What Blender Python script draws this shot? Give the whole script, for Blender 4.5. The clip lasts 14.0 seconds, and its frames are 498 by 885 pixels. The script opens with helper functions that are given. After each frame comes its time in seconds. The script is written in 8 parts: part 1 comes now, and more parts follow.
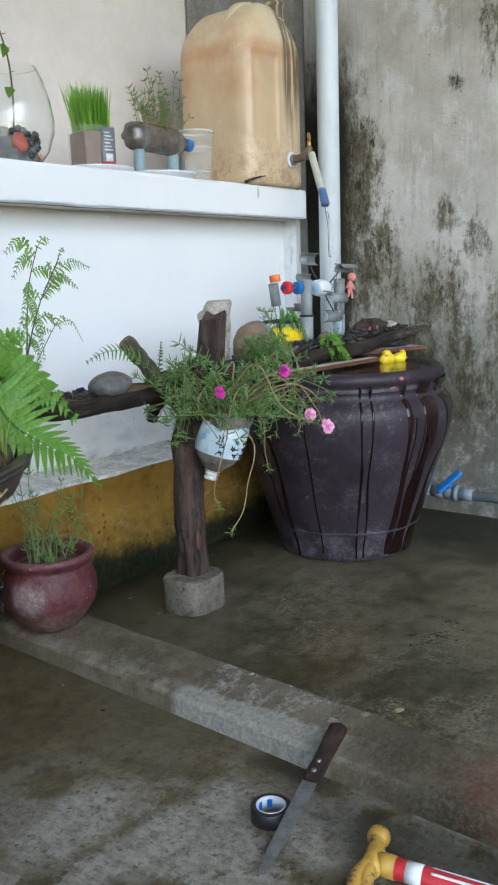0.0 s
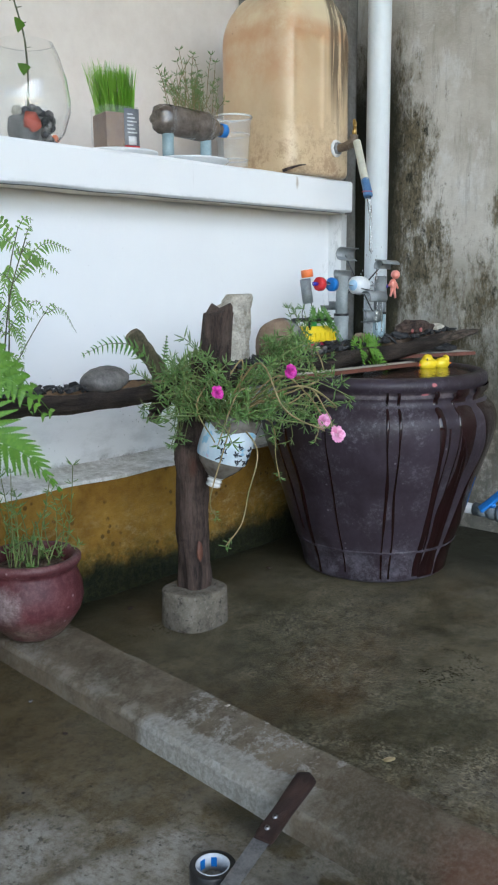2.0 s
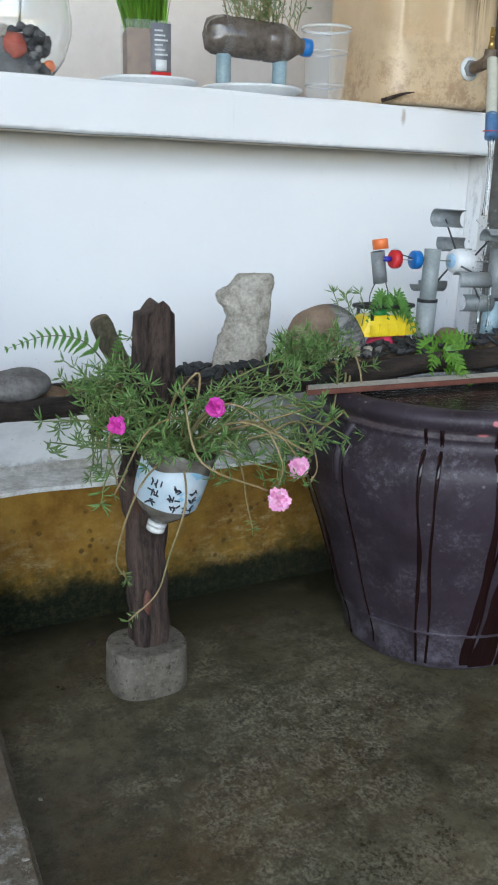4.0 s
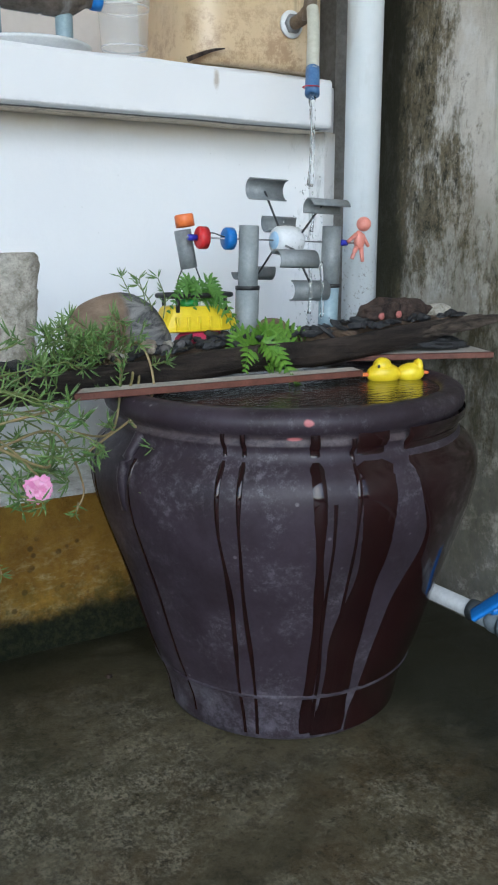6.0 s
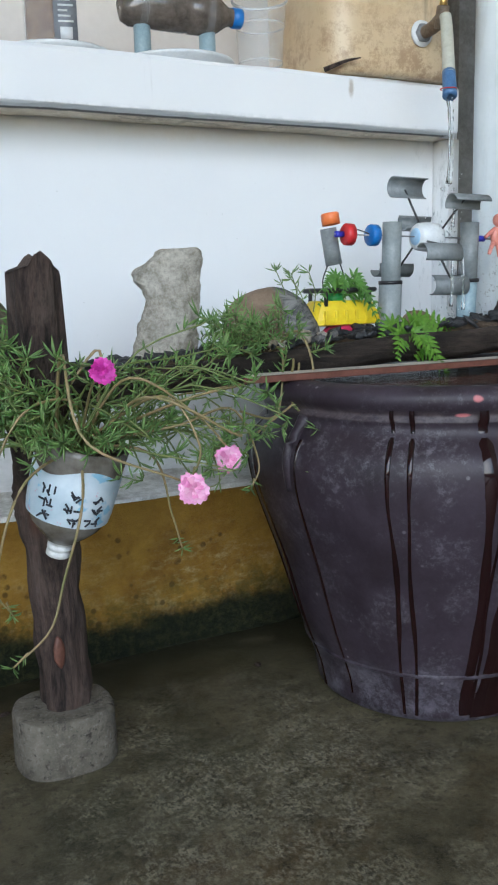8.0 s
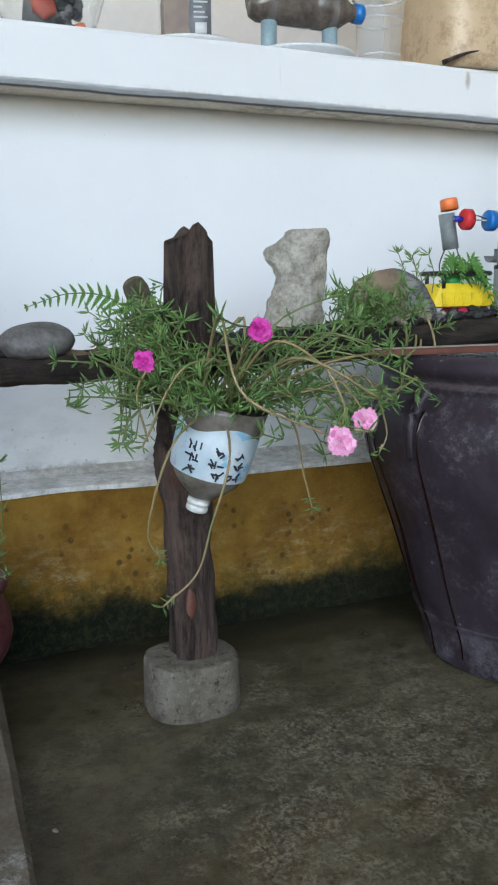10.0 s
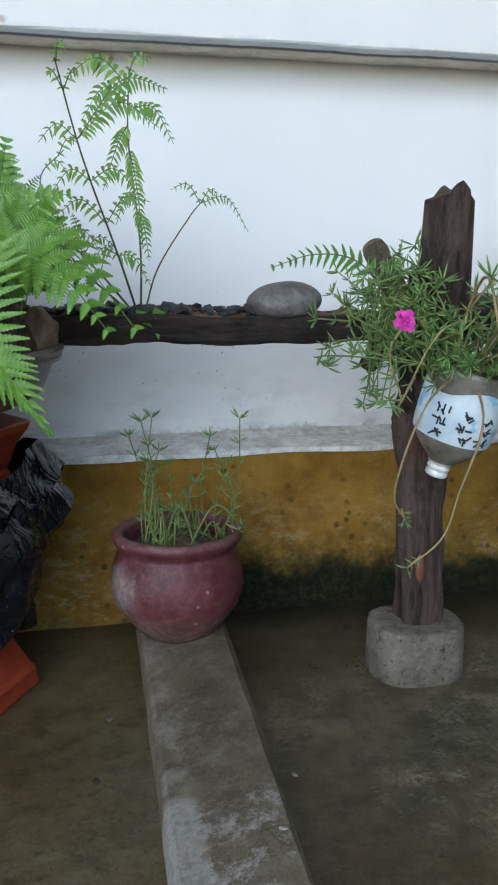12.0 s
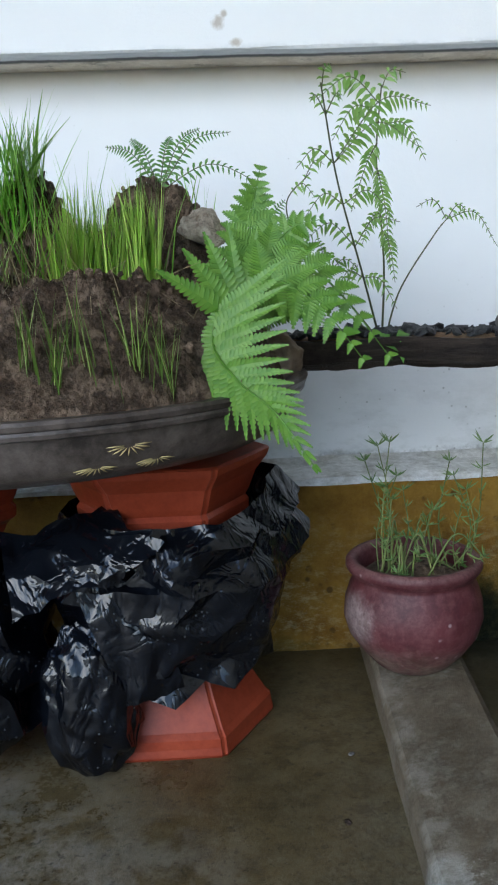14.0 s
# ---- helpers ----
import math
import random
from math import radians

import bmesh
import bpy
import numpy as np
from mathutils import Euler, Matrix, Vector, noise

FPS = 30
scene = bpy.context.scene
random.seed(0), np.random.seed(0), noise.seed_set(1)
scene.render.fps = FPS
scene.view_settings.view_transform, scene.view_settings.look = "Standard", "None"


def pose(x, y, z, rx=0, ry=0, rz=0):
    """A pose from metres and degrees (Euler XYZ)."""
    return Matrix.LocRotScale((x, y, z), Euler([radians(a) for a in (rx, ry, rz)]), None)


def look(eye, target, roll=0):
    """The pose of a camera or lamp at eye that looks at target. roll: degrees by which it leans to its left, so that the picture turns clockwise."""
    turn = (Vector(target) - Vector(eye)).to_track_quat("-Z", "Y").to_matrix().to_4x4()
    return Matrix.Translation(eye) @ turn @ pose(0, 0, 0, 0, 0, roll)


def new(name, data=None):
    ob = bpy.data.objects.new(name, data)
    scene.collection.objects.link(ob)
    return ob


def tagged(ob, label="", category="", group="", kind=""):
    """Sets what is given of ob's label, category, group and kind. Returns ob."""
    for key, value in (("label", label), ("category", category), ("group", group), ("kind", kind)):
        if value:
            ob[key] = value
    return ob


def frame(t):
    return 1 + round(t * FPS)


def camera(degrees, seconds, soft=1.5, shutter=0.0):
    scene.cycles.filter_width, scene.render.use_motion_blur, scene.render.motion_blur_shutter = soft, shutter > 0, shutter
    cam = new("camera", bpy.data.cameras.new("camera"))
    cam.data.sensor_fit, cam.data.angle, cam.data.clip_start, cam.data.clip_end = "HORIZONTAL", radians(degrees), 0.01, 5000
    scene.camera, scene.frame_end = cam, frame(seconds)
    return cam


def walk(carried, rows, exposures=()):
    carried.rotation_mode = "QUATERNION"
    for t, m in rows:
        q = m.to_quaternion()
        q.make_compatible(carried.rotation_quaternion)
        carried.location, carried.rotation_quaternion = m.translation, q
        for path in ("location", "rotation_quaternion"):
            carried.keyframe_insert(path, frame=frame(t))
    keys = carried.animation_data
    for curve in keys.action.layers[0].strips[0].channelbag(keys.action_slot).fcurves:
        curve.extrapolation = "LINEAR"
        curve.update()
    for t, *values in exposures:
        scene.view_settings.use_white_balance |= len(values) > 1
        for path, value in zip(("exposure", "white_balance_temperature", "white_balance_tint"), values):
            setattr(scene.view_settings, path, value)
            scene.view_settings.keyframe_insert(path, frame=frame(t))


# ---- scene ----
cam = camera(32.0, 14.0, soft=2.1)
PATH = [
    (0, (-0.554, 0.698, 0.628), (1.012, 1.885, 0.255), -1.9),
    (0.5, (-0.554, 0.688, 0.618), (1.035, 1.846, 0.25), -2.4),
    (1, (-0.547, 0.688, 0.609), (1.053, 1.83, 0.243), -2.8),
    (1.5, (-0.518, 0.676, 0.613), (1.047, 1.867, 0.251), 0.3),
    (2, (-0.369, 0.675, 0.604), (1.075, 2.011, 0.244), -0.5),
    (2.2, (-0.33, 0.672, 0.631), (1.075, 2.05, 0.274), -1.1),
    (4.3, (0.343, 0.71, 0.7), (1.218, 2.415, 0.127), 2.0),
    (4.5, (0.393, 0.744, 0.669), (1.265, 2.449, 0.093), 2.1),
    (5, (0.465, 0.787, 0.59), (1.33, 2.506, 0.043), 2.4),
    (5.5, (0.52, 0.809, 0.574), (1.443, 2.516, 0.09), 0.0),
    (6, (0.542, 0.812, 0.594), (1.581, 2.461, 0.148), -0.1),
    (6.5, (0.523, 0.8, 0.604), (1.585, 2.442, 0.183), -0.1),
    (7, (0.482, 0.812, 0.598), (1.557, 2.45, 0.196), -0.0),
    (7.5, (0.445, 0.831, 0.566), (1.395, 2.551, 0.19), -1.0),
    (7.7, (0.436, 0.832, 0.554), (1.369, 2.563, 0.187), -1.3),
    (9.8, (0.327, 0.808, 0.505), (1.134, 2.607, 0.169), -1.1),
    (10, (0.325, 0.808, 0.504), (1.115, 2.614, 0.164), -0.8),
    (10.5, (0.311, 0.812, 0.49), (1.068, 2.629, 0.133), -0.2),
    (11, (0.292, 0.819, 0.492), (0.98, 2.658, 0.116), 0.3),
    (11.5, (0.255, 0.832, 0.492), (0.788, 2.72, 0.103), -0.0),
    (12, (0.235, 0.831, 0.491), (0.677, 2.741, 0.095), 0.0),
    (12.5, (0.221, 0.838, 0.493), (0.603, 2.76, 0.094), -0.0),
    (13, (0.192, 0.853, 0.506), (0.405, 2.801, 0.104), -0.7),
    (13.5, (0.176, 0.863, 0.509), (0.316, 2.816, 0.104), -1.3),
    (14, (0.157, 0.877, 0.517), (0.224, 2.837, 0.124), -2.1),
]
walk(cam, [(t, look(eye, target, roll)) for t, eye, target, roll in PATH], [(0, 1.38, 5560, 6), (5, 1.29, 5540, 6), (10.5, 1.28, 5540, 6), (14, 1.31, 5560, 6)])

# ---- light ----
SUN_UP, SUN_TURN = 27.0, 212.0
world = bpy.data.worlds.new("overcast_sky")
scene.world = world
world.use_nodes = True
wn = world.node_tree.nodes
sky = wn.new("ShaderNodeTexSky")
sky.sky_type = "NISHITA"
sky.sun_disc = False
sky.sun_elevation, sky.sun_rotation = radians(SUN_UP), radians(SUN_TURN)
sky.dust_density, sky.air_density, sky.ozone_density = 1.0, 1.0, 1.5
wn["Background"].inputs["Strength"].default_value = 0.12
world.node_tree.links.new(sky.outputs[0], wn["Background"].inputs["Color"])
sun = new("sun", bpy.data.lights.new("sun", "SUN"))
sun.data.energy, sun.data.angle, sun.data.color = 0.9, radians(60), (0.97, 0.98, 1.0)
sun.matrix_world = look((0, 0, 6), (0 - math.sin(radians(SUN_TURN)) * 6 / math.tan(radians(SUN_UP)), -math.cos(radians(SUN_TURN)) * 6 / math.tan(radians(SUN_UP)), 0))

# ---- materials ----


class Mat:
    """A node material with short ways to mix colours by noise."""

    def __init__(self, name, rough=0.6, metal=0.0, spec=0.5):
        self.m = bpy.data.materials.new(name)
        self.m.use_nodes = True
        self.t = self.m.node_tree
        self.b = self.t.nodes["Principled BSDF"]
        self.b.inputs["Roughness"].default_value = rough
        self.b.inputs["Metallic"].default_value = metal
        self.b.inputs["Specular IOR Level"].default_value = spec
        self.co = self.t.nodes.new("ShaderNodeTexCoord").outputs["Object"]

    def link(self, a, b):
        self.t.links.new(a, b)

    def space(self, scale=(1, 1, 1), offset=(0, 0, 0)):
        n = self.t.nodes.new("ShaderNodeMapping")
        n.inputs["Scale"].default_value, n.inputs["Location"].default_value = scale, offset
        self.link(self.co, n.inputs["Vector"])
        return n.outputs[0]

    def noise(self, scale, detail=4.0, rough=0.6, stretch=(1, 1, 1), offset=(0, 0, 0), warp=0.0):
        n = self.t.nodes.new("ShaderNodeTexNoise")
        n.inputs["Scale"].default_value, n.inputs["Detail"].default_value, n.inputs["Roughness"].default_value = scale, detail, rough
        n.inputs["Distortion"].default_value = warp
        self.link(self.space(stretch, offset), n.inputs["Vector"])
        return n.outputs["Fac"]

    def cells(self, scale, stretch=(1, 1, 1), feature="F1"):
        n = self.t.nodes.new("ShaderNodeTexVoronoi")
        n.feature = feature
        n.inputs["Scale"].default_value = scale
        self.link(self.space(stretch), n.inputs["Vector"])
        return n.outputs["Distance"]

    def axis(self, which):
        n = self.t.nodes.new("ShaderNodeSeparateXYZ")
        self.link(self.co, n.inputs[0])
        return n.outputs[which]

    def ramp(self, fac, lo, hi, smooth=False):
        n = self.t.nodes.new("ShaderNodeMapRange")
        n.interpolation_type = "SMOOTHSTEP" if smooth else "LINEAR"
        n.inputs["From Min"].default_value, n.inputs["From Max"].default_value = lo, hi
        self.link(fac, n.inputs["Value"])
        return n.outputs[0]

    def math(self, op, a, b=0.0):
        n = self.t.nodes.new("ShaderNodeMath")
        n.operation = op
        for i, v in enumerate((a, b)):
            if isinstance(v, (int, float)):
                n.inputs[i].default_value = v
            else:
                self.link(v, n.inputs[i])
        return n.outputs[0]

    def mix(self, fac, a, b):
        n = self.t.nodes.new("ShaderNodeMix")
        n.data_type = "RGBA"
        if isinstance(fac, (int, float)):
            n.inputs["Factor"].default_value = fac
        else:
            self.link(fac, n.inputs["Factor"])
        for key, v in (("A", a), ("B", b)):
            s = [i for i in n.inputs if i.name == key and i.type == "RGBA"][0]
            if isinstance(v, tuple):
                s.default_value = (*v, 1)
            else:
                self.link(v, s)
        return [o for o in n.outputs if o.type == "RGBA"][0]

    def colour(self, c):
        if isinstance(c, tuple):
            self.b.inputs["Base Color"].default_value = (*c, 1)
        else:
            self.link(c, self.b.inputs["Base Color"])
        return self

    def rough(self, r):
        self.link(r, self.b.inputs["Roughness"])
        return self

    def bump(self, height, strength=0.3, dist=0.002):
        n = self.t.nodes.new("ShaderNodeBump")
        n.inputs["Strength"].default_value, n.inputs["Distance"].default_value = strength, dist
        self.link(height, n.inputs["Height"])
        self.link(n.outputs[0], self.b.inputs["Normal"])
        return self

    def spot(self, centre, size, edge=0.35, ragged=0.5, scale=14):
        """1 inside a ragged patch round centre, fading to 0 outside; size: half widths along x, y, z."""
        k = tuple(1 / q for q in size)
        n = self.t.nodes.new("ShaderNodeVectorMath")
        n.operation = "LENGTH"
        self.link(self.space(k, tuple(-c * q for c, q in zip(centre, k))), n.inputs[0])
        d = self.math("ADD", n.outputs["Value"], self.math("MULTIPLY", self.math("SUBTRACT", self.noise(scale, 8, 0.75, offset=centre), 0.5), ragged * 4))
        return self.ramp(d, 1.0 + edge, 1.0 - edge)

    def island(self):
        return self.t.nodes.new("ShaderNodeNewGeometry").outputs["Random Per Island"]


def simple(name, a, b, scale=30, rough=0.6, metal=0.0, bump=0.2, dist=0.001, spec=0.5, fine=None):
    """Two tones mixed by a coarse and a fine noise, with a little relief."""
    m = Mat(name, rough, metal, spec)
    n1, n2 = m.noise(scale, 7, 0.72), m.noise(fine or scale * 6, 5, 0.75)
    f = m.ramp(m.math("ADD", m.math("MULTIPLY", n1, 0.6), m.math("MULTIPLY", n2, 0.4)), 0.40, 0.60)
    m.colour(m.mix(f, a, b)).bump(n2, bump, dist)
    return m.m


def leafy(name, a, b, rough=0.45, sheen=0.15):
    m = Mat(name, rough, 0, 0.4)
    f = m.math("ADD", m.math("MULTIPLY", m.island(), 0.7), m.math("MULTIPLY", m.noise(60, 3), 0.3))
    m.colour(m.mix(f, a, b))
    m.b.inputs["Subsurface Weight"].default_value = sheen
    m.b.inputs["Subsurface Radius"].default_value = (0.002, 0.004, 0.001)
    m.b.inputs["Subsurface Scale"].default_value = 0.5
    return m.m


def glassy(name, tint=(1, 1, 1), rough=0.02, ior=1.45):
    m = Mat(name, rough)
    m.colour(tint)
    m.b.inputs["Transmission Weight"].default_value = 1.0
    m.b.inputs["IOR"].default_value = ior
    return m.m


def see_through(name, tint, alpha, rough=0.08):
    """Thin clear sheet: mostly transparent, with its own gloss."""
    m = Mat(name, rough, 0, 0.6)
    m.colour(tint)
    m.b.inputs["Alpha"].default_value = alpha
    return m.m


def floor_material():
    m = Mat("wet_concrete", 0.45, 0, 0.32)
    big, mid = m.noise(1.9, 6, 0.62, offset=(3, 1, 0)), m.noise(7.5, 9, 0.74)
    rice, rice2, dust = m.noise(190, 6, 0.80, stretch=(1, 0.75, 1)), m.noise(95, 4, 0.7, offset=(9, 4, 0)), m.noise(430, 3, 0.8)
    base = m.mix(m.ramp(mid, 0.36, 0.64), (0.044, 0.038, 0.020), (0.132, 0.113, 0.066))
    base = m.mix(m.math("MULTIPLY", m.ramp(m.noise(3.4, 7, 0.7, offset=(8, 2, 0)), 0.48, 0.62), 0.75), base, (0.075, 0.045, 0.016))
    base = m.mix(m.math("MULTIPLY", m.ramp(m.noise(2.7, 7, 0.7, offset=(1, 7, 0)), 0.50, 0.62), 0.7), base, (0.027, 0.030, 0.014))
    left = m.math("MULTIPLY", m.ramp(m.axis("X"), 0.44, 0.30), m.ramp(m.noise(2.6, 7, 0.7, offset=(4, 4, 0)), 0.30, 0.52))
    base = m.mix(m.math("MULTIPLY", left, 0.95), base, m.mix(m.ramp(m.noise(13, 8, 0.75), 0.38, 0.62), (0.062, 0.044, 0.015), (0.112, 0.083, 0.036)))
    zone = m.ramp(m.noise(5.2, 8, 0.74, offset=(1.7, 4.2, 0)), 0.465, 0.545)
    for c, r in (((0.83, 1.60, 0), (0.14, 0.10, 1)), ((0.733, 1.655, 0), (0.04, 0.03, 1)), ((0.835, 1.41, 0), (0.055, 0.04, 1)), ((1.0, 1.32, 0), (0.08, 0.06, 1)), ((0.80, 1.24, 0), (0.13, 0.10, 1)), ((0.95, 1.61, 0), (0.04, 0.03, 1)), ((0.65, 1.51, 0), (0.03, 0.02, 1))):
        zone = m.math("MAXIMUM", zone, m.spot(c, r))
    cloud = m.noise(30, 9, 0.82, offset=(6, 3, 0))
    base = m.mix(m.math("MULTIPLY", m.ramp(cloud, 0.50, 0.40), 0.6), base, (0.018, 0.015, 0.007))
    base = m.mix(m.math("MULTIPLY", m.ramp(cloud, 0.52, 0.62), 0.55), base, (0.120, 0.104, 0.062))
    crumbs = m.math("MULTIPLY", m.math("MULTIPLY", zone, m.ramp(rice, 0.44, 0.56)), m.ramp(m.noise(30, 8, 0.82, offset=(2, 8, 0)), 0.42, 0.56))
    crumbs = m.math("MULTIPLY", crumbs, m.math("ADD", 0.3, m.math("MULTIPLY", m.ramp(m.axis("X"), 0.28, 0.46), 0.7)))
    base = m.mix(m.math("MULTIPLY", crumbs, 0.80), base, (0.265, 0.240, 0.170))
    # Pale dried patches in front; their colour also paints in wet sky sheen.
    front = m.ramp(m.math("ADD", m.math("MULTIPLY", m.axis("X"), -1.0), m.math("MULTIPLY", m.axis("Y"), -0.9)), -1.62, -1.22)
    pale = m.math("MULTIPLY", front, m.ramp(m.noise(5.8, 9, 0.74, offset=(5, 5, 0)), 0.475, 0.535))
    pale = m.math("MULTIPLY", pale, m.math("MULTIPLY", m.ramp(m.axis("Y"), 0.6, 0.95), m.ramp(m.axis("X"), -0.6, -0.3)))
    for c, r in (((0.06, 1.44, 0), (0.09, 0.05, 1)), ((0.185, 1.31, 0), (0.06, 0.04, 1)), ((0.19, 1.17, 0), (0.05, 0.06, 1)), ((0.09, 1.33, 0), (0.07, 0.04, 1))):
        pale = m.math("MAXIMUM", pale, m.spot(c, r))
    pale = m.math("MULTIPLY", pale, m.ramp(m.noise(60, 8, 0.85, stretch=(1.3, 0.8, 1)), 0.32, 0.56))
    base = m.mix(m.math("MULTIPLY", pale, 0.9), base, (0.34, 0.325, 0.285))
    # Moss towards the plinth and corner; near-black also paints in shade by the jar.
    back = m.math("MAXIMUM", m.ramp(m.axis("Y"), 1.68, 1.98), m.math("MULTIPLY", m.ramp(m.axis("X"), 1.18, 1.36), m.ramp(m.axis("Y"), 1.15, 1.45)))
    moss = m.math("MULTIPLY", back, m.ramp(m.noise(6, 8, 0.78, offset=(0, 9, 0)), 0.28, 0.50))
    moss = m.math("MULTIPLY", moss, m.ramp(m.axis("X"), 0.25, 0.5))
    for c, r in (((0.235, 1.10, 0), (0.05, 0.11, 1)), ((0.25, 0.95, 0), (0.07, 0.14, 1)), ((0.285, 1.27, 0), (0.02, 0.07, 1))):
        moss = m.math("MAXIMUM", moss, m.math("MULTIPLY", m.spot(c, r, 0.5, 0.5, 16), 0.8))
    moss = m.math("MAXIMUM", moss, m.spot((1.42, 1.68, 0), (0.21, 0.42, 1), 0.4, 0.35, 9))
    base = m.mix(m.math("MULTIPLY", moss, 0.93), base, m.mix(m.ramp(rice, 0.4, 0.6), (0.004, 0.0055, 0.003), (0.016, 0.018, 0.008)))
    base = m.mix(m.math("MULTIPLY", m.ramp(rice2, 0.42, 0.36), 0.6), base, (0.013, 0.011, 0.006))
    pits = m.math("MULTIPLY", m.ramp(m.cells(17), 0.055, 0.035), m.ramp(mid, 0.47, 0.55))
    base = m.mix(pits, base, (0.006, 0.005, 0.004))
    m.colour(m.mix(m.math("MULTIPLY", m.ramp(dust, 0.46, 0.64), 0.26), base, (0.135, 0.115, 0.075)))
    m.rough(m.math("ADD", m.math("MULTIPLY", m.ramp(big, 0.36, 0.66, True), -0.16), m.math("ADD", 0.42, m.math("MULTIPLY", m.math("ADD", crumbs, pale), 0.25))))
    m.bump(m.math("ADD", m.math("MULTIPLY", rice, 0.35), m.math("ADD", mid, m.math("MULTIPLY", dust, 0.3))), 0.45, 0.003)
    return m.m


def kerb_material():
    m = Mat("kerb_concrete", 0.62, 0, 0.3)
    mid, fine = m.noise(10, 9, 0.76), m.noise(190, 5, 0.85)
    c = m.mix(m.ramp(mid, 0.36, 0.64), (0.066, 0.051, 0.030), (0.170, 0.136, 0.092))
    flakes, grit = m.noise(34, 9, 0.86), m.noise(150, 4, 0.8, offset=(2, 6, 1))
    c = m.mix(m.math("MULTIPLY", m.ramp(m.noise(22, 8, 0.8, offset=(5, 1, 2)), 0.50, 0.60), 0.5), c, (0.21, 0.19, 0.15))
    slope = m.math("ADD", m.axis("Y"), m.math("MULTIPLY", m.axis("X"), 0.25))
    band = m.math("MULTIPLY", m.ramp(slope, 1.305, 1.320), m.ramp(slope, 1.600, 1.585))
    face = m.ramp(m.axis("X"), 0.345, 0.325)
    lime = m.math("MULTIPLY", band, m.ramp(m.math("ADD", flakes, m.math("MULTIPLY", face, 0.30)), 0.50, 0.55))
    c = m.mix(m.math("MULTIPLY", lime, 0.9), c, m.mix(m.ramp(grit, 0.40, 0.60), (0.21, 0.200, 0.172), (0.37, 0.358, 0.325)))
    thin = m.math("MULTIPLY", m.ramp(m.noise(18, 9, 0.84, offset=(4, 0, 0)), 0.55, 0.62), m.ramp(m.axis("Y"), 1.5, 1.75))
    c = m.mix(m.math("MULTIPLY", thin, 0.3), c, (0.40, 0.39, 0.355))
    edge = m.math("MULTIPLY", m.ramp(m.noise(26, 8, 0.8, offset=(1, 3, 0)), 0.46, 0.58), m.math("MULTIPLY", m.ramp(m.axis("Z"), 0.0385, 0.035), m.ramp(m.axis("Z"), 0.024, 0.029)))
    c = m.mix(m.math("MULTIPLY", edge, 0.55), c, (0.31, 0.29, 0.245))
    moss = m.math("MULTIPLY", m.ramp(m.noise(17, 8, 0.78, offset=(2, 2, 2)), 0.46, 0.55), m.ramp(m.axis("Y"), 1.22, 1.12))
    c = m.mix(m.math("MULTIPLY", moss, 0.85), c, (0.020, 0.022, 0.008))
    soak = m.math("MULTIPLY", m.ramp(m.axis("Y"), 1.26, 1.14), m.ramp(m.noise(9, 7, 0.75, offset=(3, 8, 0)), 0.28, 0.46))
    c = m.mix(m.math("MULTIPLY", soak, 0.7), c, (0.060, 0.045, 0.026))
    slime = m.math("MAXIMUM", m.spot((0.262, 1.13, 0.02), (0.028, 0.05, 1), 0.4, 0.5, 18), m.spot((0.285, 1.06, 0.02), (0.03, 0.03, 1), 0.4, 0.5, 18))
    c = m.mix(m.math("MULTIPLY", slime, 0.85), c, (0.020, 0.023, 0.009))
    c = m.mix(m.math("MULTIPLY", m.spot((0.335, 1.02, 0.045), (0.045, 0.05, 1), 0.6, 0.6, 20), 0.32), c, (0.17, 0.055, 0.032))
    red = m.math("MULTIPLY", m.ramp(m.noise(8, 5, offset=(7, 1, 0)), 0.52, 0.66), m.ramp(m.axis("Y"), 1.15, 1.0))
    c = m.mix(m.math("MULTIPLY", red, 0.4), c, (0.12, 0.042, 0.028))
    m.colour(m.mix(m.math("MULTIPLY", m.ramp(fine, 0.45, 0.66), 0.35), c, (0.24, 0.215, 0.17)))
    m.bump(m.math("ADD", fine, m.math("MULTIPLY", mid, 2.0)), 0.6, 0.003)
    return m.m


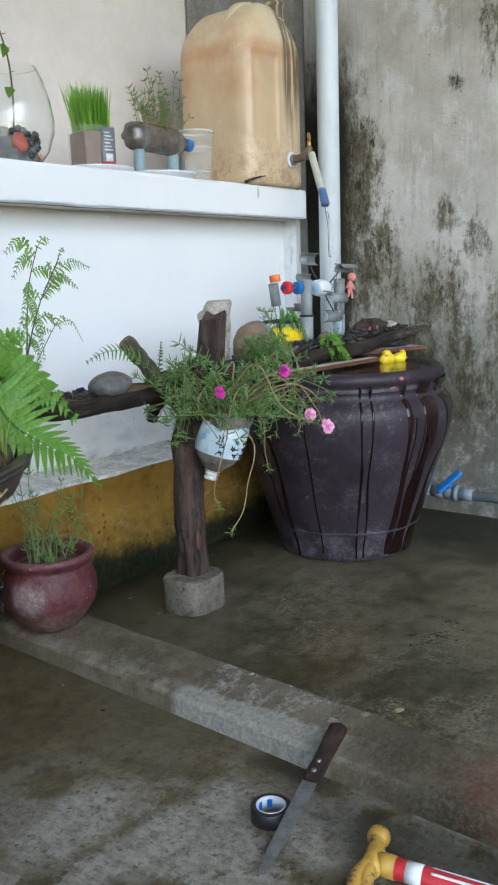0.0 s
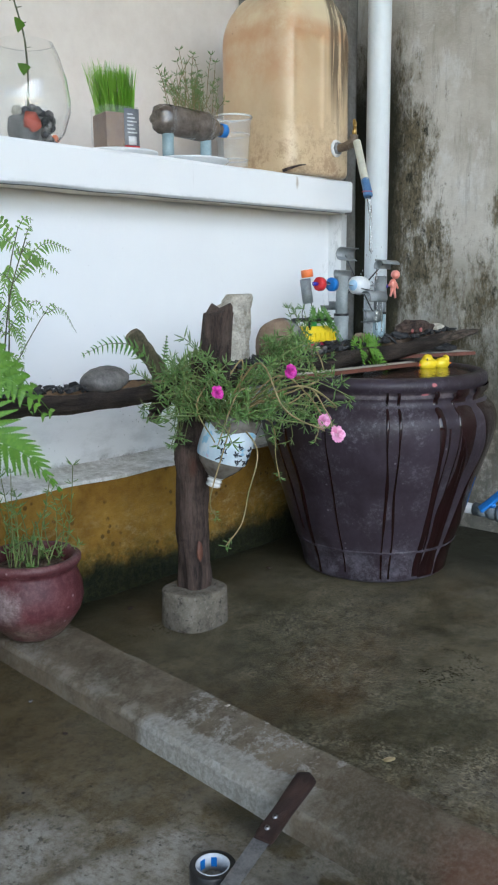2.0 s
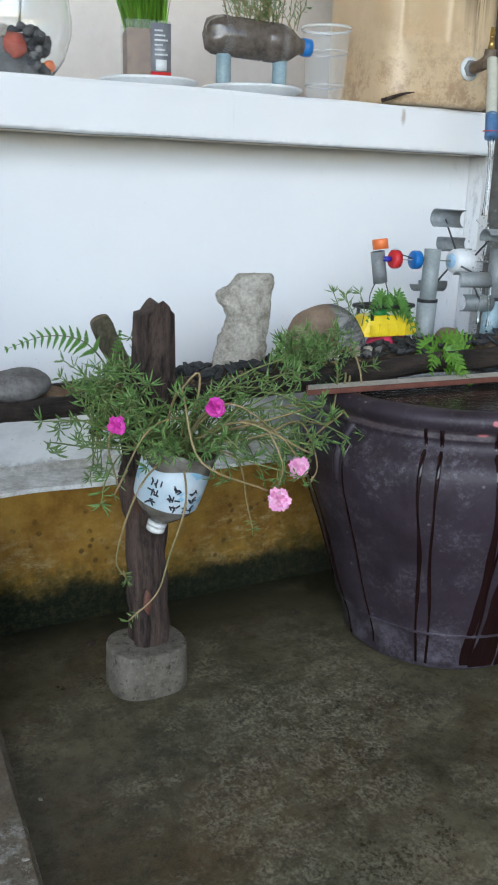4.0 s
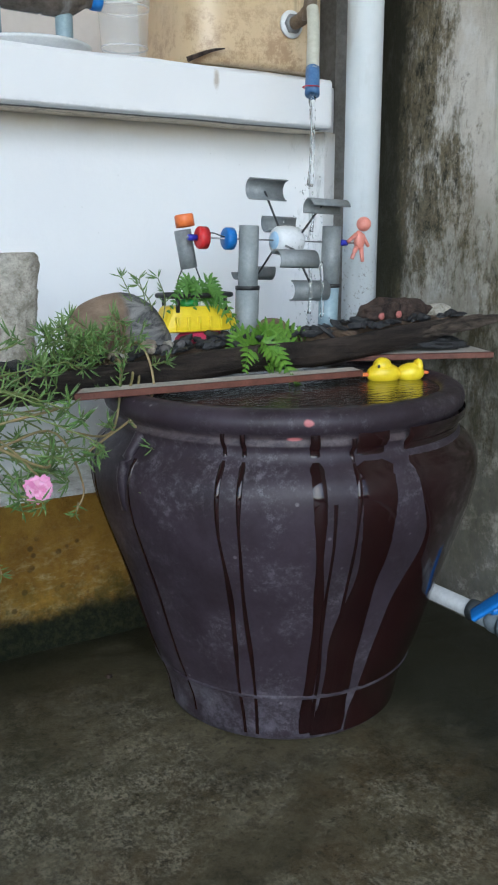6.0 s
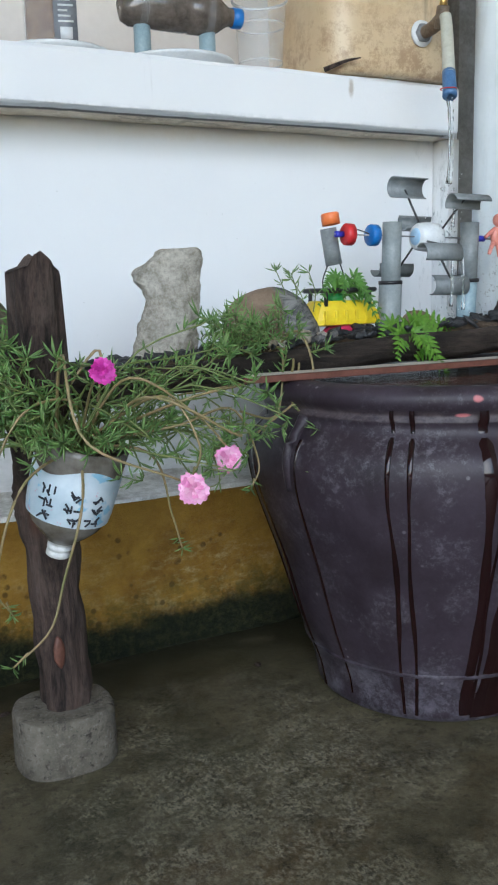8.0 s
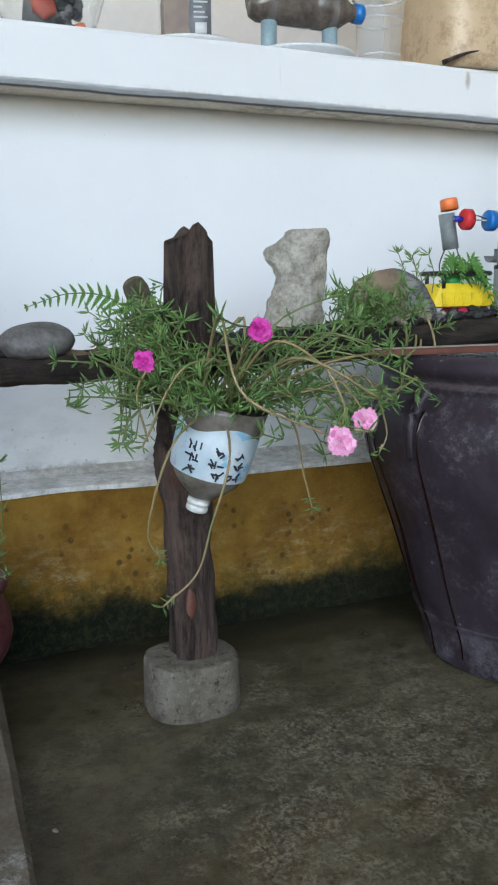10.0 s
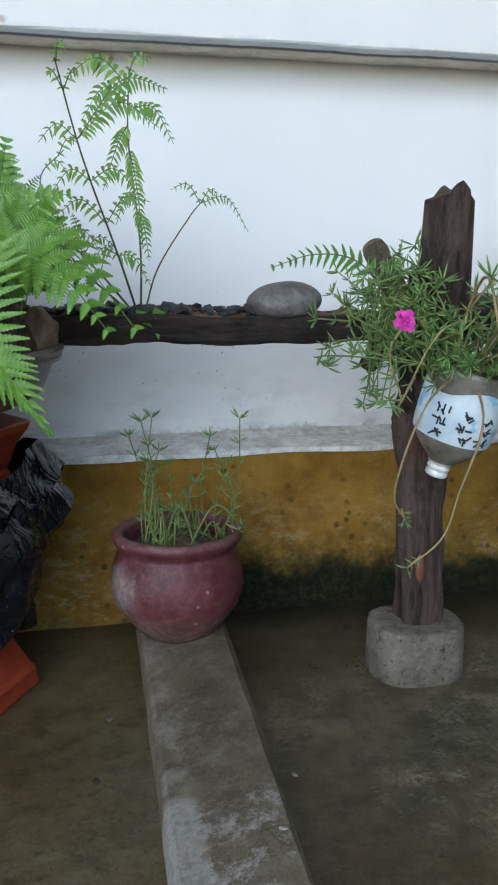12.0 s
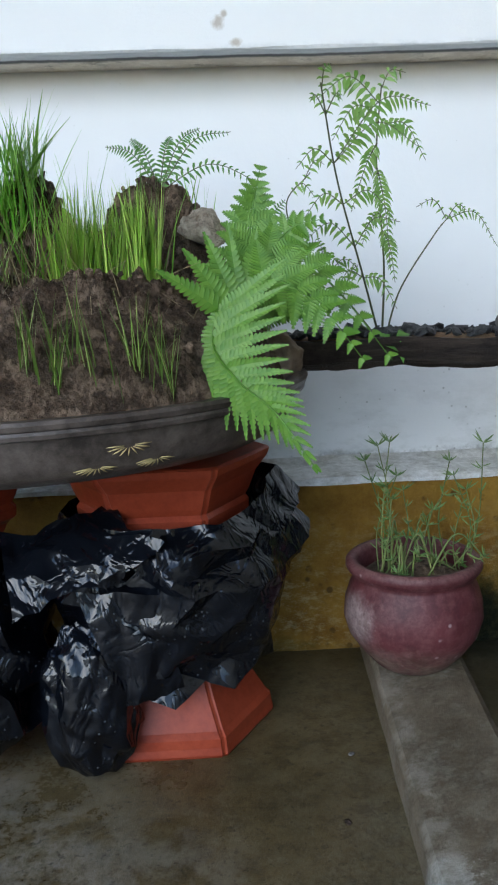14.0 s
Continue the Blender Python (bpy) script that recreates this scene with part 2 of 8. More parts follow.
def white_wall_material():
    m = Mat("white_limewash", 0.75)
    big, fine = m.noise(2.2, 5), m.noise(90, 4, 0.7)
    c = m.mix(m.ramp(big, 0.3, 0.7), (0.76, 0.77, 0.785), (0.81, 0.825, 0.83))
    drip = m.math("MULTIPLY", m.ramp(m.noise(9, 5, 0.7, stretch=(3, 3, 0.25)), 0.60, 0.78), m.ramp(m.noise(3, 3), 0.5, 0.7))
    c = m.mix(m.math("MULTIPLY", drip, 0.2), c, (0.52, 0.52, 0.48))
    low = m.math("MULTIPLY", m.ramp(m.axis("Z"), 0.40, 0.25), m.ramp(m.noise(12, 6, 0.7, stretch=(1, 1, 2.2)), 0.46, 0.66))
    c = m.mix(m.math("MULTIPLY", low, 0.5), c, (0.42, 0.43, 0.42))
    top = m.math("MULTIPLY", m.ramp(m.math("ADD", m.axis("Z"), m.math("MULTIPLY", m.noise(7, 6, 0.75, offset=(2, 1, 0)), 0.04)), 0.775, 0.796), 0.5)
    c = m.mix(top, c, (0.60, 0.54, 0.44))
    corner = m.math("MULTIPLY", m.ramp(m.axis("X"), 1.40, 1.48, True), m.ramp(m.noise(30, 8, 0.8, stretch=(1.6, 1.6, 0.6)), 0.52, 0.64))
    c = m.mix(m.math("MULTIPLY", corner, 0.55), c, (0.38, 0.40, 0.40))
    specks = m.ramp(m.cells(38), 0.045, 0.02)
    c = m.mix(m.math("MULTIPLY", specks, 0.4), c, (0.3, 0.3, 0.28))
    splash = m.math("MULTIPLY", m.math("MULTIPLY", m.ramp(m.cells(75), 0.15, 0.08), m.ramp(m.axis("Z"), 0.52, 0.36)), m.ramp(m.noise(9, 6, 0.7, offset=(2, 0, 3)), 0.48, 0.58))
    c = m.mix(m.math("MULTIPLY", splash, 0.55), c, (0.24, 0.24, 0.22))
    joint = m.math("MULTIPLY", m.ramp(m.math("ADD", m.axis("Z"), m.math("MULTIPLY", m.noise(22, 8, 0.8), 0.03)), 0.274, 0.262), m.ramp(m.noise(11, 7, 0.75, offset=(5, 0, 1)), 0.46, 0.56))
    c = m.mix(m.math("MULTIPLY", joint, 0.7), c, (0.10, 0.10, 0.085))
    m.colour(c).bump(m.math("ADD", fine, m.math("MULTIPLY", big, 3.0)), 0.25, 0.0015)
    return m.m


# brown stains on the ledge's face: place and half widths
STAINS = (((0.176, 2.0, 0.808), (0.006, 1, 0.007)), ((0.197, 2.0, 0.785), (0.007, 1, 0.004)), ((0.184, 2.0, 0.818), (0.0035, 1, 0.004)), ((1.235, 2.0, 0.832), (0.004, 1, 0.012)))


def ledge_material():
    """White ledge; its underside is grey near the lip, then a crack, then bare beige mortar."""
    m = Mat("white_ledge_paint", 0.7)
    big, fine, fleck = m.noise(2.2, 5), m.noise(90, 4, 0.7), m.noise(30, 9, 0.82, stretch=(0.6, 1, 1))
    c = m.mix(m.ramp(big, 0.3, 0.7), (0.76, 0.77, 0.785), (0.81, 0.825, 0.83))
    drip = m.math("MULTIPLY", m.ramp(m.noise(11, 6, 0.7, stretch=(3, 3, 0.2), offset=(1, 0, 0)), 0.62, 0.74), m.ramp(m.noise(5, 3, offset=(3, 0, 0)), 0.52, 0.62))
    c = m.mix(m.math("MULTIPLY", drip, 0.45), c, (0.36, 0.34, 0.32))
    rim = m.math("MULTIPLY", m.ramp(m.axis("Z"), 0.785, 0.779), m.ramp(fleck, 0.46, 0.56))
    c = m.mix(m.math("MULTIPLY", rim, 0.3), c, (0.36, 0.39, 0.40))
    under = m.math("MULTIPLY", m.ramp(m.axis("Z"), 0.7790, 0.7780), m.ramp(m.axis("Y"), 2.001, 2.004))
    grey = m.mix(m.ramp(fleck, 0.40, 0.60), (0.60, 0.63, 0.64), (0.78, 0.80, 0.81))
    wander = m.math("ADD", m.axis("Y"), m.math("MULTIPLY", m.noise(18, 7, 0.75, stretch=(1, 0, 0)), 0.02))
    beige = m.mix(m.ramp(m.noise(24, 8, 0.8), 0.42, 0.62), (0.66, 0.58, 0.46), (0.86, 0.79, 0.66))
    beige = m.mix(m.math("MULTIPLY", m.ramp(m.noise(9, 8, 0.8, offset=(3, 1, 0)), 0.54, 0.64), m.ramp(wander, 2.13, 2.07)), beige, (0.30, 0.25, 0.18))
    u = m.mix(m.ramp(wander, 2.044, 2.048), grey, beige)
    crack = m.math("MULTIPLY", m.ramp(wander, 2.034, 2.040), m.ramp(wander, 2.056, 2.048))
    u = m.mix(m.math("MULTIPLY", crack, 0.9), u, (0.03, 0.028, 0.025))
    for p, r in STAINS:
        c = m.mix(m.math("MULTIPLY", m.spot(p, r, 0.45, 0.6, 110), 0.7), c, (0.36, 0.30, 0.22))
    m.colour(m.mix(under, c, u)).bump(m.math("ADD", fine, m.math("MULTIPLY", fleck, 2.0)), 0.3, 0.0015)
    return m.m


def plinth_material():
    m = Mat("ochre_paint", 0.65, 0, 0.18)
    mid, fine = m.noise(11, 8, 0.75), m.noise(160, 5, 0.8)
    c = m.mix(m.ramp(mid, 0.34, 0.66), (0.165, 0.082, 0.010), (0.335, 0.198, 0.032))
    # Worn pale stipple at mid height, strengthened to paint in wet glints.
    worn = m.ramp(m.noise(46, 9, 0.85, stretch=(0.7, 0.7, 1.6)), 0.50, 0.62)
    worn = m.math("MULTIPLY", worn, m.math("MULTIPLY", m.ramp(m.axis("Z"), 0.205, 0.11), m.ramp(m.noise(4, 4, offset=(2, 0, 0)), 0.34, 0.52)))
    c = m.mix(m.math("MULTIPLY", worn, 0.72), c, (0.46, 0.38, 0.21))
    spots = m.math("MULTIPLY", m.ramp(m.cells(48), 0.27, 0.17), m.ramp(m.noise(7, 6, 0.7), 0.49, 0.56))
    c = m.mix(m.math("MULTIPLY", spots, 0.8), c, (0.075, 0.042, 0.010))
    edge = m.math("ADD", m.axis("Z"), m.math("MULTIPLY", m.noise(8, 9, 0.76, offset=(1.1, 0, 0)), 0.12))
    edge = m.math("ADD", edge, m.math("MULTIPLY", m.ramp(m.axis("X"), 0.46, 0.34), 0.09))
    moss = m.ramp(edge, 0.140, 0.105, True)
    mc = m.mix(m.ramp(m.noise(95, 6, 0.8), 0.46, 0.60), (0.005, 0.007, 0.003), (0.027, 0.029, 0.010))
    algae = m.math("MULTIPLY", m.ramp(edge, 0.188, 0.132, True), m.ramp(m.noise(34, 8, 0.82, offset=(4, 0, 2)), 0.40, 0.58))
    c = m.mix(m.math("MULTIPLY", algae, 0.75), c, (0.070, 0.062, 0.010))
    m.colour(m.mix(moss, c, mc)).bump(m.math("ADD", fine, m.math("MULTIPLY", mid, 2.0)), 0.9, 0.004)
    m.rough(m.math("SUBTRACT", 0.64, m.math("MULTIPLY", m.ramp(m.axis("X"), 0.55, 0.85), 0.24)))
    return m.m


def mould_wall_material():
    m = Mat("mouldy_plaster", 0.85, 0, 0.25)
    big, mid, fine, tiny = m.noise(3.4, 9, 0.70), m.noise(11, 9, 0.76, stretch=(1, 1, 0.6)), m.noise(140, 5, 0.8), m.noise(48, 9, 0.86, stretch=(1, 1, 0.55))
    c = m.mix(m.ramp(big, 0.36, 0.62), (0.39, 0.352, 0.285), (0.62, 0.588, 0.525))
    c = m.mix(m.math("MULTIPLY", m.ramp(mid, 0.52, 0.62), 0.75), c, (0.66, 0.645, 0.61))
    drip = m.ramp(m.noise(22, 8, 0.78, stretch=(1, 2.0, 0.24)), 0.53, 0.64)
    c = m.mix(m.math("MULTIPLY", drip, 0.35), c, (0.20, 0.185, 0.145))
    green = m.math("MULTIPLY", m.ramp(m.axis("Z"), 0.72, 0.50), m.ramp(m.noise(9, 8, 0.78, offset=(1, 2, 0)), 0.42, 0.58))
    c = m.mix(m.math("MULTIPLY", green, 0.35), c, (0.19, 0.195, 0.14))
    mass = m.math("MAXIMUM", m.spot((1.54, 1.895, 0.83), (1, 0.075, 0.24), 0.5, 0.45, 9), m.spot((1.54, 1.850, 0.655), (1, 0.090, 0.13), 0.6, 0.6, 11))
    mass = m.math("MAXIMUM", mass, m.math("MULTIPLY", m.ramp(m.axis("Y"), 1.85, 1.92), m.ramp(m.axis("Z"), 1.30, 1.00)))
    for p, r in (((1.54, 1.64, 0.765), (1, 0.035, 0.05)), ((1.54, 1.60, 0.435), (1, 0.06, 0.07)), ((1.54, 1.53, 1.19), (1, 0.035, 0.09)), ((1.54, 1.56, 0.70), (1, 0.03, 0.06)), ((1.54, 1.62, 1.08), (1, 0.03, 0.03)), ((1.54, 1.56, 0.33), (1, 0.10, 0.08)), ((1.54, 1.66, 0.56), (1, 0.11, 0.13)), ((1.54, 1.46, 0.50), (1, 0.08, 0.12)), ((1.54, 1.72, 0.40), (1, 0.10, 0.12)), ((1.54, 1.30, 0.8), (1, 0.08, 0.14)), ((1.54, 1.0, 1.0), (1, 0.09, 0.2))):
        mass = m.math("MAXIMUM", mass, m.math("MULTIPLY", m.spot(p, r, 0.6, 0.6), 0.78))
    brown = m.ramp(m.math("ADD", m.math("MULTIPLY", m.noise(26, 9, 0.84, stretch=(1, 1.2, 0.5), offset=(0, 1, 4)), 0.9), m.math("MULTIPLY", mass, 0.22)), 0.53, 0.66)
    brown = m.math("MULTIPLY", brown, m.ramp(mass, 0.02, 0.3))
    c = m.mix(m.math("MULTIPLY", brown, 0.9), c, m.mix(m.ramp(fine, 0.4, 0.6), (0.058, 0.048, 0.022), (0.150, 0.118, 0.058)))
    black = m.ramp(m.math("ADD", m.math("MULTIPLY", tiny, 0.9), m.math("MULTIPLY", mass, 0.14)), 0.58, 0.67)
    black = m.math("MULTIPLY", black, m.ramp(mass, 0.1, 0.5))
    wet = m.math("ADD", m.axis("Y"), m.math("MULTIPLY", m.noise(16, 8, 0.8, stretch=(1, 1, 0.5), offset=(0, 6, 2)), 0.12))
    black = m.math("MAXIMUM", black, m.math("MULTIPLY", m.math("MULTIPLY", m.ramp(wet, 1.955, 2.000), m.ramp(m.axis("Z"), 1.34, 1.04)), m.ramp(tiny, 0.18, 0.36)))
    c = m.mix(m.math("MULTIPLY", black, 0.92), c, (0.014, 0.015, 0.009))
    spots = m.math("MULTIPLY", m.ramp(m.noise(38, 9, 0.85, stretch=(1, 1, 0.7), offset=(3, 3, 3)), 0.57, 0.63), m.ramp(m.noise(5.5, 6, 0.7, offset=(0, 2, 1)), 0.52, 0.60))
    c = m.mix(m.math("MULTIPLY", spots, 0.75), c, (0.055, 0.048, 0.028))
    # Dark growth at the foot, deepened to paint in shade behind the jar.
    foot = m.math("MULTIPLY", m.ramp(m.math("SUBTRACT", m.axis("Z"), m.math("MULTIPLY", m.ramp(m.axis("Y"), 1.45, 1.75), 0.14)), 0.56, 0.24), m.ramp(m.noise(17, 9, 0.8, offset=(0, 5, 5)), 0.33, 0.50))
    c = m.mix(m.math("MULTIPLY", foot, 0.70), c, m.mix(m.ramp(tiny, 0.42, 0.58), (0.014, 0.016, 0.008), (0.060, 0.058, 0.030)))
    m.colour(c).bump(m.math("ADD", fine, m.math("MULTIPLY", mid, 2.5)), 0.7, 0.004)
    return m.m


def soil_material():
    """Moist soil in small clods, shade painted dark in their gaps, and pale crumbs."""
    m = Mat("moist_soil", 0.9, 0, 0.2)
    n1, fine = m.noise(30, 8, 0.75), m.noise(150, 5, 0.8)
    gap = m.math("MAXIMUM", m.ramp(m.noise(46, 7, 0.8, offset=(2, 3, 1)), 0.50, 0.41), m.math("MULTIPLY", m.ramp(m.noise(120, 5, 0.75, offset=(7, 1, 4)), 0.48, 0.38), 0.6))
    c = m.mix(m.ramp(n1, 0.38, 0.62), (0.130, 0.086, 0.055), (0.295, 0.215, 0.150))
    c = m.mix(m.math("MULTIPLY", gap, 0.7), c, (0.022, 0.015, 0.012))
    c = m.mix(m.math("MULTIPLY", m.ramp(fine, 0.54, 0.64), 0.22), c, (0.27, 0.225, 0.18))
    m.colour(c).bump(m.math("SUBTRACT", m.math("MULTIPLY", fine, 0.7), gap), 1.0, 0.010)
    return m.m


def jar_material():
    m = Mat("jar_glaze", 0.4, 0, 0.28)
    mid, fine = m.noise(9, 8, 0.78), m.noise(75, 7, 0.85)
    c = m.mix(m.ramp(mid, 0.35, 0.7), (0.0210, 0.0145, 0.0180), (0.049, 0.0375, 0.0490))
    c = m.mix(m.math("MULTIPLY", m.ramp(m.noise(4, 7, 0.75, stretch=(1, 1, 0.6), offset=(4, 2, 0)), 0.50, 0.62), 0.6), c, (0.014, 0.009, 0.011))
    scuff = m.math("MULTIPLY", m.ramp(m.noise(13, 8, 0.82, offset=(2, 0, 1)), 0.50, 0.64), m.ramp(m.noise(120, 6, 0.85), 0.46, 0.60))
    c = m.mix(m.math("MULTIPLY", scuff, 0.46), c, (0.22, 0.205, 0.225))
    band = m.math("MULTIPLY", m.ramp(m.axis("Z"), 0.085, 0.06), m.ramp(m.noise(26, 8, 0.84, offset=(1, 1, 6)), 0.46, 0.60))
    c = m.mix(m.math("MULTIPLY", band, 0.45), c, (0.17, 0.16, 0.185))
    dots = m.math("MULTIPLY", m.ramp(m.cells(36), 0.10, 0.05), m.ramp(mid, 0.45, 0.6))
    c = m.mix(m.math("MULTIPLY", dots, 0.6), c, (0.36, 0.34, 0.35))
    lip = m.math("MULTIPLY", m.math("MULTIPLY", m.ramp(m.axis("Z"), 0.384, 0.388), m.ramp(m.axis("Z"), 0.400, 0.395)), m.ramp(m.noise(40, 7, 0.8), 0.40, 0.55))
    c = m.mix(m.math("MULTIPLY", lip, 0.28), c, (0.20, 0.16, 0.15))
    for p, r in (((-0.106, -0.204, 0.413), (0.0045, 0.012, 0.0035)), ((-0.114, -0.190, 0.394), (0.007, 0.012, 0.0022))):
        c = m.mix(m.math("MULTIPLY", m.spot(p, r, 0.3, 0.25, 120), 0.9), c, (0.46, 0.15, 0.15))
    m.colour(c)
    m.rough(m.math("ADD", 0.33, m.math("MULTIPLY", m.ramp(fine, 0.3, 0.7), 0.22)))
    m.bump(m.math("ADD", fine, m.math("MULTIPLY", mid, 2.0)), 0.2, 0.0014)
    return m.m


def wood_material(name, a, b, scale=40, stretch=(1, 1, 0.12), rough=0.7, knots=0.0):
    m = Mat(name, rough, 0, 0.3)
    g, n = m.noise(scale, 9, 0.78, stretch=stretch, warp=0.3), m.noise(14, 7, 0.75)
    fine = m.noise(scale * 4.5, 6, 0.8, stretch=stretch)
    c = m.mix(m.ramp(m.math("ADD", m.math("MULTIPLY", g, 0.65), m.math("MULTIPLY", fine, 0.35)), 0.40, 0.60), a, b)
    c = m.mix(m.math("MULTIPLY", m.ramp(n, 0.52, 0.64), 0.65), c, (a[0] * 0.45, a[1] * 0.42, a[2] * 0.4))
    if knots:
        k = m.math("MULTIPLY", m.ramp(m.cells(13, stretch=(1, 1, 0.4)), 0.14, 0.07), knots)
        c = m.mix(k, c, (0.085, 0.038, 0.023))
        c = m.mix(m.math("MULTIPLY", m.ramp(m.noise(17, 8, 0.8, offset=(3, 3, 1), stretch=(1, 1, 0.5)), 0.53, 0.63), 0.6), c, (0.120, 0.092, 0.075))
    m.colour(c).bump(m.math("ADD", g, m.math("MULTIPLY", fine, 0.5)), 1.0, 0.007)
    return m.m


def can_material():
    m = Mat("amber_plastic", 0.36)
    big = m.noise(5, 5, 0.6)
    c = m.mix(m.ramp(big, 0.35, 0.65), (0.545, 0.405, 0.240), (0.645, 0.515, 0.335))
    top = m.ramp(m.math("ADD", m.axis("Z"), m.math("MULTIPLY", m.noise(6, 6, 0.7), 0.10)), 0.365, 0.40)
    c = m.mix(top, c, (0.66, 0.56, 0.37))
    side = m.math("MULTIPLY", m.ramp(m.axis("X"), -0.02, -0.10), m.ramp(m.axis("Z"), 0.12, 0.24))
    rust = m.math("MULTIPLY", m.ramp(m.noise(9, 7, 0.72, offset=(2, 0, 0)), 0.40, 0.62), side)
    c = m.mix(m.math("MULTIPLY", rust, 0.55), c, (0.50, 0.24, 0.11))
    line = m.math("MULTIPLY", m.math("MULTIPLY", m.ramp(m.axis("Z"), 0.285, 0.305), m.ramp(m.axis("Z"), 0.345, 0.325)), m.ramp(m.noise(14, 7, 0.75, offset=(1, 5, 0)), 0.36, 0.56))
    c = m.mix(m.math("MULTIPLY", line, 0.6), c, (0.50, 0.27, 0.13))
    mask = m.math("MULTIPLY", m.ramp(m.axis("X"), 0.012, 0.026), m.ramp(m.axis("X"), 0.112, 0.095))
    mask = m.math("MULTIPLY", mask, m.ramp(m.math("ADD", m.axis("Z"), m.math("MULTIPLY", m.noise(28, 3, 0.5, stretch=(1, 0, 0)), 0.45)), 0.34, 0.46))
    drip = m.math("MULTIPLY", m.ramp(m.noise(62, 6, 0.7, stretch=(1, 0.3, 0.05)), 0.42, 0.49), mask)
    c = m.mix(m.math("MULTIPLY", drip, 0.85), c, (0.075, 0.05, 0.03))
    low = m.math("MULTIPLY", m.ramp(m.axis("Z"), 0.16, 0.03), m.ramp(m.noise(24, 8, 0.82), 0.46, 0.58))
    c = m.mix(m.math("MULTIPLY", low, 0.6), c, (0.24, 0.125, 0.06))
    specks = m.math("MULTIPLY", m.ramp(m.cells(30), 0.07, 0.04), m.ramp(big, 0.45, 0.6))
    c = m.mix(m.math("MULTIPLY", specks, 0.5), c, (0.16, 0.10, 0.06))
    m.colour(c).bump(m.noise(40, 3), 0.12, 0.001)
    m.b.inputs["Subsurface Weight"].default_value = 0.15
    m.b.inputs["Subsurface Radius"].default_value = (0.02, 0.012, 0.006)
    return m.m


def split_stone_material():
    """Brown on one side, dark layered grey on the other."""
    m = Mat("split_stone", 0.7, 0, 0.3)
    vein = m.noise(26, 8, 0.75, stretch=(0.8, 1, 2.4), warp=0.8)
    brown = m.mix(m.ramp(m.noise(22, 8, 0.75), 0.38, 0.62), (0.13, 0.085, 0.055), (0.25, 0.185, 0.13))
    grey = m.mix(m.ramp(vein, 0.42, 0.58), (0.055, 0.056, 0.058), (0.26, 0.255, 0.245))
    edge = m.math("ADD", m.axis("X"), m.math("MULTIPLY", m.noise(14, 5), 0.03))
    m.colour(m.mix(m.ramp(edge, 0.008, 0.018), brown, grey)).bump(vein, 0.7, 0.004)
    return m.m


def bag_material():
    """Thin black plastic film with fine crinkles and a little dust."""
    m = Mat("black_plastic_bag", 0.16, 0, 0.45)
    c = m.mix(m.ramp(m.noise(20, 4), 0.4, 0.6), (0.0018, 0.0023, 0.0040), (0.0045, 0.0058, 0.0090))
    specks = m.math("MULTIPLY", m.ramp(m.cells(120), 0.16, 0.08), m.ramp(m.noise(14, 5), 0.50, 0.60))
    m.colour(m.mix(m.math("MULTIPLY", specks, 0.5), c, (0.16, 0.17, 0.18)))
    crinkle = m.math("ABSOLUTE", m.math("SUBTRACT", m.noise(36, 2, 0.5, stretch=(1, 1, 0.6), warp=1.2, offset=(3, 1, 2)), 0.5))
    m.rough(m.math("ADD", 0.06, m.math("MULTIPLY", m.noise(18, 4, offset=(5, 0, 0)), 0.15)))
    m.bump(crinkle, 0.7, 0.008)
    return m.m


def cast_material():
    """Coarse cast concrete with pits and pale grit."""
    m = Mat("cast_concrete", 0.85, 0, 0.25)
    mid, grit, pit = m.noise(30, 7, 0.75), m.noise(210, 5, 0.8), m.noise(95, 5, 0.75, offset=(4, 2, 7))
    c = m.mix(m.ramp(mid, 0.36, 0.64), (0.115, 0.100, 0.075), (0.235, 0.210, 0.165))
    c = m.mix(m.math("MULTIPLY", m.ramp(pit, 0.44, 0.34), 0.85), c, (0.035, 0.029, 0.021))
    c = m.mix(m.math("MULTIPLY", m.ramp(grit, 0.54, 0.64), 0.5), c, (0.36, 0.335, 0.28))
    m.colour(c).bump(m.math("ADD", m.math("MULTIPLY", pit, 1.5), grit), 0.9, 0.005)
    return m.m


FLOOR, KERB, WHITE, OCHRE, MOULD, GLAZE = floor_material(), kerb_material(), white_wall_material(), plinth_material(), mould_wall_material(), jar_material()


def pipe_material():
    """White pipe with grey specks of dirt splashed on by the wheel."""
    m = Mat("white_pvc_pipe", 0.4, 0, 0.4)
    c = m.mix(m.ramp(m.noise(5, 5, 0.7), 0.35, 0.65), (0.60, 0.65, 0.67), (0.70, 0.74, 0.76))
    c = m.mix(m.math("MULTIPLY", m.ramp(m.noise(40, 7, 0.8, stretch=(1, 1, 0.2)), 0.52, 0.64), 0.16), c, (0.40, 0.41, 0.38))
    splash = m.math("MULTIPLY", m.ramp(m.noise(150, 5, 0.75), 0.57, 0.63), m.math("MULTIPLY", m.ramp(m.axis("Z"), 0.66, 0.52), m.ramp(m.noise(14, 5, 0.7, offset=(3, 1, 0)), 0.36, 0.54)))
    m.colour(m.mix(m.math("MULTIPLY", splash, 0.75), c, (0.16, 0.15, 0.12))).bump(m.noise(60, 4), 0.08, 0.001)
    return m.m


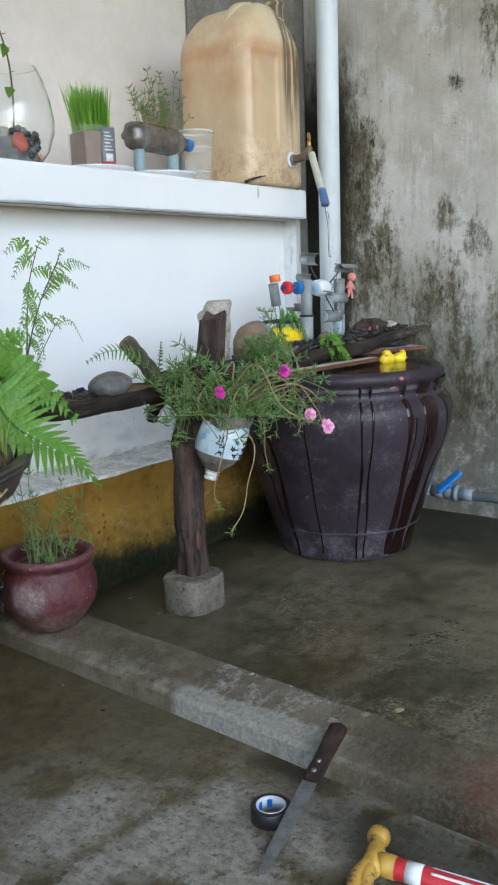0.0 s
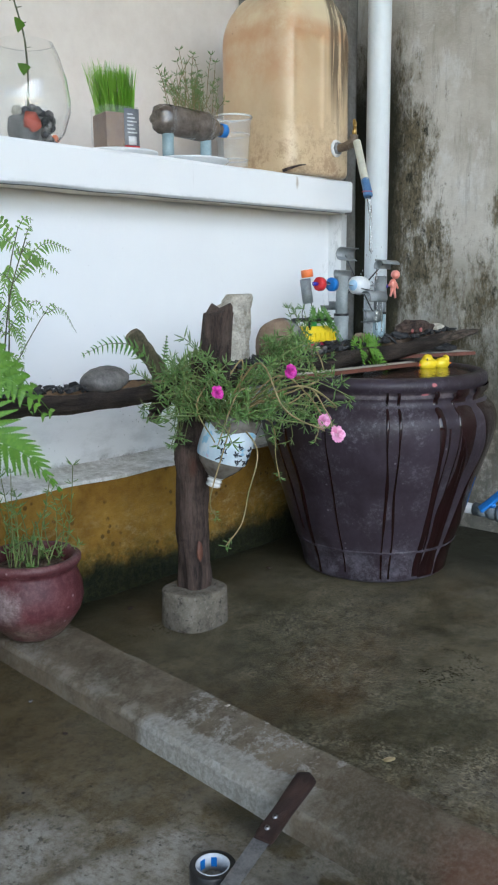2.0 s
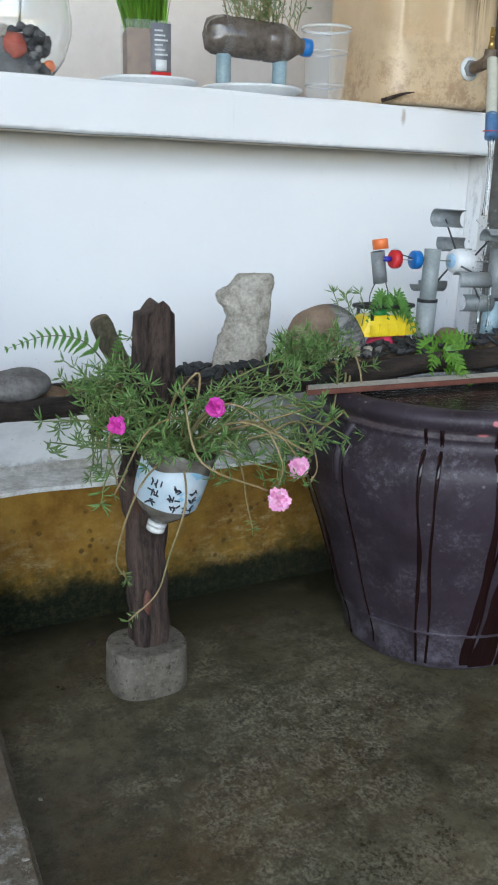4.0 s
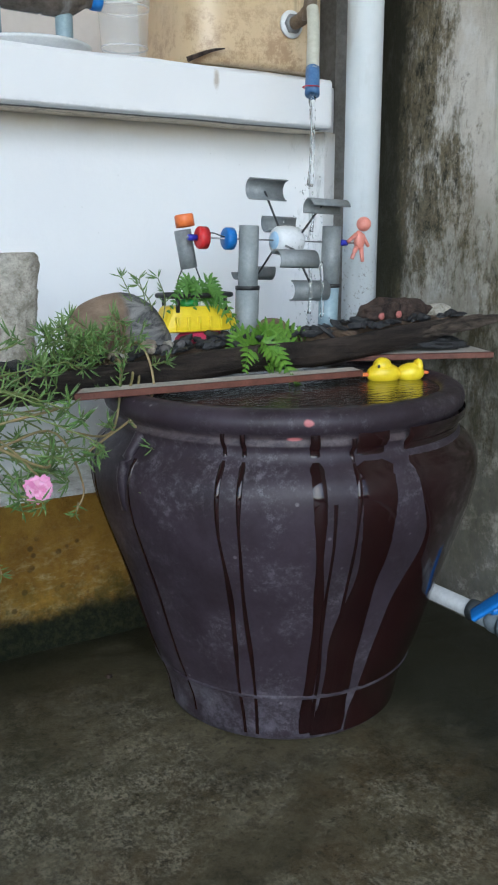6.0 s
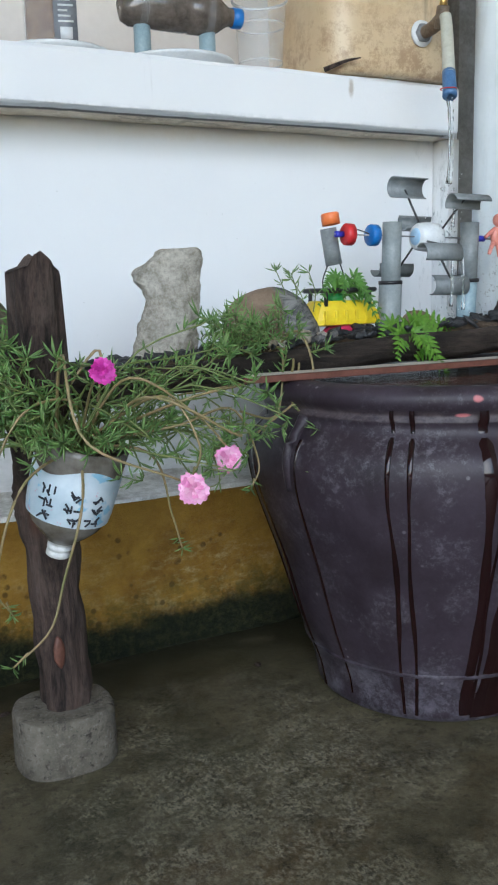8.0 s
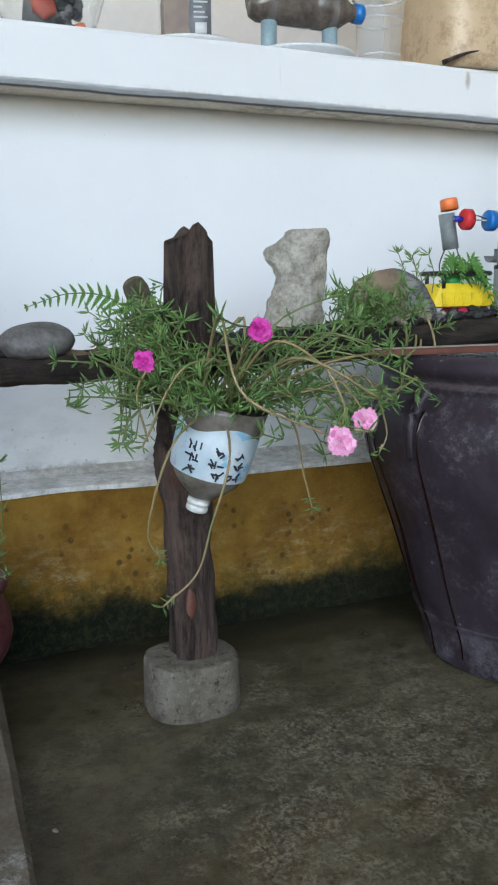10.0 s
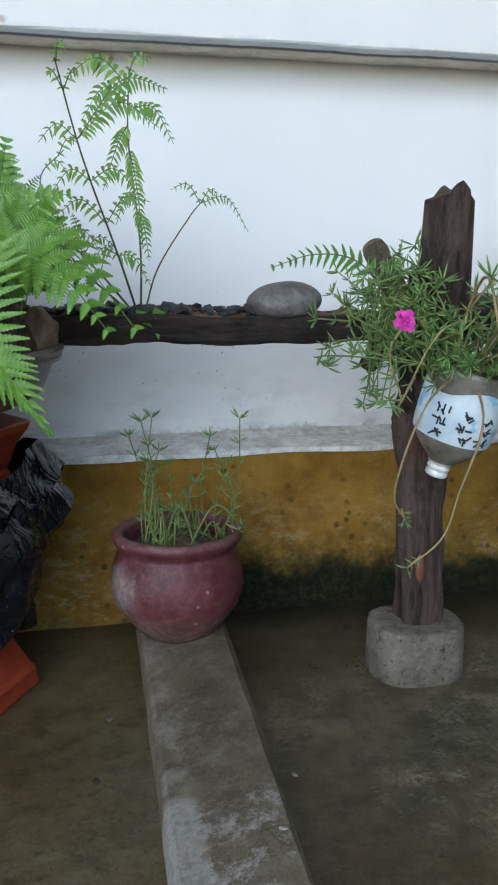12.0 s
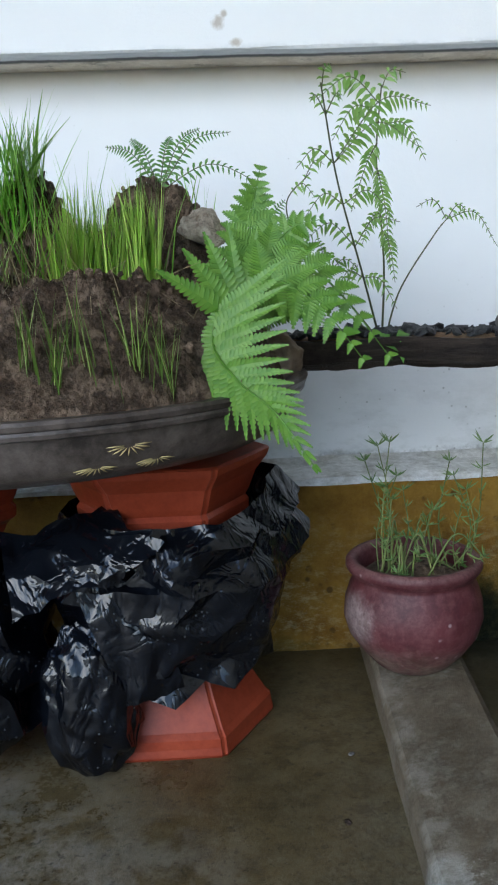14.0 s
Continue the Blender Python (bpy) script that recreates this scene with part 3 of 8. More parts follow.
BEIGE = simple("beige_paint", (0.66, 0.605, 0.55), (0.73, 0.68, 0.625), 4, 0.8, bump=0.1)
BARE = simple("bare_concrete", (0.16, 0.15, 0.13), (0.28, 0.27, 0.25), 14, 0.85, bump=0.4, dist=0.002)
PLINTH_TOP = simple("plinth_top_wash", (0.40, 0.39, 0.35), (0.80, 0.80, 0.78), 17, 0.8, bump=0.6, dist=0.004)
DRIPGLAZE = simple("dark_wet_drip", (0.009, 0.003, 0.0035), (0.018, 0.006, 0.006), 12, 0.10, bump=0.05, spec=0.38)
BARK = wood_material("burnt_bark", (0.010, 0.0066, 0.0054), (0.118, 0.081, 0.064), 46, knots=0.8)
TROUGHWOOD = wood_material("charred_wood", (0.006, 0.005, 0.0042), (0.070, 0.052, 0.041), 40, (0.12, 1, 1), 0.55)
CUTWOOD = wood_material("grey_cut_wood", (0.15, 0.12, 0.085), (0.27, 0.22, 0.15), 60, (1, 1, 1))
MOSSY = wood_material("mossy_bark", (0.045, 0.045, 0.024), (0.16, 0.135, 0.085), 50)
CHAR = simple("charcoal", (0.010, 0.010, 0.011), (0.035, 0.036, 0.038), 60, 0.6, bump=0.6, dist=0.002)
SOIL = soil_material()
TAN_SOIL = simple("dry_soil", (0.14, 0.085, 0.045), (0.26, 0.17, 0.095), 60, 0.9, bump=0.8, dist=0.003)
GREY_STONE = simple("grey_river_stone", (0.060, 0.056, 0.053), (0.175, 0.165, 0.155), 26, 0.6, bump=0.5, dist=0.002)
PALE_STONE = simple("pale_coral_stone", (0.29, 0.26, 0.20), (0.68, 0.645, 0.56), 34, 0.85, bump=1.0, dist=0.006)
TAN_STONE = simple("earthy_stone", (0.17, 0.13, 0.09), (0.58, 0.51, 0.40), 24, 0.85, bump=1.0, dist=0.006)
BROWN_STONE = simple("brown_stone", (0.13, 0.09, 0.055), (0.24, 0.18, 0.12), 20, 0.7, bump=0.5, dist=0.002)
SLABWOOD = wood_material("weathered_bark", (0.020, 0.015, 0.011), (0.150, 0.118, 0.092), 55, (0.12, 1, 1), 0.7)
SPOT_PINK = simple("dull_pink", (0.30, 0.09, 0.08), (0.42, 0.15, 0.13), 90, 0.7)
BLOCK = cast_material()
PVC_GREY = simple("grey_pvc", (0.20, 0.23, 0.235), (0.29, 0.315, 0.315), 30, 0.45, bump=0.1)
PVC_DARK = simple("weathered_dark_pvc", (0.155, 0.172, 0.178), (0.245, 0.262, 0.266), 30, 0.4, bump=0.1)
PVC_PALE = simple("pale_blue_pvc", (0.23, 0.32, 0.36), (0.32, 0.42, 0.46), 40, 0.45, bump=0.1)
PIPE_WHITE = pipe_material()
TERRACOTTA = simple("red_glazed_clay", (0.200, 0.030, 0.012), (0.285, 0.052, 0.022), 16, 0.42, bump=0.2, spec=0.25)
TRAY = simple("dark_clay_tray", (0.030, 0.0235, 0.0195), (0.125, 0.103, 0.089), 13, 0.36, bump=0.5, dist=0.002)
GOLD = simple("gold_paint", (0.42, 0.33, 0.14), (0.55, 0.45, 0.22), 90, 0.5)
BAG = bag_material()
SPLIT, LEDGE = split_stone_material(), ledge_material()
CAN = can_material()

# ---- mesh helpers ----


def thing(name, loc, label, category, group="", turn=0.0):
    ob = new(name)
    ob.empty_display_size = 0.02
    ob.matrix_world = pose(*loc, 0, 0, turn)
    return tagged(ob, label, category, group)


def part(name, bm, material, parent=None, label="", smooth=True, world=False):
    """One bmesh as one mesh object, under a thing or a part. world: its points are in world coordinates."""
    if world and parent:
        top = parent
        m = parent.matrix_basis.copy()
        while top.parent:
            top = top.parent
            m = top.matrix_basis @ m
        bm.transform(m.inverted())
    me = bpy.data.meshes.new(name)
    bmesh.ops.recalc_face_normals(bm, faces=bm.faces)
    bm.to_mesh(me)
    bm.free()
    me.materials.append(material)
    me.polygons.foreach_set("use_smooth", [smooth] * len(me.polygons))
    ob = new(name, me)
    ob.parent = parent
    if label:
        ob["label"] = label
    return ob


def join(*bms):
    out = bms[0]
    for b in bms[1:]:
        me = bpy.data.meshes.new("t")
        b.to_mesh(me)
        b.free()
        out.from_mesh(me)
        bpy.data.meshes.remove(me)
    return out


def box(x0, x1, y0, y1, z0, z1, bevel=0.0, segs=2):
    bm = bmesh.new()
    bmesh.ops.create_cube(bm, size=1)
    bm.transform(Matrix.Translation(((x0 + x1) / 2, (y0 + y1) / 2, (z0 + z1) / 2)) @ Matrix.Diagonal((x1 - x0, y1 - y0, z1 - z0, 1)))
    if bevel:
        bmesh.ops.bevel(bm, geom=bm.edges[:], offset=bevel, segments=segs, affect="EDGES", profile=0.6)
    return bm


def lathe(profile, segs=48, sx=1.0, sy=1.0, wob=0.0, seed=0, closed=False):
    """A body of revolution round z from (radius, height) pairs. sx, sy stretch it, wob makes it uneven."""
    bm = bmesh.new()
    rings = []
    for r, z in profile:
        ring = []
        for i in range(segs):
            a = 2 * math.pi * i / segs
            k = 1 + wob * (noise.noise(Vector((math.cos(a) * 1.3, math.sin(a) * 1.3, z * 9 + seed)))) if wob else 1
            ring.append(bm.verts.new((r * k * math.cos(a) * sx, r * k * math.sin(a) * sy, z)))
        rings.append(ring)
    for a, b in zip(rings, rings[1:]):
        for i in range(segs):
            bm.faces.new((a[i], a[(i + 1) % segs], b[(i + 1) % segs], b[i]))
    if closed:
        bm.faces.new(rings[0][::-1])
        bm.faces.new(rings[-1])
    return bm


def smooth_path(pts, n):
    """Points along a smooth curve through the given ones."""
    p = [Vector(q) for q in pts]
    p = [p[0] * 2 - p[1], *p, p[-1] * 2 - p[-2]]
    out = []
    spans = len(p) - 3
    for i in range(n):
        u = i / (n - 1) * spans
        k = min(int(u), spans - 1)
        t = u - k
        a, b, c, d = p[k:k + 4]
        out.append(0.5 * ((2 * b) + (c - a) * t + (2 * a - 5 * b + 4 * c - d) * t * t + (3 * b - a - 3 * c + d) * t ** 3))
    return out


def tube(pts, radius, segs=8, n=None, caps=True, bm=None, wob=0.0, seed=0.0, calm=0.5):
    """A round bar along pts. radius: one number, or one at each end, or one for each point."""
    bm = bm or bmesh.new()
    path = smooth_path(pts, n) if n else [Vector(q) for q in pts]
    m = len(path)
    rs = [radius] * m if isinstance(radius, (int, float)) else [np.interp(i / (m - 1), np.linspace(0, 1, len(radius)), radius) for i in range(m)]
    up = Vector((0.3, 0.2, 1)).normalized()
    rings = []
    for i, q in enumerate(path):
        d = (path[min(i + 1, m - 1)] - path[max(i - 1, 0)]).normalized()
        if abs(d.dot(up)) > 0.95:
            up = Vector((1, 0.1, 0))
        u = d.cross(up).normalized()
        v = d.cross(u)
        ring = []
        for k in range(segs):
            a = 2 * math.pi * k / segs
            r = rs[i]
            if wob:
                r *= 1 + wob * noise.noise(Vector((math.cos(a) * 1.5, math.sin(a) * 1.5, i * calm + seed)))
            ring.append(bm.verts.new(q + (u * math.cos(a) + v * math.sin(a)) * r))
        rings.append(ring)
    for a, b in zip(rings, rings[1:]):
        for i in range(segs):
            bm.faces.new((a[i], a[(i + 1) % segs], b[(i + 1) % segs], b[i]))
    if caps:
        bm.faces.new(rings[0][::-1])
        bm.faces.new(rings[-1])
    return bm


def pipe(p0, p1, r, wall=0.002, segs=20, bm=None):
    """A hollow straight pipe with open ends."""
    bm = bm or bmesh.new()
    p0, p1 = Vector(p0), Vector(p1)
    d = (p1 - p0).normalized()
    u = d.orthogonal().normalized()
    v = d.cross(u)
    rings = []
    for q, rr in ((p0, r), (p1, r), (p1, r - wall), (p0, r - wall)):
        rings.append([bm.verts.new(q + (u * math.cos(2 * math.pi * k / segs) + v * math.sin(2 * math.pi * k / segs)) * rr) for k in range(segs)])
    for j in range(4):
        a, b = rings[j], rings[(j + 1) % 4]
        for i in range(segs):
            bm.faces.new((a[i], a[(i + 1) % segs], b[(i + 1) % segs], b[i]))
    return bm


def blob(size, loc, rough=0.15, freq=2.0, seed=0, sub=3, flat=0.0, bm=None, square=1.0):
    """An uneven lump; size: its three half widths."""
    b = bmesh.new()
    bmesh.ops.create_icosphere(b, subdivisions=sub, radius=1)
    for v in b.verts:
        q = v.co.copy()
        k = 1 + rough * noise.fractal(q * freq + Vector((seed * 3.7, seed, -seed)), 0.8, 2.1, 4)
        if square != 1.0:
            q = Vector([math.copysign(abs(c) ** square, c) for c in q])
        q = q * k
        if flat:
            q.z = max(q.z, -1 + flat)
        v.co = Vector((q.x * size[0], q.y * size[1], q.z * size[2])) + Vector(loc)
    return join(bm, b) if bm else b


# ---- the yard: ground, walls ----
def ground():
    bm = bmesh.new()
    n = 60
    xs = [-40, -15, -6] + list(np.linspace(-2.5, 3.0, n)) + [7, 16, 40]
    ys = [-40, -15, -6] + list(np.linspace(-2.5, 3.0, n)) + [7, 16, 40]
    g = [[bm.verts.new((x, y, 0.0015 * noise.fractal(Vector((x * 3, y * 3, 0)), 1, 2, 3) if abs(x) < 4 and abs(y) < 4 else 0)) for y in ys] for x in xs]
    for i in range(len(xs) - 1):
        for j in range(len(ys) - 1):
            bm.faces.new((g[i][j], g[i + 1][j], g[i + 1][j + 1], g[i][j + 1]))
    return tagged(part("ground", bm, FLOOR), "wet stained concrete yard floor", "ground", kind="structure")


ground()
WALL_Y, LIP_Y, MOULD_X = 2.092, 2.0, 1.54


def kerb():
    bm = bmesh.new()
    rows = []
    for y in np.linspace(2.0, -2.4, 70):
        left, right = np.interp(y, [1.0, 1.4, 1.85, 2.0], [0.288, 0.312, 0.335, 0.342]), np.interp(y, [1.05, 1.39, 1.83, 2.0], [0.392, 0.412, 0.440, 0.452])
        if y < 1.0:
            left, right = left - (1.0 - y) * 0.04, right - (1.0 - y) * 0.04
        w = [0.002 * noise.noise(Vector((y * 14, k * 5.1, 0))) for k in range(8)]
        prof = [(left - 0.005, -0.01), (left - 0.002, 0.024), (left + 0.003, 0.032), (left + 0.03, 0.038), (right - 0.03, 0.047), (right - 0.007, 0.048), (right, 0.040), (right + 0.004, -0.01)]
        rows.append([bm.verts.new((x + w[k], y, z + 0.6 * w[(k + 3) % 8])) for k, (x, z) in enumerate(prof)])
    for a, b in zip(rows, rows[1:]):
        for i in range(7):
            bm.faces.new((a[i], a[i + 1], b[i + 1], b[i]))
    ob = part("kerb", bm, KERB)
    ob.data.set_sharp_from_angle(angle=radians(25))
    return tagged(ob, "low worn concrete kerb with lime stains and moss", "kerb", kind="structure")


kerb()


def strip_wall(name, prof, x0, x1, n, material, label, amp=0.0015, ends=True):
    """A long piece along x with the section prof (y, z), slightly uneven."""
    bm = bmesh.new()
    rows = []
    for x in np.linspace(x0, x1, n):
        rows.append([bm.verts.new((x, y + amp * noise.noise(Vector((x * 6, k * 3.3, 1))), z + amp * noise.noise(Vector((x * 8, k * 2.1, 5))))) for k, (y, z) in enumerate(prof)])
    m = len(prof)
    for a, b in zip(rows, rows[1:]):
        for i in range(m):
            bm.faces.new((a[i], a[(i + 1) % m], b[(i + 1) % m], b[i]))
    if ends:
        bm.faces.new(rows[0][::-1])
        bm.faces.new(rows[-1])
    return tagged(part(name, bm, material, smooth=False), label, kind="structure")


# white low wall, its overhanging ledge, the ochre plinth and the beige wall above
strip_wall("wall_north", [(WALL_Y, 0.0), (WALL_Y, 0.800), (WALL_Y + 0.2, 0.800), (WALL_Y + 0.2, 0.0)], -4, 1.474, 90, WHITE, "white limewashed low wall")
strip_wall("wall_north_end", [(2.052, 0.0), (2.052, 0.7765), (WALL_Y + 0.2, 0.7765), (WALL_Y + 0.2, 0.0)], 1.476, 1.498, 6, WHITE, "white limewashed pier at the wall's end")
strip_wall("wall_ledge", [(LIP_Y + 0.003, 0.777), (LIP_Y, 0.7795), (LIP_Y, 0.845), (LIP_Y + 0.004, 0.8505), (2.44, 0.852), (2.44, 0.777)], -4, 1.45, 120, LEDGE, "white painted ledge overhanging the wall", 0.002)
strip_wall("wall_ledge_end", [(2.06, 0.778), (2.06, 0.8505), (2.44, 0.8505), (2.44, 0.778)], 1.452, 1.50, 6, LEDGE, "white painted end of the ledge", 0.001)
strip_wall("plinth", [(LIP_Y - 0.012, 0.0), (LIP_Y - 0.003, 0.12), (LIP_Y, 0.228), (LIP_Y + 0.004, 0.233), (WALL_Y - 0.004, 0.234), (WALL_Y - 0.004, 0.0)], -4, 1.474, 160, OCHRE, "ochre painted plinth, mossy at its foot", 0.004)
strip_wall("plinth_top", [(LIP_Y - 0.004, 0.231), (LIP_Y - 0.005, 0.238), (LIP_Y + 0.012, 0.2395), (WALL_Y - 0.018, 0.243), (WALL_Y + 0.001, 0.250), (WALL_Y + 0.001, 0.230)], -4, 1.474, 200, PLINTH_TOP, "flaking whitewashed plinth top", 0.004)
strip_wall("wall_back", [(2.44, 0.0), (2.44, 2.6), (2.6, 2.6), (2.6, 0.0)], -4, 2.4, 40, BEIGE, "plain beige painted upper wall")
strip_wall("corner_strip", [(2.06, 0.0), (2.06, 2.6), (2.43, 2.6), (2.43, 0.0)], 1.502, 1.70, 6, BARE, "bare grey concrete corner strip", 0.003)
# Unseen wall, added to cut low sky light and darken reflections.
strip_wall("unseen_wall_south", [(-5.0, 0.0), (-5.0, 0.8), (-5.2, 0.8), (-5.2, 0.0)], -12, 9, 20, BARE, "unseen plain grey wall, added to cut low sky light and reflections", 0.004)
# Unseen roof, added so that the corner is lit mainly from the front.
strip_wall("unseen_ceiling", [(-0.9, 2.602), (-0.9, 2.75), (2.6, 2.75), (2.6, 2.602)], -4, 1.70, 20, WHITE, "plain unseen roof slab, added to block sky light from above")


def mould_wall():
    bm = bmesh.new()
    ys, zs = np.linspace(2.056, -3.0, 120), np.linspace(0, 2.6, 60)
    g = [[bm.verts.new((MOULD_X + 0.003 * noise.fractal(Vector((0, y * 5, z * 5)), 1, 2, 3), y, z)) for z in zs] for y in ys]
    for i in range(len(ys) - 1):
        for j in range(len(zs) - 1):
            bm.faces.new((g[i][j], g[i + 1][j], g[i + 1][j + 1], g[i][j + 1]))
    back = [bm.verts.new((MOULD_X + 0.15, y, z)) for y, z in ((2.056, 0), (2.056, 2.6), (-3, 2.6), (-3, 0))]
    bm.faces.new(back)
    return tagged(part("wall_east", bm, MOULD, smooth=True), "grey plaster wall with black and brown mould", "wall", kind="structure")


mould_wall()

# ---- drain pipe and floor pipe ----
def drain_pipe():
    t = thing("drain_pipe", (1.463, 1.936, 0), "white plastic drain pipe standing in the corner", "pipe")
    part("pipe", pipe((0, 0, 0.0), (0, 0, 2.55), 0.028, 0.003, 32), PIPE_WHITE, t)
    part("collar", pipe((0, 0, 0.0), (0, 0, 0.05), 0.0315, 0.003, 32), PIPE_WHITE, t)


drain_pipe()

# ---- the big jar ----
JX, JY = 1.169, 1.725


def jar_radius(z):
    return float(np.interp(z, [0, 0.04, 0.10, 0.17, 0.20, 0.23, 0.257, 0.285, 0.31, 0.332, 0.350, 0.362, 0.372, 0.385],
                           [0.153, 0.160, 0.182, 0.203, 0.2125, 0.223, 0.232, 0.241, 0.246, 0.2475, 0.243, 0.234, 0.220, 0.221]))


def water_jar():
    t = thing("water_jar", (JX, JY, 0), "large dark purple glazed jar brimful of water, streaked with drips", "jar")
    zs = list(np.linspace(0.004, 0.385, 40))
    prof = [(0.001, 0.0), (0.146, 0.0), (0.151, 0.002)] + [(jar_radius(z), z) for z in zs]
    prof += [(0.223, 0.387), (0.217, 0.391), (0.220, 0.396), (0.227, 0.402), (0.229, 0.411), (0.226, 0.420), (0.218, 0.425), (0.205, 0.425), (0.198, 0.420), (0.196, 0.40), (0.20, 0.36), (0.22, 0.28), (0.15, 0.05), (0.001, 0.04)]
    body = part("body", lathe(prof, 96, wob=0.006), GLAZE, t)
    part("groove", lathe([(jar_radius(0.068) + 0.0006, 0.066), (jar_radius(0.07) + 0.0022, 0.069), (jar_radius(0.072) + 0.0006, 0.072)], 96), GLAZE, t)
    rnd = random.Random(5)
    # drips of water and glaze: (angle round the jar, half width, top, bottom)
    drips = [(-141, .0038, .40, .01), (-135.5, .0036, .40, .01), (-115, .0085, .40, .012), (-111.5, .0032, .33, .012), (-105.5, .0035, .395, .012), (-101, .008, .27, .01), (-99, .030, .40, .008),
             (-57, .155, .40, .006), (-20, .06, .40, .006), (-168, .003, .36, .02), (-192, .008, .36, .006), (-201, .005, .38, .1)]
    for a, w, z1, z0 in drips:
        bm = bmesh.new()
        rows = []
        zz = np.linspace(z1, z0, 44)
        ks = (-1, -0.5, 0.5, 1) if w < 0.1 else [-1, -0.97] + [k / 8 for k in range(-7, 8)] + [0.97, 1]
        ph = rnd.uniform(0, 50)
        for z in zz:
            r = (jar_radius(z) if z < 0.386 else 0.2285) + 0.0012
            drift = 0.035 * (0.4 - z) + 0.030 * noise.noise(Vector((z * 7, ph, 0)))
            ww = w * (0.8 + 0.5 * noise.noise(Vector((z * 16, ph, 3)))) / r
            c = radians(a) + drift * (1 if w < 0.004 else 1.6) - (0.55 * max(0, 0.25 - z) if w > 0.02 else 0)
            if w > 0.1:
                ww = w * (0.8 + 0.12 * noise.noise(Vector((z * 12, ph, 3)))) / 0.245
            rows.append([bm.verts.new((math.cos(c + k * ww) * (r - (0.0018 if abs(k) == 1 else 0)), math.sin(c + k * ww) * (r - (0.0018 if abs(k) == 1 else 0)), z)) for k in ks])
        for p, q in zip(rows, rows[1:]):
            for i in range(len(ks) - 1):
                bm.faces.new((p[i], p[i + 1], q[i + 1], q[i]))
        part("drip", bm, DRIPGLAZE, body)
    # loop handles on the shoulder
    for a in (188, 8):
        ca, sa = math.cos(radians(a)), math.sin(radians(a))
        pts = [(ca * (jar_radius(z) + o), sa * (jar_radius(z) + o), z) for z, o in ((0.380, -0.004), (0.370, 0.004), (0.350, -0.001), (0.328, -0.003), (0.300, -0.008))]
        part("handle", tube(pts, [0.010, 0.007, 0.0065, 0.007, 0.010], 12, 18), GLAZE, t)
    w = Mat("jar_water", 0.03, 0, 0.5)
    w.colour((0.016, 0.014, 0.010)).bump(w.noise(85, 3, 0.5, stretch=(0.6, 1.5, 1), warp=0.4), 0.35, 0.004)
    part("water", lathe([(0.001, 0.4185), (0.10, 0.4185), (0.1995, 0.4185)], 64), w.m, t, "dark still water")


water_jar()


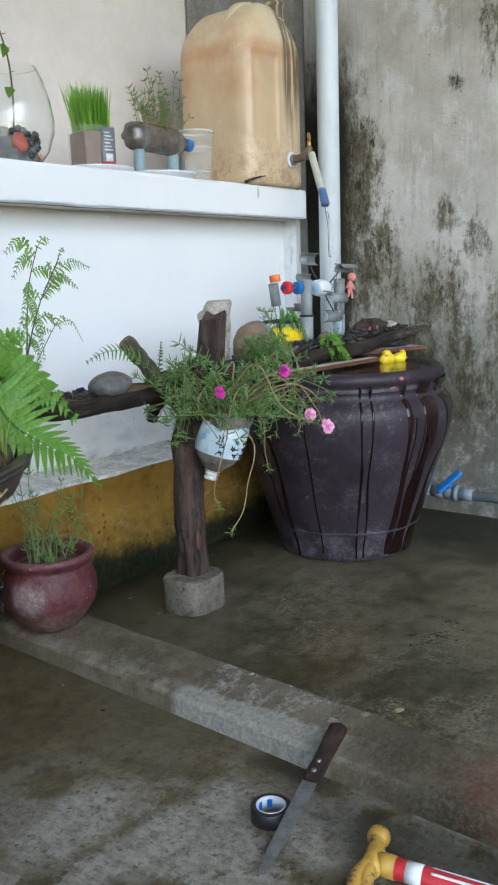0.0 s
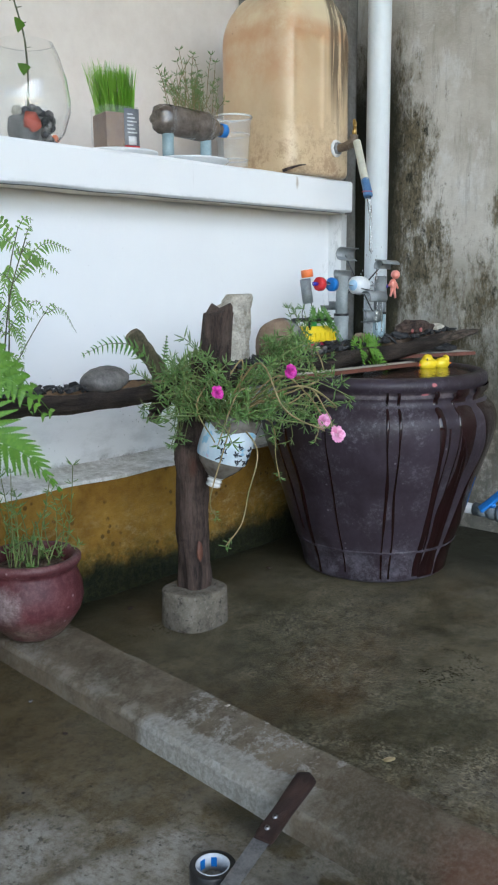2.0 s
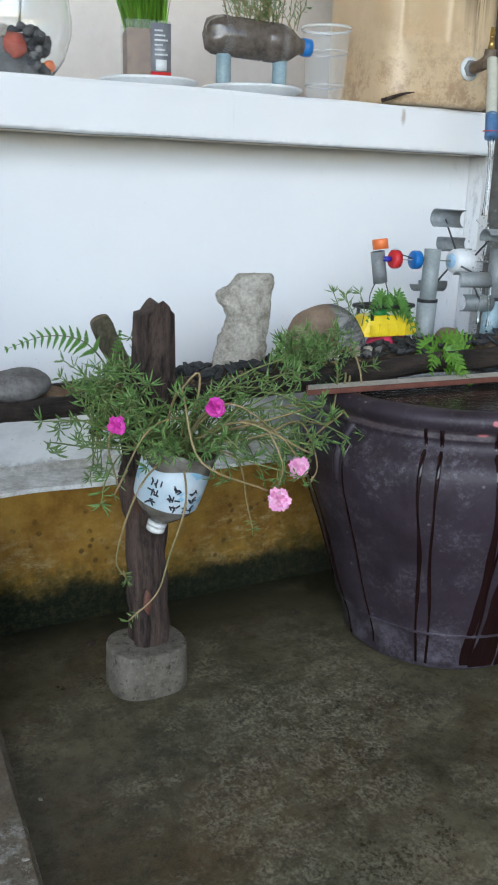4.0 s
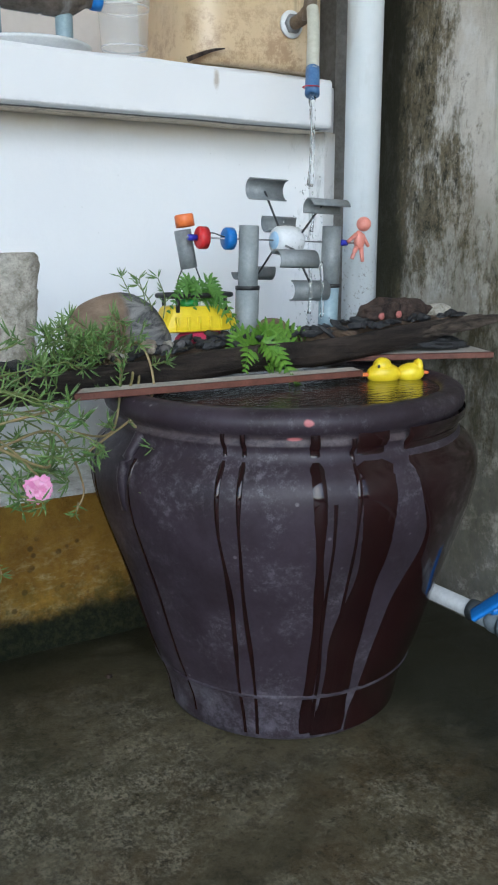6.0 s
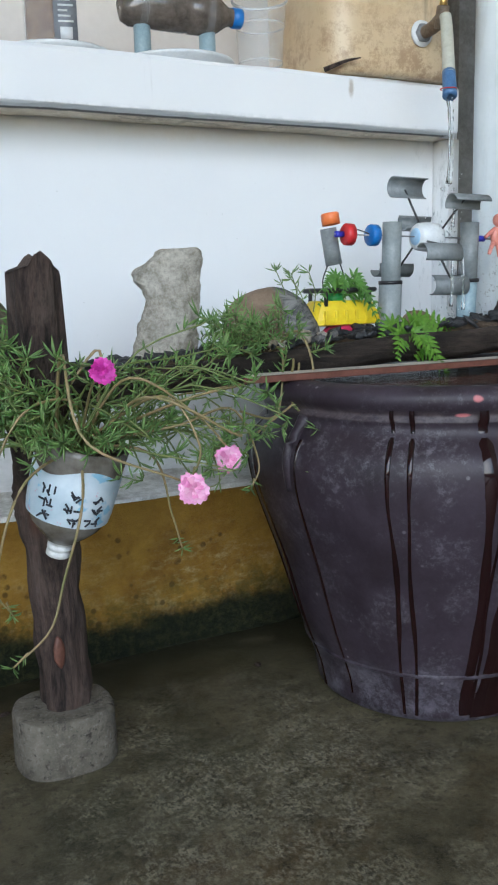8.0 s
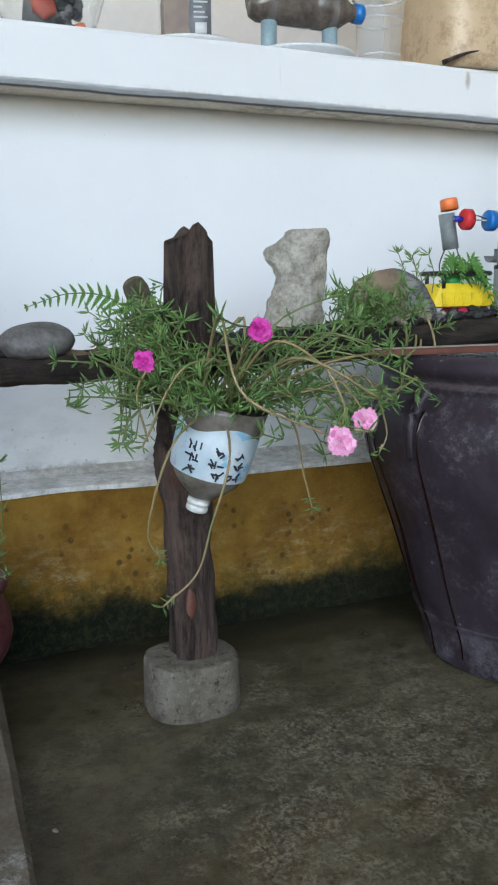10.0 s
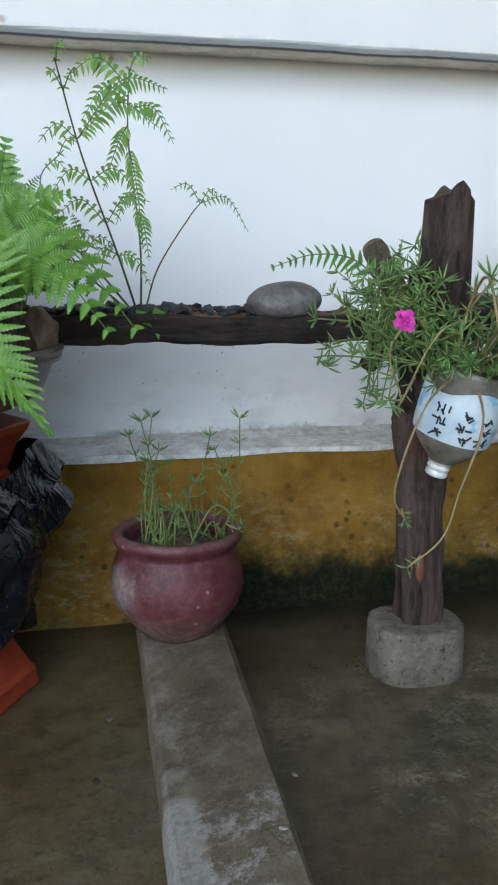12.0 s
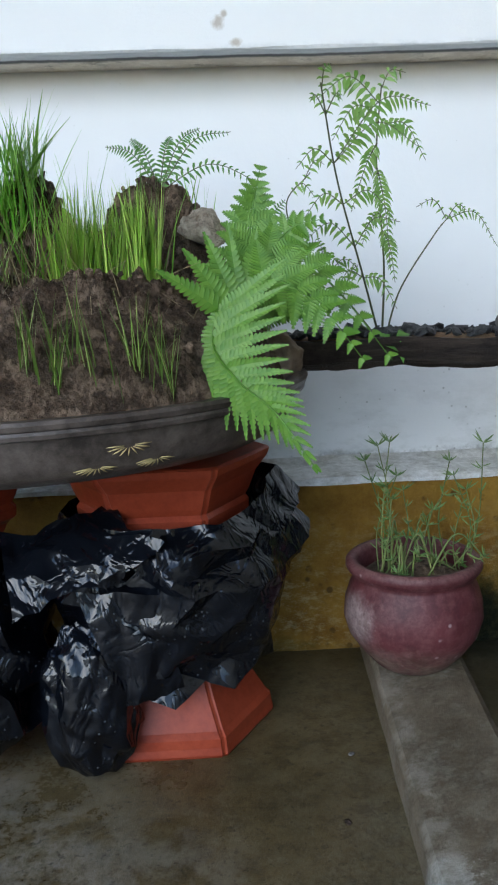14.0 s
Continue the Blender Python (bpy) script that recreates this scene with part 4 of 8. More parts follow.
# ---- post on its concrete foot ----
def wooden_post():
    t = thing("wooden_post", (0.668, 1.785, 0), "dark charred wooden post cast into a round concrete foot", "post")
    foot = lathe([(0.001, 0), (0.0570, 0), (0.0580, 0.002), (0.0575, 0.03), (0.0570, 0.060), (0.0560, 0.0645), (0.053, 0.0665), (0.04, 0.066), (0.02, 0.066), (0.001, 0.066)], 96)
    for v in foot.verts:
        # flattened front and back, as cast in a squeezed tin
        r = math.hypot(v.co.x, v.co.y)
        if r > 0.002:
            c, d = abs(v.co.x) / r, abs(v.co.y) / r
            k = ((c ** 2.6) + (d / 0.90) ** 2.6) ** (-1 / 2.6)
            k += 0.010 * noise.fractal(v.co * 60, 0.8, 2.1, 5)
            v.co.x, v.co.y = v.co.x * k, v.co.y * k
            v.co.z += 0.0014 * noise.noise(v.co * 60) if v.co.z > 0.05 else 0
    foot.transform(Matrix.Translation((-0.006, -0.019, 0)))
    part("foot", foot, BLOCK, t, "rough grey concrete foot")
    post = tube([(0, -0.013, 0.06), (-0.002, -0.016, 0.16), (-0.007, -0.020, 0.26), (-0.014, -0.030, 0.33), (-0.020, -0.060, 0.40), (-0.024, -0.084, 0.48)], [0.0265, 0.0285, 0.0290, 0.0300, 0.0315, 0.0300, 0.0285, 0.028], 48, 90, wob=0.24, seed=2, calm=0.10)
    for v in post.verts:
        v.co += Vector((v.co.x + 0.005, v.co.y + 0.02, 0)).normalized() * 0.0026 * noise.fractal(Vector((v.co.x * 110, v.co.y * 110, v.co.z * 9)), 0.8, 2.1, 4)
    part("trunk", post, BARK, t)
    scar = blob((0.0065, 0.0035, 0.019), (-0.012, -0.0405, 0.138), 0.15, 2, 3, 3)
    part("scar", scar, simple("red_heartwood", (0.080, 0.030, 0.018), (0.150, 0.062, 0.038), 70, 0.6, bump=0.5), t, "reddish bare scar in the bark")
    # broken upper stump, splintered
    bm = bmesh.new()
    segs, rows = 26, []
    for i, z in enumerate(np.linspace(0.430, 0.572, 16)):
        u = i / 15
        row = []
        for k in range(segs):
            a = 2 * math.pi * k / segs
            r = 0.0285 * (1 + 0.20 * noise.noise(Vector((math.cos(a) * 2.2, math.sin(a) * 2.2, 2 + z))) + (0.10 if k % 7 == 3 else 0)) * (1 - 0.16 * u)
            top = float(np.interp(math.cos(a), [-1, -0.4, -0.3, 0.15, 0.6, 1], [0.557, 0.560, 0.569, 0.575, 0.566, 0.554])) - 0.006 * abs(noise.noise(Vector((k * 1.7, 0, 0))))
            row.append(bm.verts.new((-0.024 - 0.008 * u + r * math.cos(a), -0.092 - 0.026 * u + 0.85 * r * math.sin(a), min(z, top) if i < 15 else top)))
        rows.append(row)
    for p, q in zip(rows, rows[1:]):
        for k in range(segs):
            bm.faces.new((p[k], p[(k + 1) % segs], q[(k + 1) % segs], q[k]))
    mid = bm.verts.new((-0.032, -0.118, 0.566))
    for k in range(segs):
        bm.faces.new((rows[-1][k], rows[-1][(k + 1) % segs], mid))
    part("stump", bm, BARK, t, "splintered dark stump", smooth=False)
    part("branch", tube([(-0.004, -0.012, 0.385), (-0.010, 0.035, 0.430), (-0.014, 0.070, 0.470), (-0.024, 0.108, 0.513)], [0.013, 0.0145, 0.0155, 0.0160], 20, 22, wob=0.2), MOSSY, t, "sawn side branch")
    part("cut_end", tube([(-0.0237, 0.107, 0.512), (-0.0247, 0.1115, 0.5165)], [0.0154, 0.0145], 20), CUTWOOD, t, "grey sawn end")
    part("peg", tube([(-0.012, 0.04, 0.40), (-0.05, 0.02, 0.395), (-0.066, 0.012, 0.375)], [0.012, 0.012, 0.011], 12, 8), BARK, t)


wooden_post()


# ---- the two half-log troughs ----
def trough(name, p0, p1, width, depth, label, seed, lift=0.0, tips=(1, 1)):
    """A hollowed half log from p0 to p1 (the middle of its rim at both ends)."""
    p0, p1 = Vector(p0), Vector(p1)
    t = thing(name, ((p0 + p1) / 2 - Vector((0, 0, depth)))[:], label, "trough")
    d = (p1 - p0).normalized()
    side = Vector((-d.y, d.x, 0)).normalized()
    bm = bmesh.new()
    n, rows = 60, []
    sect = [(-1, 0.0), (-1.02, -0.25), (-0.93, -0.7), (-0.6, -0.96), (0, -1), (0.6, -0.96), (0.93, -0.7), (1.02, -0.25), (1, 0.0), (0.84, 0.0), (0.78, -0.4), (0.4, -0.66), (-0.4, -0.66), (-0.78, -0.4), (-0.84, 0.0)]
    for i in range(n):
        u = i / (n - 1)
        c = p0.lerp(p1, u) + Vector((0, 0, 0.006 * noise.noise(Vector((u * 5, seed, 0)))))
        k = min(1, (0.35 + u * 9) if tips[0] else 1, (0.3 + (1 - u) * 7) if tips[1] else 1)
        row = []
        for j, (s, h) in enumerate(sect):
            e = 0.06 * noise.noise(Vector((u * 12, j * 1.3, seed)))
            row.append(bm.verts.new(c + side * (width / 2 * s * (1 + e)) + Vector((0, 0, depth * h * k * (1 + e) + (0.05 * depth * noise.noise(Vector((u * 30, j, seed)))) + lift))))
        rows.append(row)
    m = len(sect)
    for a, b in zip(rows, rows[1:]):
        for i in range(m):
            bm.faces.new((a[i], a[(i + 1) % m], b[(i + 1) % m], b[i]))
    bm.faces.new(rows[0][::-1])
    bm.faces.new(rows[-1])
    part("log", bm, TROUGHWOOD, t, world=True)
    fill = bmesh.new()
    fr = []
    for i in range(n):
        u = i / (n - 1)
        c = p0.lerp(p1, u)
        fr.append([fill.verts.new(c + side * (width / 2 * s) + Vector((0, 0, -0.004 + h + 0.008 * noise.fractal(Vector((u * 16, s * 2, seed + 3)), 1, 2, 4)))) for s, h in ((-0.82, -0.006), (-0.5, 0.002), (0, 0.006), (0.5, 0.003), (0.82, -0.006))])
    for a, b in zip(fr, fr[1:]):
        for i in range(4):
            fill.faces.new((a[i], a[i + 1], b[i + 1], b[i]))
    part("soil", fill, SOIL if seed > 5 else TAN_SOIL, t, "", world=True)
    return t, p0, p1, side, width


LEFT = trough("half_log_trough", (0.225, 1.83, 0.440), (0.645, 1.815, 0.437), 0.082, 0.034, "charred half-log trough holding soil and charcoal", 2, tips=(0, 0))
RIGHT = trough("half_log_trough", (0.665, 1.815, 0.441), (1.505, 1.765, 0.490), 0.118, 0.039, "long charred half-log trough laid over the jar's rim", 8, tips=(0, 1))


def charcoal(name, tr, u0, u1, count, seed, size=0.010, label="heap of black charcoal lumps"):
    """Loose lumps on the soil of a trough, too many to count."""
    _, p0, p1, side, width = tr
    rnd = random.Random(seed)
    bm = bmesh.new()
    for i in range(count):
        u = rnd.uniform(u0, u1)
        s = rnd.uniform(-0.75, 0.75)
        r = size * (0.35 + 1.25 * rnd.random() ** 2)
        c = p0.lerp(p1, u) + side * (width / 2 * s) + Vector((0, 0, 0.0035 + 0.15 * r))
        b = bmesh.new()
        bmesh.ops.create_icosphere(b, subdivisions=1, radius=1)
        turn = Euler((rnd.gauss(0, 0.35), rnd.gauss(0, 0.35), rnd.uniform(0, 6))).to_matrix().to_4x4()
        for v in b.verts:
            v.co *= 1 + 0.55 * noise.noise(v.co * 1.9 + Vector((i, seed, 0)))
        b.transform(Matrix.Translation(c) @ turn @ Matrix.Diagonal((r * rnd.uniform(0.9, 1.5), r * rnd.uniform(0.4, 0.9), r * rnd.uniform(0.25, 0.6), 1)))
        join(bm, b)
    ob = part(name, bm, CHAR, smooth=False)
    return tagged(ob, label, "charcoal", kind="stuff")


charcoal("charcoal_pile", LEFT, 0.02, 0.40, 130, 3, 0.0080)
charcoal("charcoal_pile", LEFT, 0.40, 0.62, 60, 13, 0.0080)
charcoal("charcoal_bed", RIGHT, 0.02, 0.60, 300, 4, 0.0090, "bed of black charcoal lumps in the trough")
charcoal("charcoal_bed", RIGHT, 0.60, 0.98, 150, 9, 0.0080, "bed of black charcoal lumps in the trough")


def stone(name, size, loc, material, label, rough=0.15, freq=1.6, seed=1, tilt=(0, 0, 0), flat=0.25, sub=4, square=1.0):
    b = blob(size, (0, 0, 0), rough, freq, seed, sub, flat, None, square)
    b.transform(Euler([radians(a) for a in tilt]).to_matrix().to_4x4())
    low = min(v.co.z for v in b.verts)
    bmesh.ops.translate(b, verts=b.verts, vec=(0, 0, -low))
    ob = part(name, b, material)
    ob.location = loc
    return tagged(ob, label, "stone")


stone("river_pebble", (0.0435, 0.031, 0.0220), (0.500, 1.795, 0.434), GREY_STONE, "smooth grey river pebble on the trough", 0.08, 0.9, 4, (0, -4, 4), 0.2)


def upright_stone():
    """A flat upright slab, broad and pointed near its top, waisted below: (height, one edge, other edge)."""
    sil = ((0.0, 0.794, 0.874), (0.020, 0.795, 0.877), (0.035, 0.802, 0.880), (0.055, 0.807, 0.883), (0.075, 0.813, 0.886), (0.088, 0.816, 0.887), (0.100, 0.812, 0.888),
           (0.110, 0.803, 0.8885), (0.118, 0.803, 0.889), (0.126, 0.812, 0.8895), (0.134, 0.823, 0.890), (0.141, 0.831, 0.889), (0.1455, 0.836, 0.887), (0.1480, 0.842, 0.882))
    bm = bmesh.new()
    rows, n = [], 40
    for z in np.linspace(0, 0.1475, 44):
        x0 = float(np.interp(z, [q[0] for q in sil], [q[1] for q in sil]))
        x1 = float(np.interp(z, [q[0] for q in sil], [q[2] for q in sil]))
        row = []
        for k in range(n):
            a = 2 * math.pi * k / n
            ca, sa = math.copysign(abs(math.cos(a)) ** 0.6, math.cos(a)), math.copysign(abs(math.sin(a)) ** 0.7, math.sin(a))
            thick = 0.021 * (1 - 0.25 * z / 0.15)
            p = Vector(((x0 + x1) / 2 + ca * (x1 - x0) / 2, 1.838 + sa * thick, 0.436 + z))
            f = 0.0042 * noise.fractal(p * 46, 0.8, 2.1, 5)
            row.append(bm.verts.new(p + Vector((ca * f, sa * f * 1.2, f * 0.5))))
        rows.append(row)
    for p, q in zip(rows, rows[1:]):
        for k in range(n):
            bm.faces.new((p[k], p[(k + 1) % n], q[(k + 1) % n], q[k]))
    for r, z in ((rows[0], 0.436), (rows[-1], 0.584)):
        c = bm.verts.new(sum((v.co for v in r), Vector()) / n + Vector((0, 0, 0.001)))
        for k in range(n):
            bm.faces.new((r[k], r[(k + 1) % n], c))
    ob = part("upright_stone", bm, PALE_STONE)
    tagged(ob, "pale pitted upright stone on the trough", "stone")


upright_stone()
stone("split_stone", (0.072, 0.036, 0.061), (0.994, 1.842, 0.432), SPLIT, "rounded brown and grey split stone", 0.07, 1.0, 6, (0, 4, 0), 0.4)
stone("small_brown_stone", (0.026, 0.02, 0.016), (0.952, 1.842, 0.440), BROWN_STONE, "small rounded brown stone on the trough", 0.12, 1.2, 16)
stone("small_brown_stone", (0.022, 0.016, 0.014), (1.192, 1.785, 0.473), BROWN_STONE, "small tan stone beside the grey pipes", 0.12, 1.2, 19)
LUMP = stone("bark_lump", (0.058, 0.027, 0.020), (1.405, 1.785, 0.482), BARK, "dark knotty lump of wood with reddish spots", 0.26, 2.2, 21, (0, 0, -8), 0.3)
for x, y, z in ((-0.040, -0.021, 0.011), (-0.012, -0.026, 0.013)):
    part("spot", blob((0.0055, 0.0025, 0.0055), (x, y, z), 0.2, 2, 5, 2), SPOT_PINK, LUMP, "dull pink spot")
stone("charcoal_lump", (0.056, 0.026, 0.011), (1.438, 1.742, 0.4424), CHAR, "flat black charcoal lump on the short board", 0.35, 2.4, 61, (0, 4, -12), 0.3)
stone("bark_slab", (0.080, 0.012, 0.010), (1.455, 1.708, 0.463), SLABWOOD, "split slab of weathered bark along the trough's end", 0.25, 2.0, 63, (0, -8, -12), 0.2)
for k, (x, y, z, r) in enumerate(((0.972, 1.780, 0.459, 0.011), (1.004, 1.775, 0.461, 0.013), (1.022, 1.766, 0.460, 0.009), (1.034, 1.782, 0.463, 0.008), (0.955, 1.770, 0.458, 0.008), (1.046, 1.772, 0.464, 0.007))):
    stone("small_rubble_stone", (r, r * 0.8, r * 0.75), (x, y, z), (PALE_STONE, TAN_STONE, GREY_STONE)[k % 3], "small chip of pale rubble among the charcoal", 0.3, 1.8, 40 + k, (0, 10 * k, 30 * k), 0.2, 3)
stone("small_brown_stone", (0.022, 0.016, 0.011), (1.480, 1.768, 0.488), PALE_STONE, "small pale stone at the trough's end", 0.12, 1.2, 23)


# ---- painted boards on the jar's rim ----
def rim_board(name, pts, z, thick, label):
    t = thing(name, (pts[0][0], pts[0][1], z), label, "board")
    bm = bmesh.new()
    lo, hi = [bm.verts.new((x, y, z)) for x, y in pts], [bm.verts.new((x, y, z + thick)) for x, y in pts]
    bm.faces.new(lo[::-1])
    bm.faces.new(hi)
    for i in range(len(pts)):
        j = (i + 1) % len(pts)
        bm.faces.new((lo[i], lo[j], hi[j], hi[i]))
    bmesh.ops.bevel(bm, geom=bm.edges[:], offset=0.0008, segments=1, affect="EDGES")
    part("core", bm, simple("red_brown_board", (0.10, 0.035, 0.022), (0.16, 0.06, 0.04), 40, 0.5), t, smooth=False, world=True)
    cx, cy = sum(p[0] for p in pts) / len(pts), sum(p[1] for p in pts) / len(pts)
    bm = bmesh.new()
    f = [bm.verts.new((cx + (x - cx) * 0.985, cy + (y - cy) * 0.93, z + thick + 0.0006)) for x, y in pts]
    bm.faces.new(f)
    part("top_face", bm, simple("worn_cream_laminate", (0.46, 0.42, 0.36), (0.68, 0.64, 0.57), 50, 0.6), t, "worn cream laminate face", smooth=False, world=True)


rim_board("narrow_board", [(0.882, 1.712), (1.266, 1.682), (1.274, 1.712), (0.900, 1.742)], 0.4252, 0.008, "narrow red-brown board with a cream face across the jar's rim")
rim_board("short_board", [(1.283, 1.762), (1.500, 1.674), (1.530, 1.752), (1.315, 1.838)], 0.4342, 0.008, "short red-brown board laid over the jar's edge")


# ---- maroon flower pot on the kerb ----
def clay_pot():
    t = thing("clay_flower_pot", (0.380, 1.851, 0.0440), "maroon painted clay flower pot with chipped rim on the kerb", "flower pot")
    prof = [(0.001, 0.0), (0.042, 0.0), (0.046, 0.003), (0.062, 0.020), (0.0765, 0.041), (0.0825, 0.062), (0.081, 0.083), (0.075, 0.101), (0.071, 0.108), (0.0705, 0.112), (0.076, 0.117), (0.080, 0.123), (0.080, 0.129), (0.076, 0.133), (0.069, 0.132), (0.065, 0.124), (0.064, 0.10)]
    part("pot", lathe(prof, 64, wob=0.012), clay_paint(), t)
    soil = lathe([(0.001, 0.116), (0.03, 0.118), (0.055, 0.114), (0.066, 0.106)], 32, wob=0.1)
    part("soil", soil, SOIL, t)


def clay_paint():
    m = Mat("maroon_pot_paint", 0.5, 0, 0.35)
    n, f = m.noise(11, 8, 0.76), m.noise(80, 6, 0.8)
    c = m.mix(m.ramp(n, 0.36, 0.64), (0.052, 0.0115, 0.015), (0.112, 0.030, 0.034))
    c = m.mix(m.math("MULTIPLY", m.ramp(f, 0.46, 0.62), 0.35), c, (0.19, 0.085, 0.085))
    low = m.math("MULTIPLY", m.ramp(m.math("ADD", m.axis("Z"), m.math("MULTIPLY", n, 0.06)), 0.078, 0.045), m.ramp(m.noise(30, 7, 0.8), 0.34, 0.54))
    c = m.mix(m.math("MULTIPLY", low, 0.85), c, m.mix(m.ramp(f, 0.4, 0.6), (0.075, 0.052, 0.035), (0.19, 0.145, 0.11)))
    bloom = m.math("MULTIPLY", m.ramp(m.noise(13, 8, 0.8, offset=(2, 1, 5)), 0.50, 0.62), m.ramp(m.axis("X"), 0.015, -0.05))
    c = m.mix(m.math("MULTIPLY", bloom, 0.12), c, (0.34, 0.25, 0.24))
    peel = m.spot((-0.074, -0.030, 0.070), (0.020, 0.03, 0.028), 0.3, 0.4, 50)
    c = m.mix(m.math("MULTIPLY", peel, 0.75), c, m.mix(m.ramp(f, 0.4, 0.6), (0.17, 0.13, 0.12), (0.36, 0.29, 0.28)))
    dots = m.math("MULTIPLY", m.ramp(m.cells(48), 0.14, 0.07), m.ramp(n, 0.46, 0.58))
    c = m.mix(m.math("MULTIPLY", dots, 0.7), c, (0.42, 0.34, 0.34))
    worn = m.math("MULTIPLY", m.ramp(m.axis("Z"), 0.124, 0.131), m.ramp(m.noise(26, 8, 0.8, offset=(9, 0, 0)), 0.44, 0.58))
    c = m.mix(m.math("MULTIPLY", worn, 0.6), c, (0.21, 0.12, 0.11))
    m.colour(c).bump(m.math("ADD", f, n), 0.4, 0.0022)
    return m.m


clay_pot()

# ---- planter tray on its two stands ----
TX, TY = -0.07, 1.80


def planter_tray():
    t = thing("planter_tray", (TX, TY, 0.322), "dark oval clay planter tray with worn gold flower motifs", "planter")
    prof = [(0.001, 0.0), (0.40, 0.0), (0.46, 0.002), (0.86, 0.029), (0.896, 0.035), (0.916, 0.039), (0.929, 0.046), (0.945, 0.057), (0.956, 0.068), (0.957, 0.0715), (0.972, 0.0725), (0.985, 0.0735), (0.988, 0.077), (0.985, 0.0795), (0.992, 0.081), (0.996, 0.085), (0.990, 0.088), (0.965, 0.0885), (0.93, 0.084), (0.90, 0.07)]
    bm = lathe(prof, 120, 0.325, 0.29, 0.006)
    tray = part("tray", bm, TRAY, t)
    tray.data.set_sharp_from_angle(angle=radians(28))
    for a0, z0, kind in ((-60, 0.060, 0), (-65, 0.045, 1), (-55, 0.046, 1), (-86, 0.060, 0), (-93, 0.045, 1), (-106, 0.047, 1)):
        for k in range(9):
            m = bmesh.new()
            ang = radians(180 * k / 8) if kind == 0 else radians(20 + 140 * k / 8)
            for s0, s1 in ((0.25, 1.0),):
                pts = []
                for s in (s0, (s0 + s1) / 2, s1):
                    du, dz = math.cos(ang) * s * 0.019, -math.sin(ang) * s * 0.009
                    z = z0 + dz
                    aa = radians(a0) + du / 0.29
                    k2 = float(np.interp(z, [0.018, 0.035, 0.043, 0.056, 0.068], [0.80, 0.895, 0.928, 0.945, 0.956])) + 0.004
                    pts.append((math.cos(aa) * 0.325 * k2, math.sin(aa) * 0.29 * k2, z))
                tube(pts, [0.0003, 0.0007, 0.0002], 5, bm=m)
            part("gold_stroke", m, GOLD, t, "worn gold brush stroke")
    bm = bmesh.new()
    rows = []
    nr, na = 110, 220
    for i in range(nr + 1):
        u = i / nr
        row = []
        for k in range(na):
            a = 2 * math.pi * k / na
            x, y = math.cos(a) * u * 0.300, math.sin(a) * u * 0.268
            h = 0.072 + soil_height(x, y)
            row.append(bm.verts.new((x, y, h)))
        rows.append(row)
    for p, q in zip(rows, rows[1:]):
        for k in range(na):
            bm.faces.new((p[k], p[(k + 1) % na], q[(k + 1) % na], q[k]))
    bmesh.ops.remove_doubles(bm, verts=bm.verts, dist=0.0004)
    bm.normal_update()
    for v in bm.verts:
        q = v.co.copy()
        if (q.x / 0.300) ** 2 + (q.y / 0.268) ** 2 < 0.96:
            v.co += v.normal * (0.0055 * (1 - 3.0 * abs(noise.noise(q * 60))) + 0.0035 * noise.noise(q * 130 + Vector((5, 0, 0))))
    part("soil_mound", bm, SOIL, t, "steep mound of dark moist soil")


def soil_height(x, y):
    """Height of the soil over the tray's rim, at a place measured from the tray's middle."""
    e = max(1 - (x / 0.300) ** 2 - (y / 0.268) ** 2, 0)
    edge = min(1, e * 2.4) ** 0.55
    h = 0.108 * edge
    h += 0.090 * edge * math.exp(-(abs(x - 0.172) / 0.066) ** 3 - (abs(y - 0.045) / 0.062) ** 3)
    h += 0.112 * edge * math.exp(-((x - 0.034) / 0.056) ** 2 - ((y - 0.035) / 0.06) ** 2)
    h += 0.008 * (1 - 2.4 * abs(noise.noise(Vector((x * 62, y * 62, 3))))) * min(1, e * 4) + 0.004 * noise.noise(Vector((x * 150, y * 150, 8))) * min(1, e * 4)
    h += 0.017 * noise.fractal(Vector((x * 26, y * 26, 1)), 0.8, 2.1, 6) * min(1, e * 3) + 0.02 * noise.noise(Vector((x * 9, y * 9, 4))) * edge
    return h


planter_tray()


def soil_clods():
    """Loose crumbs and clods on the mound's face, too many to count."""
    rnd = random.Random(77)
    bm = bmesh.new()
    for i in range(1100):
        a, u = rnd.uniform(-math.pi, 0.25), rnd.uniform(0.25, 0.96)
        x, y = math.cos(a) * u * 0.300, math.sin(a) * u * 0.268
        r = 0.0020 + 0.0052 * rnd.random() ** 2.2
        b = bmesh.new()
        bmesh.ops.create_icosphere(b, subdivisions=1, radius=1)
        for v in b.verts:
            v.co *= 1 + 0.7 * noise.noise(v.co * 1.9 + Vector((i * 1.3, 3, 0)))
        b.transform(Matrix.Translation((TX + x, TY + y, 0.322 + 0.072 + soil_height(x, y) + r * 0.2)) @ Euler((i, i * 2, i * 3)).to_matrix().to_4x4() @ Matrix.Diagonal((r, r * 0.8, r * 0.7, 1)))
        join(bm, b)
    tagged(part("soil_clods", bm, SOIL, smooth=False), "loose clods of dark soil on the planter mound", "soil", kind="stuff")


soil_clods()
stone("lichen_stone", (0.024, 0.022, 0.019), (0.150, 1.79, 0.538), TAN_STONE, "pale lichened stone in the planter's soil", 0.25, 1.4, 31, (0, 20, 10))


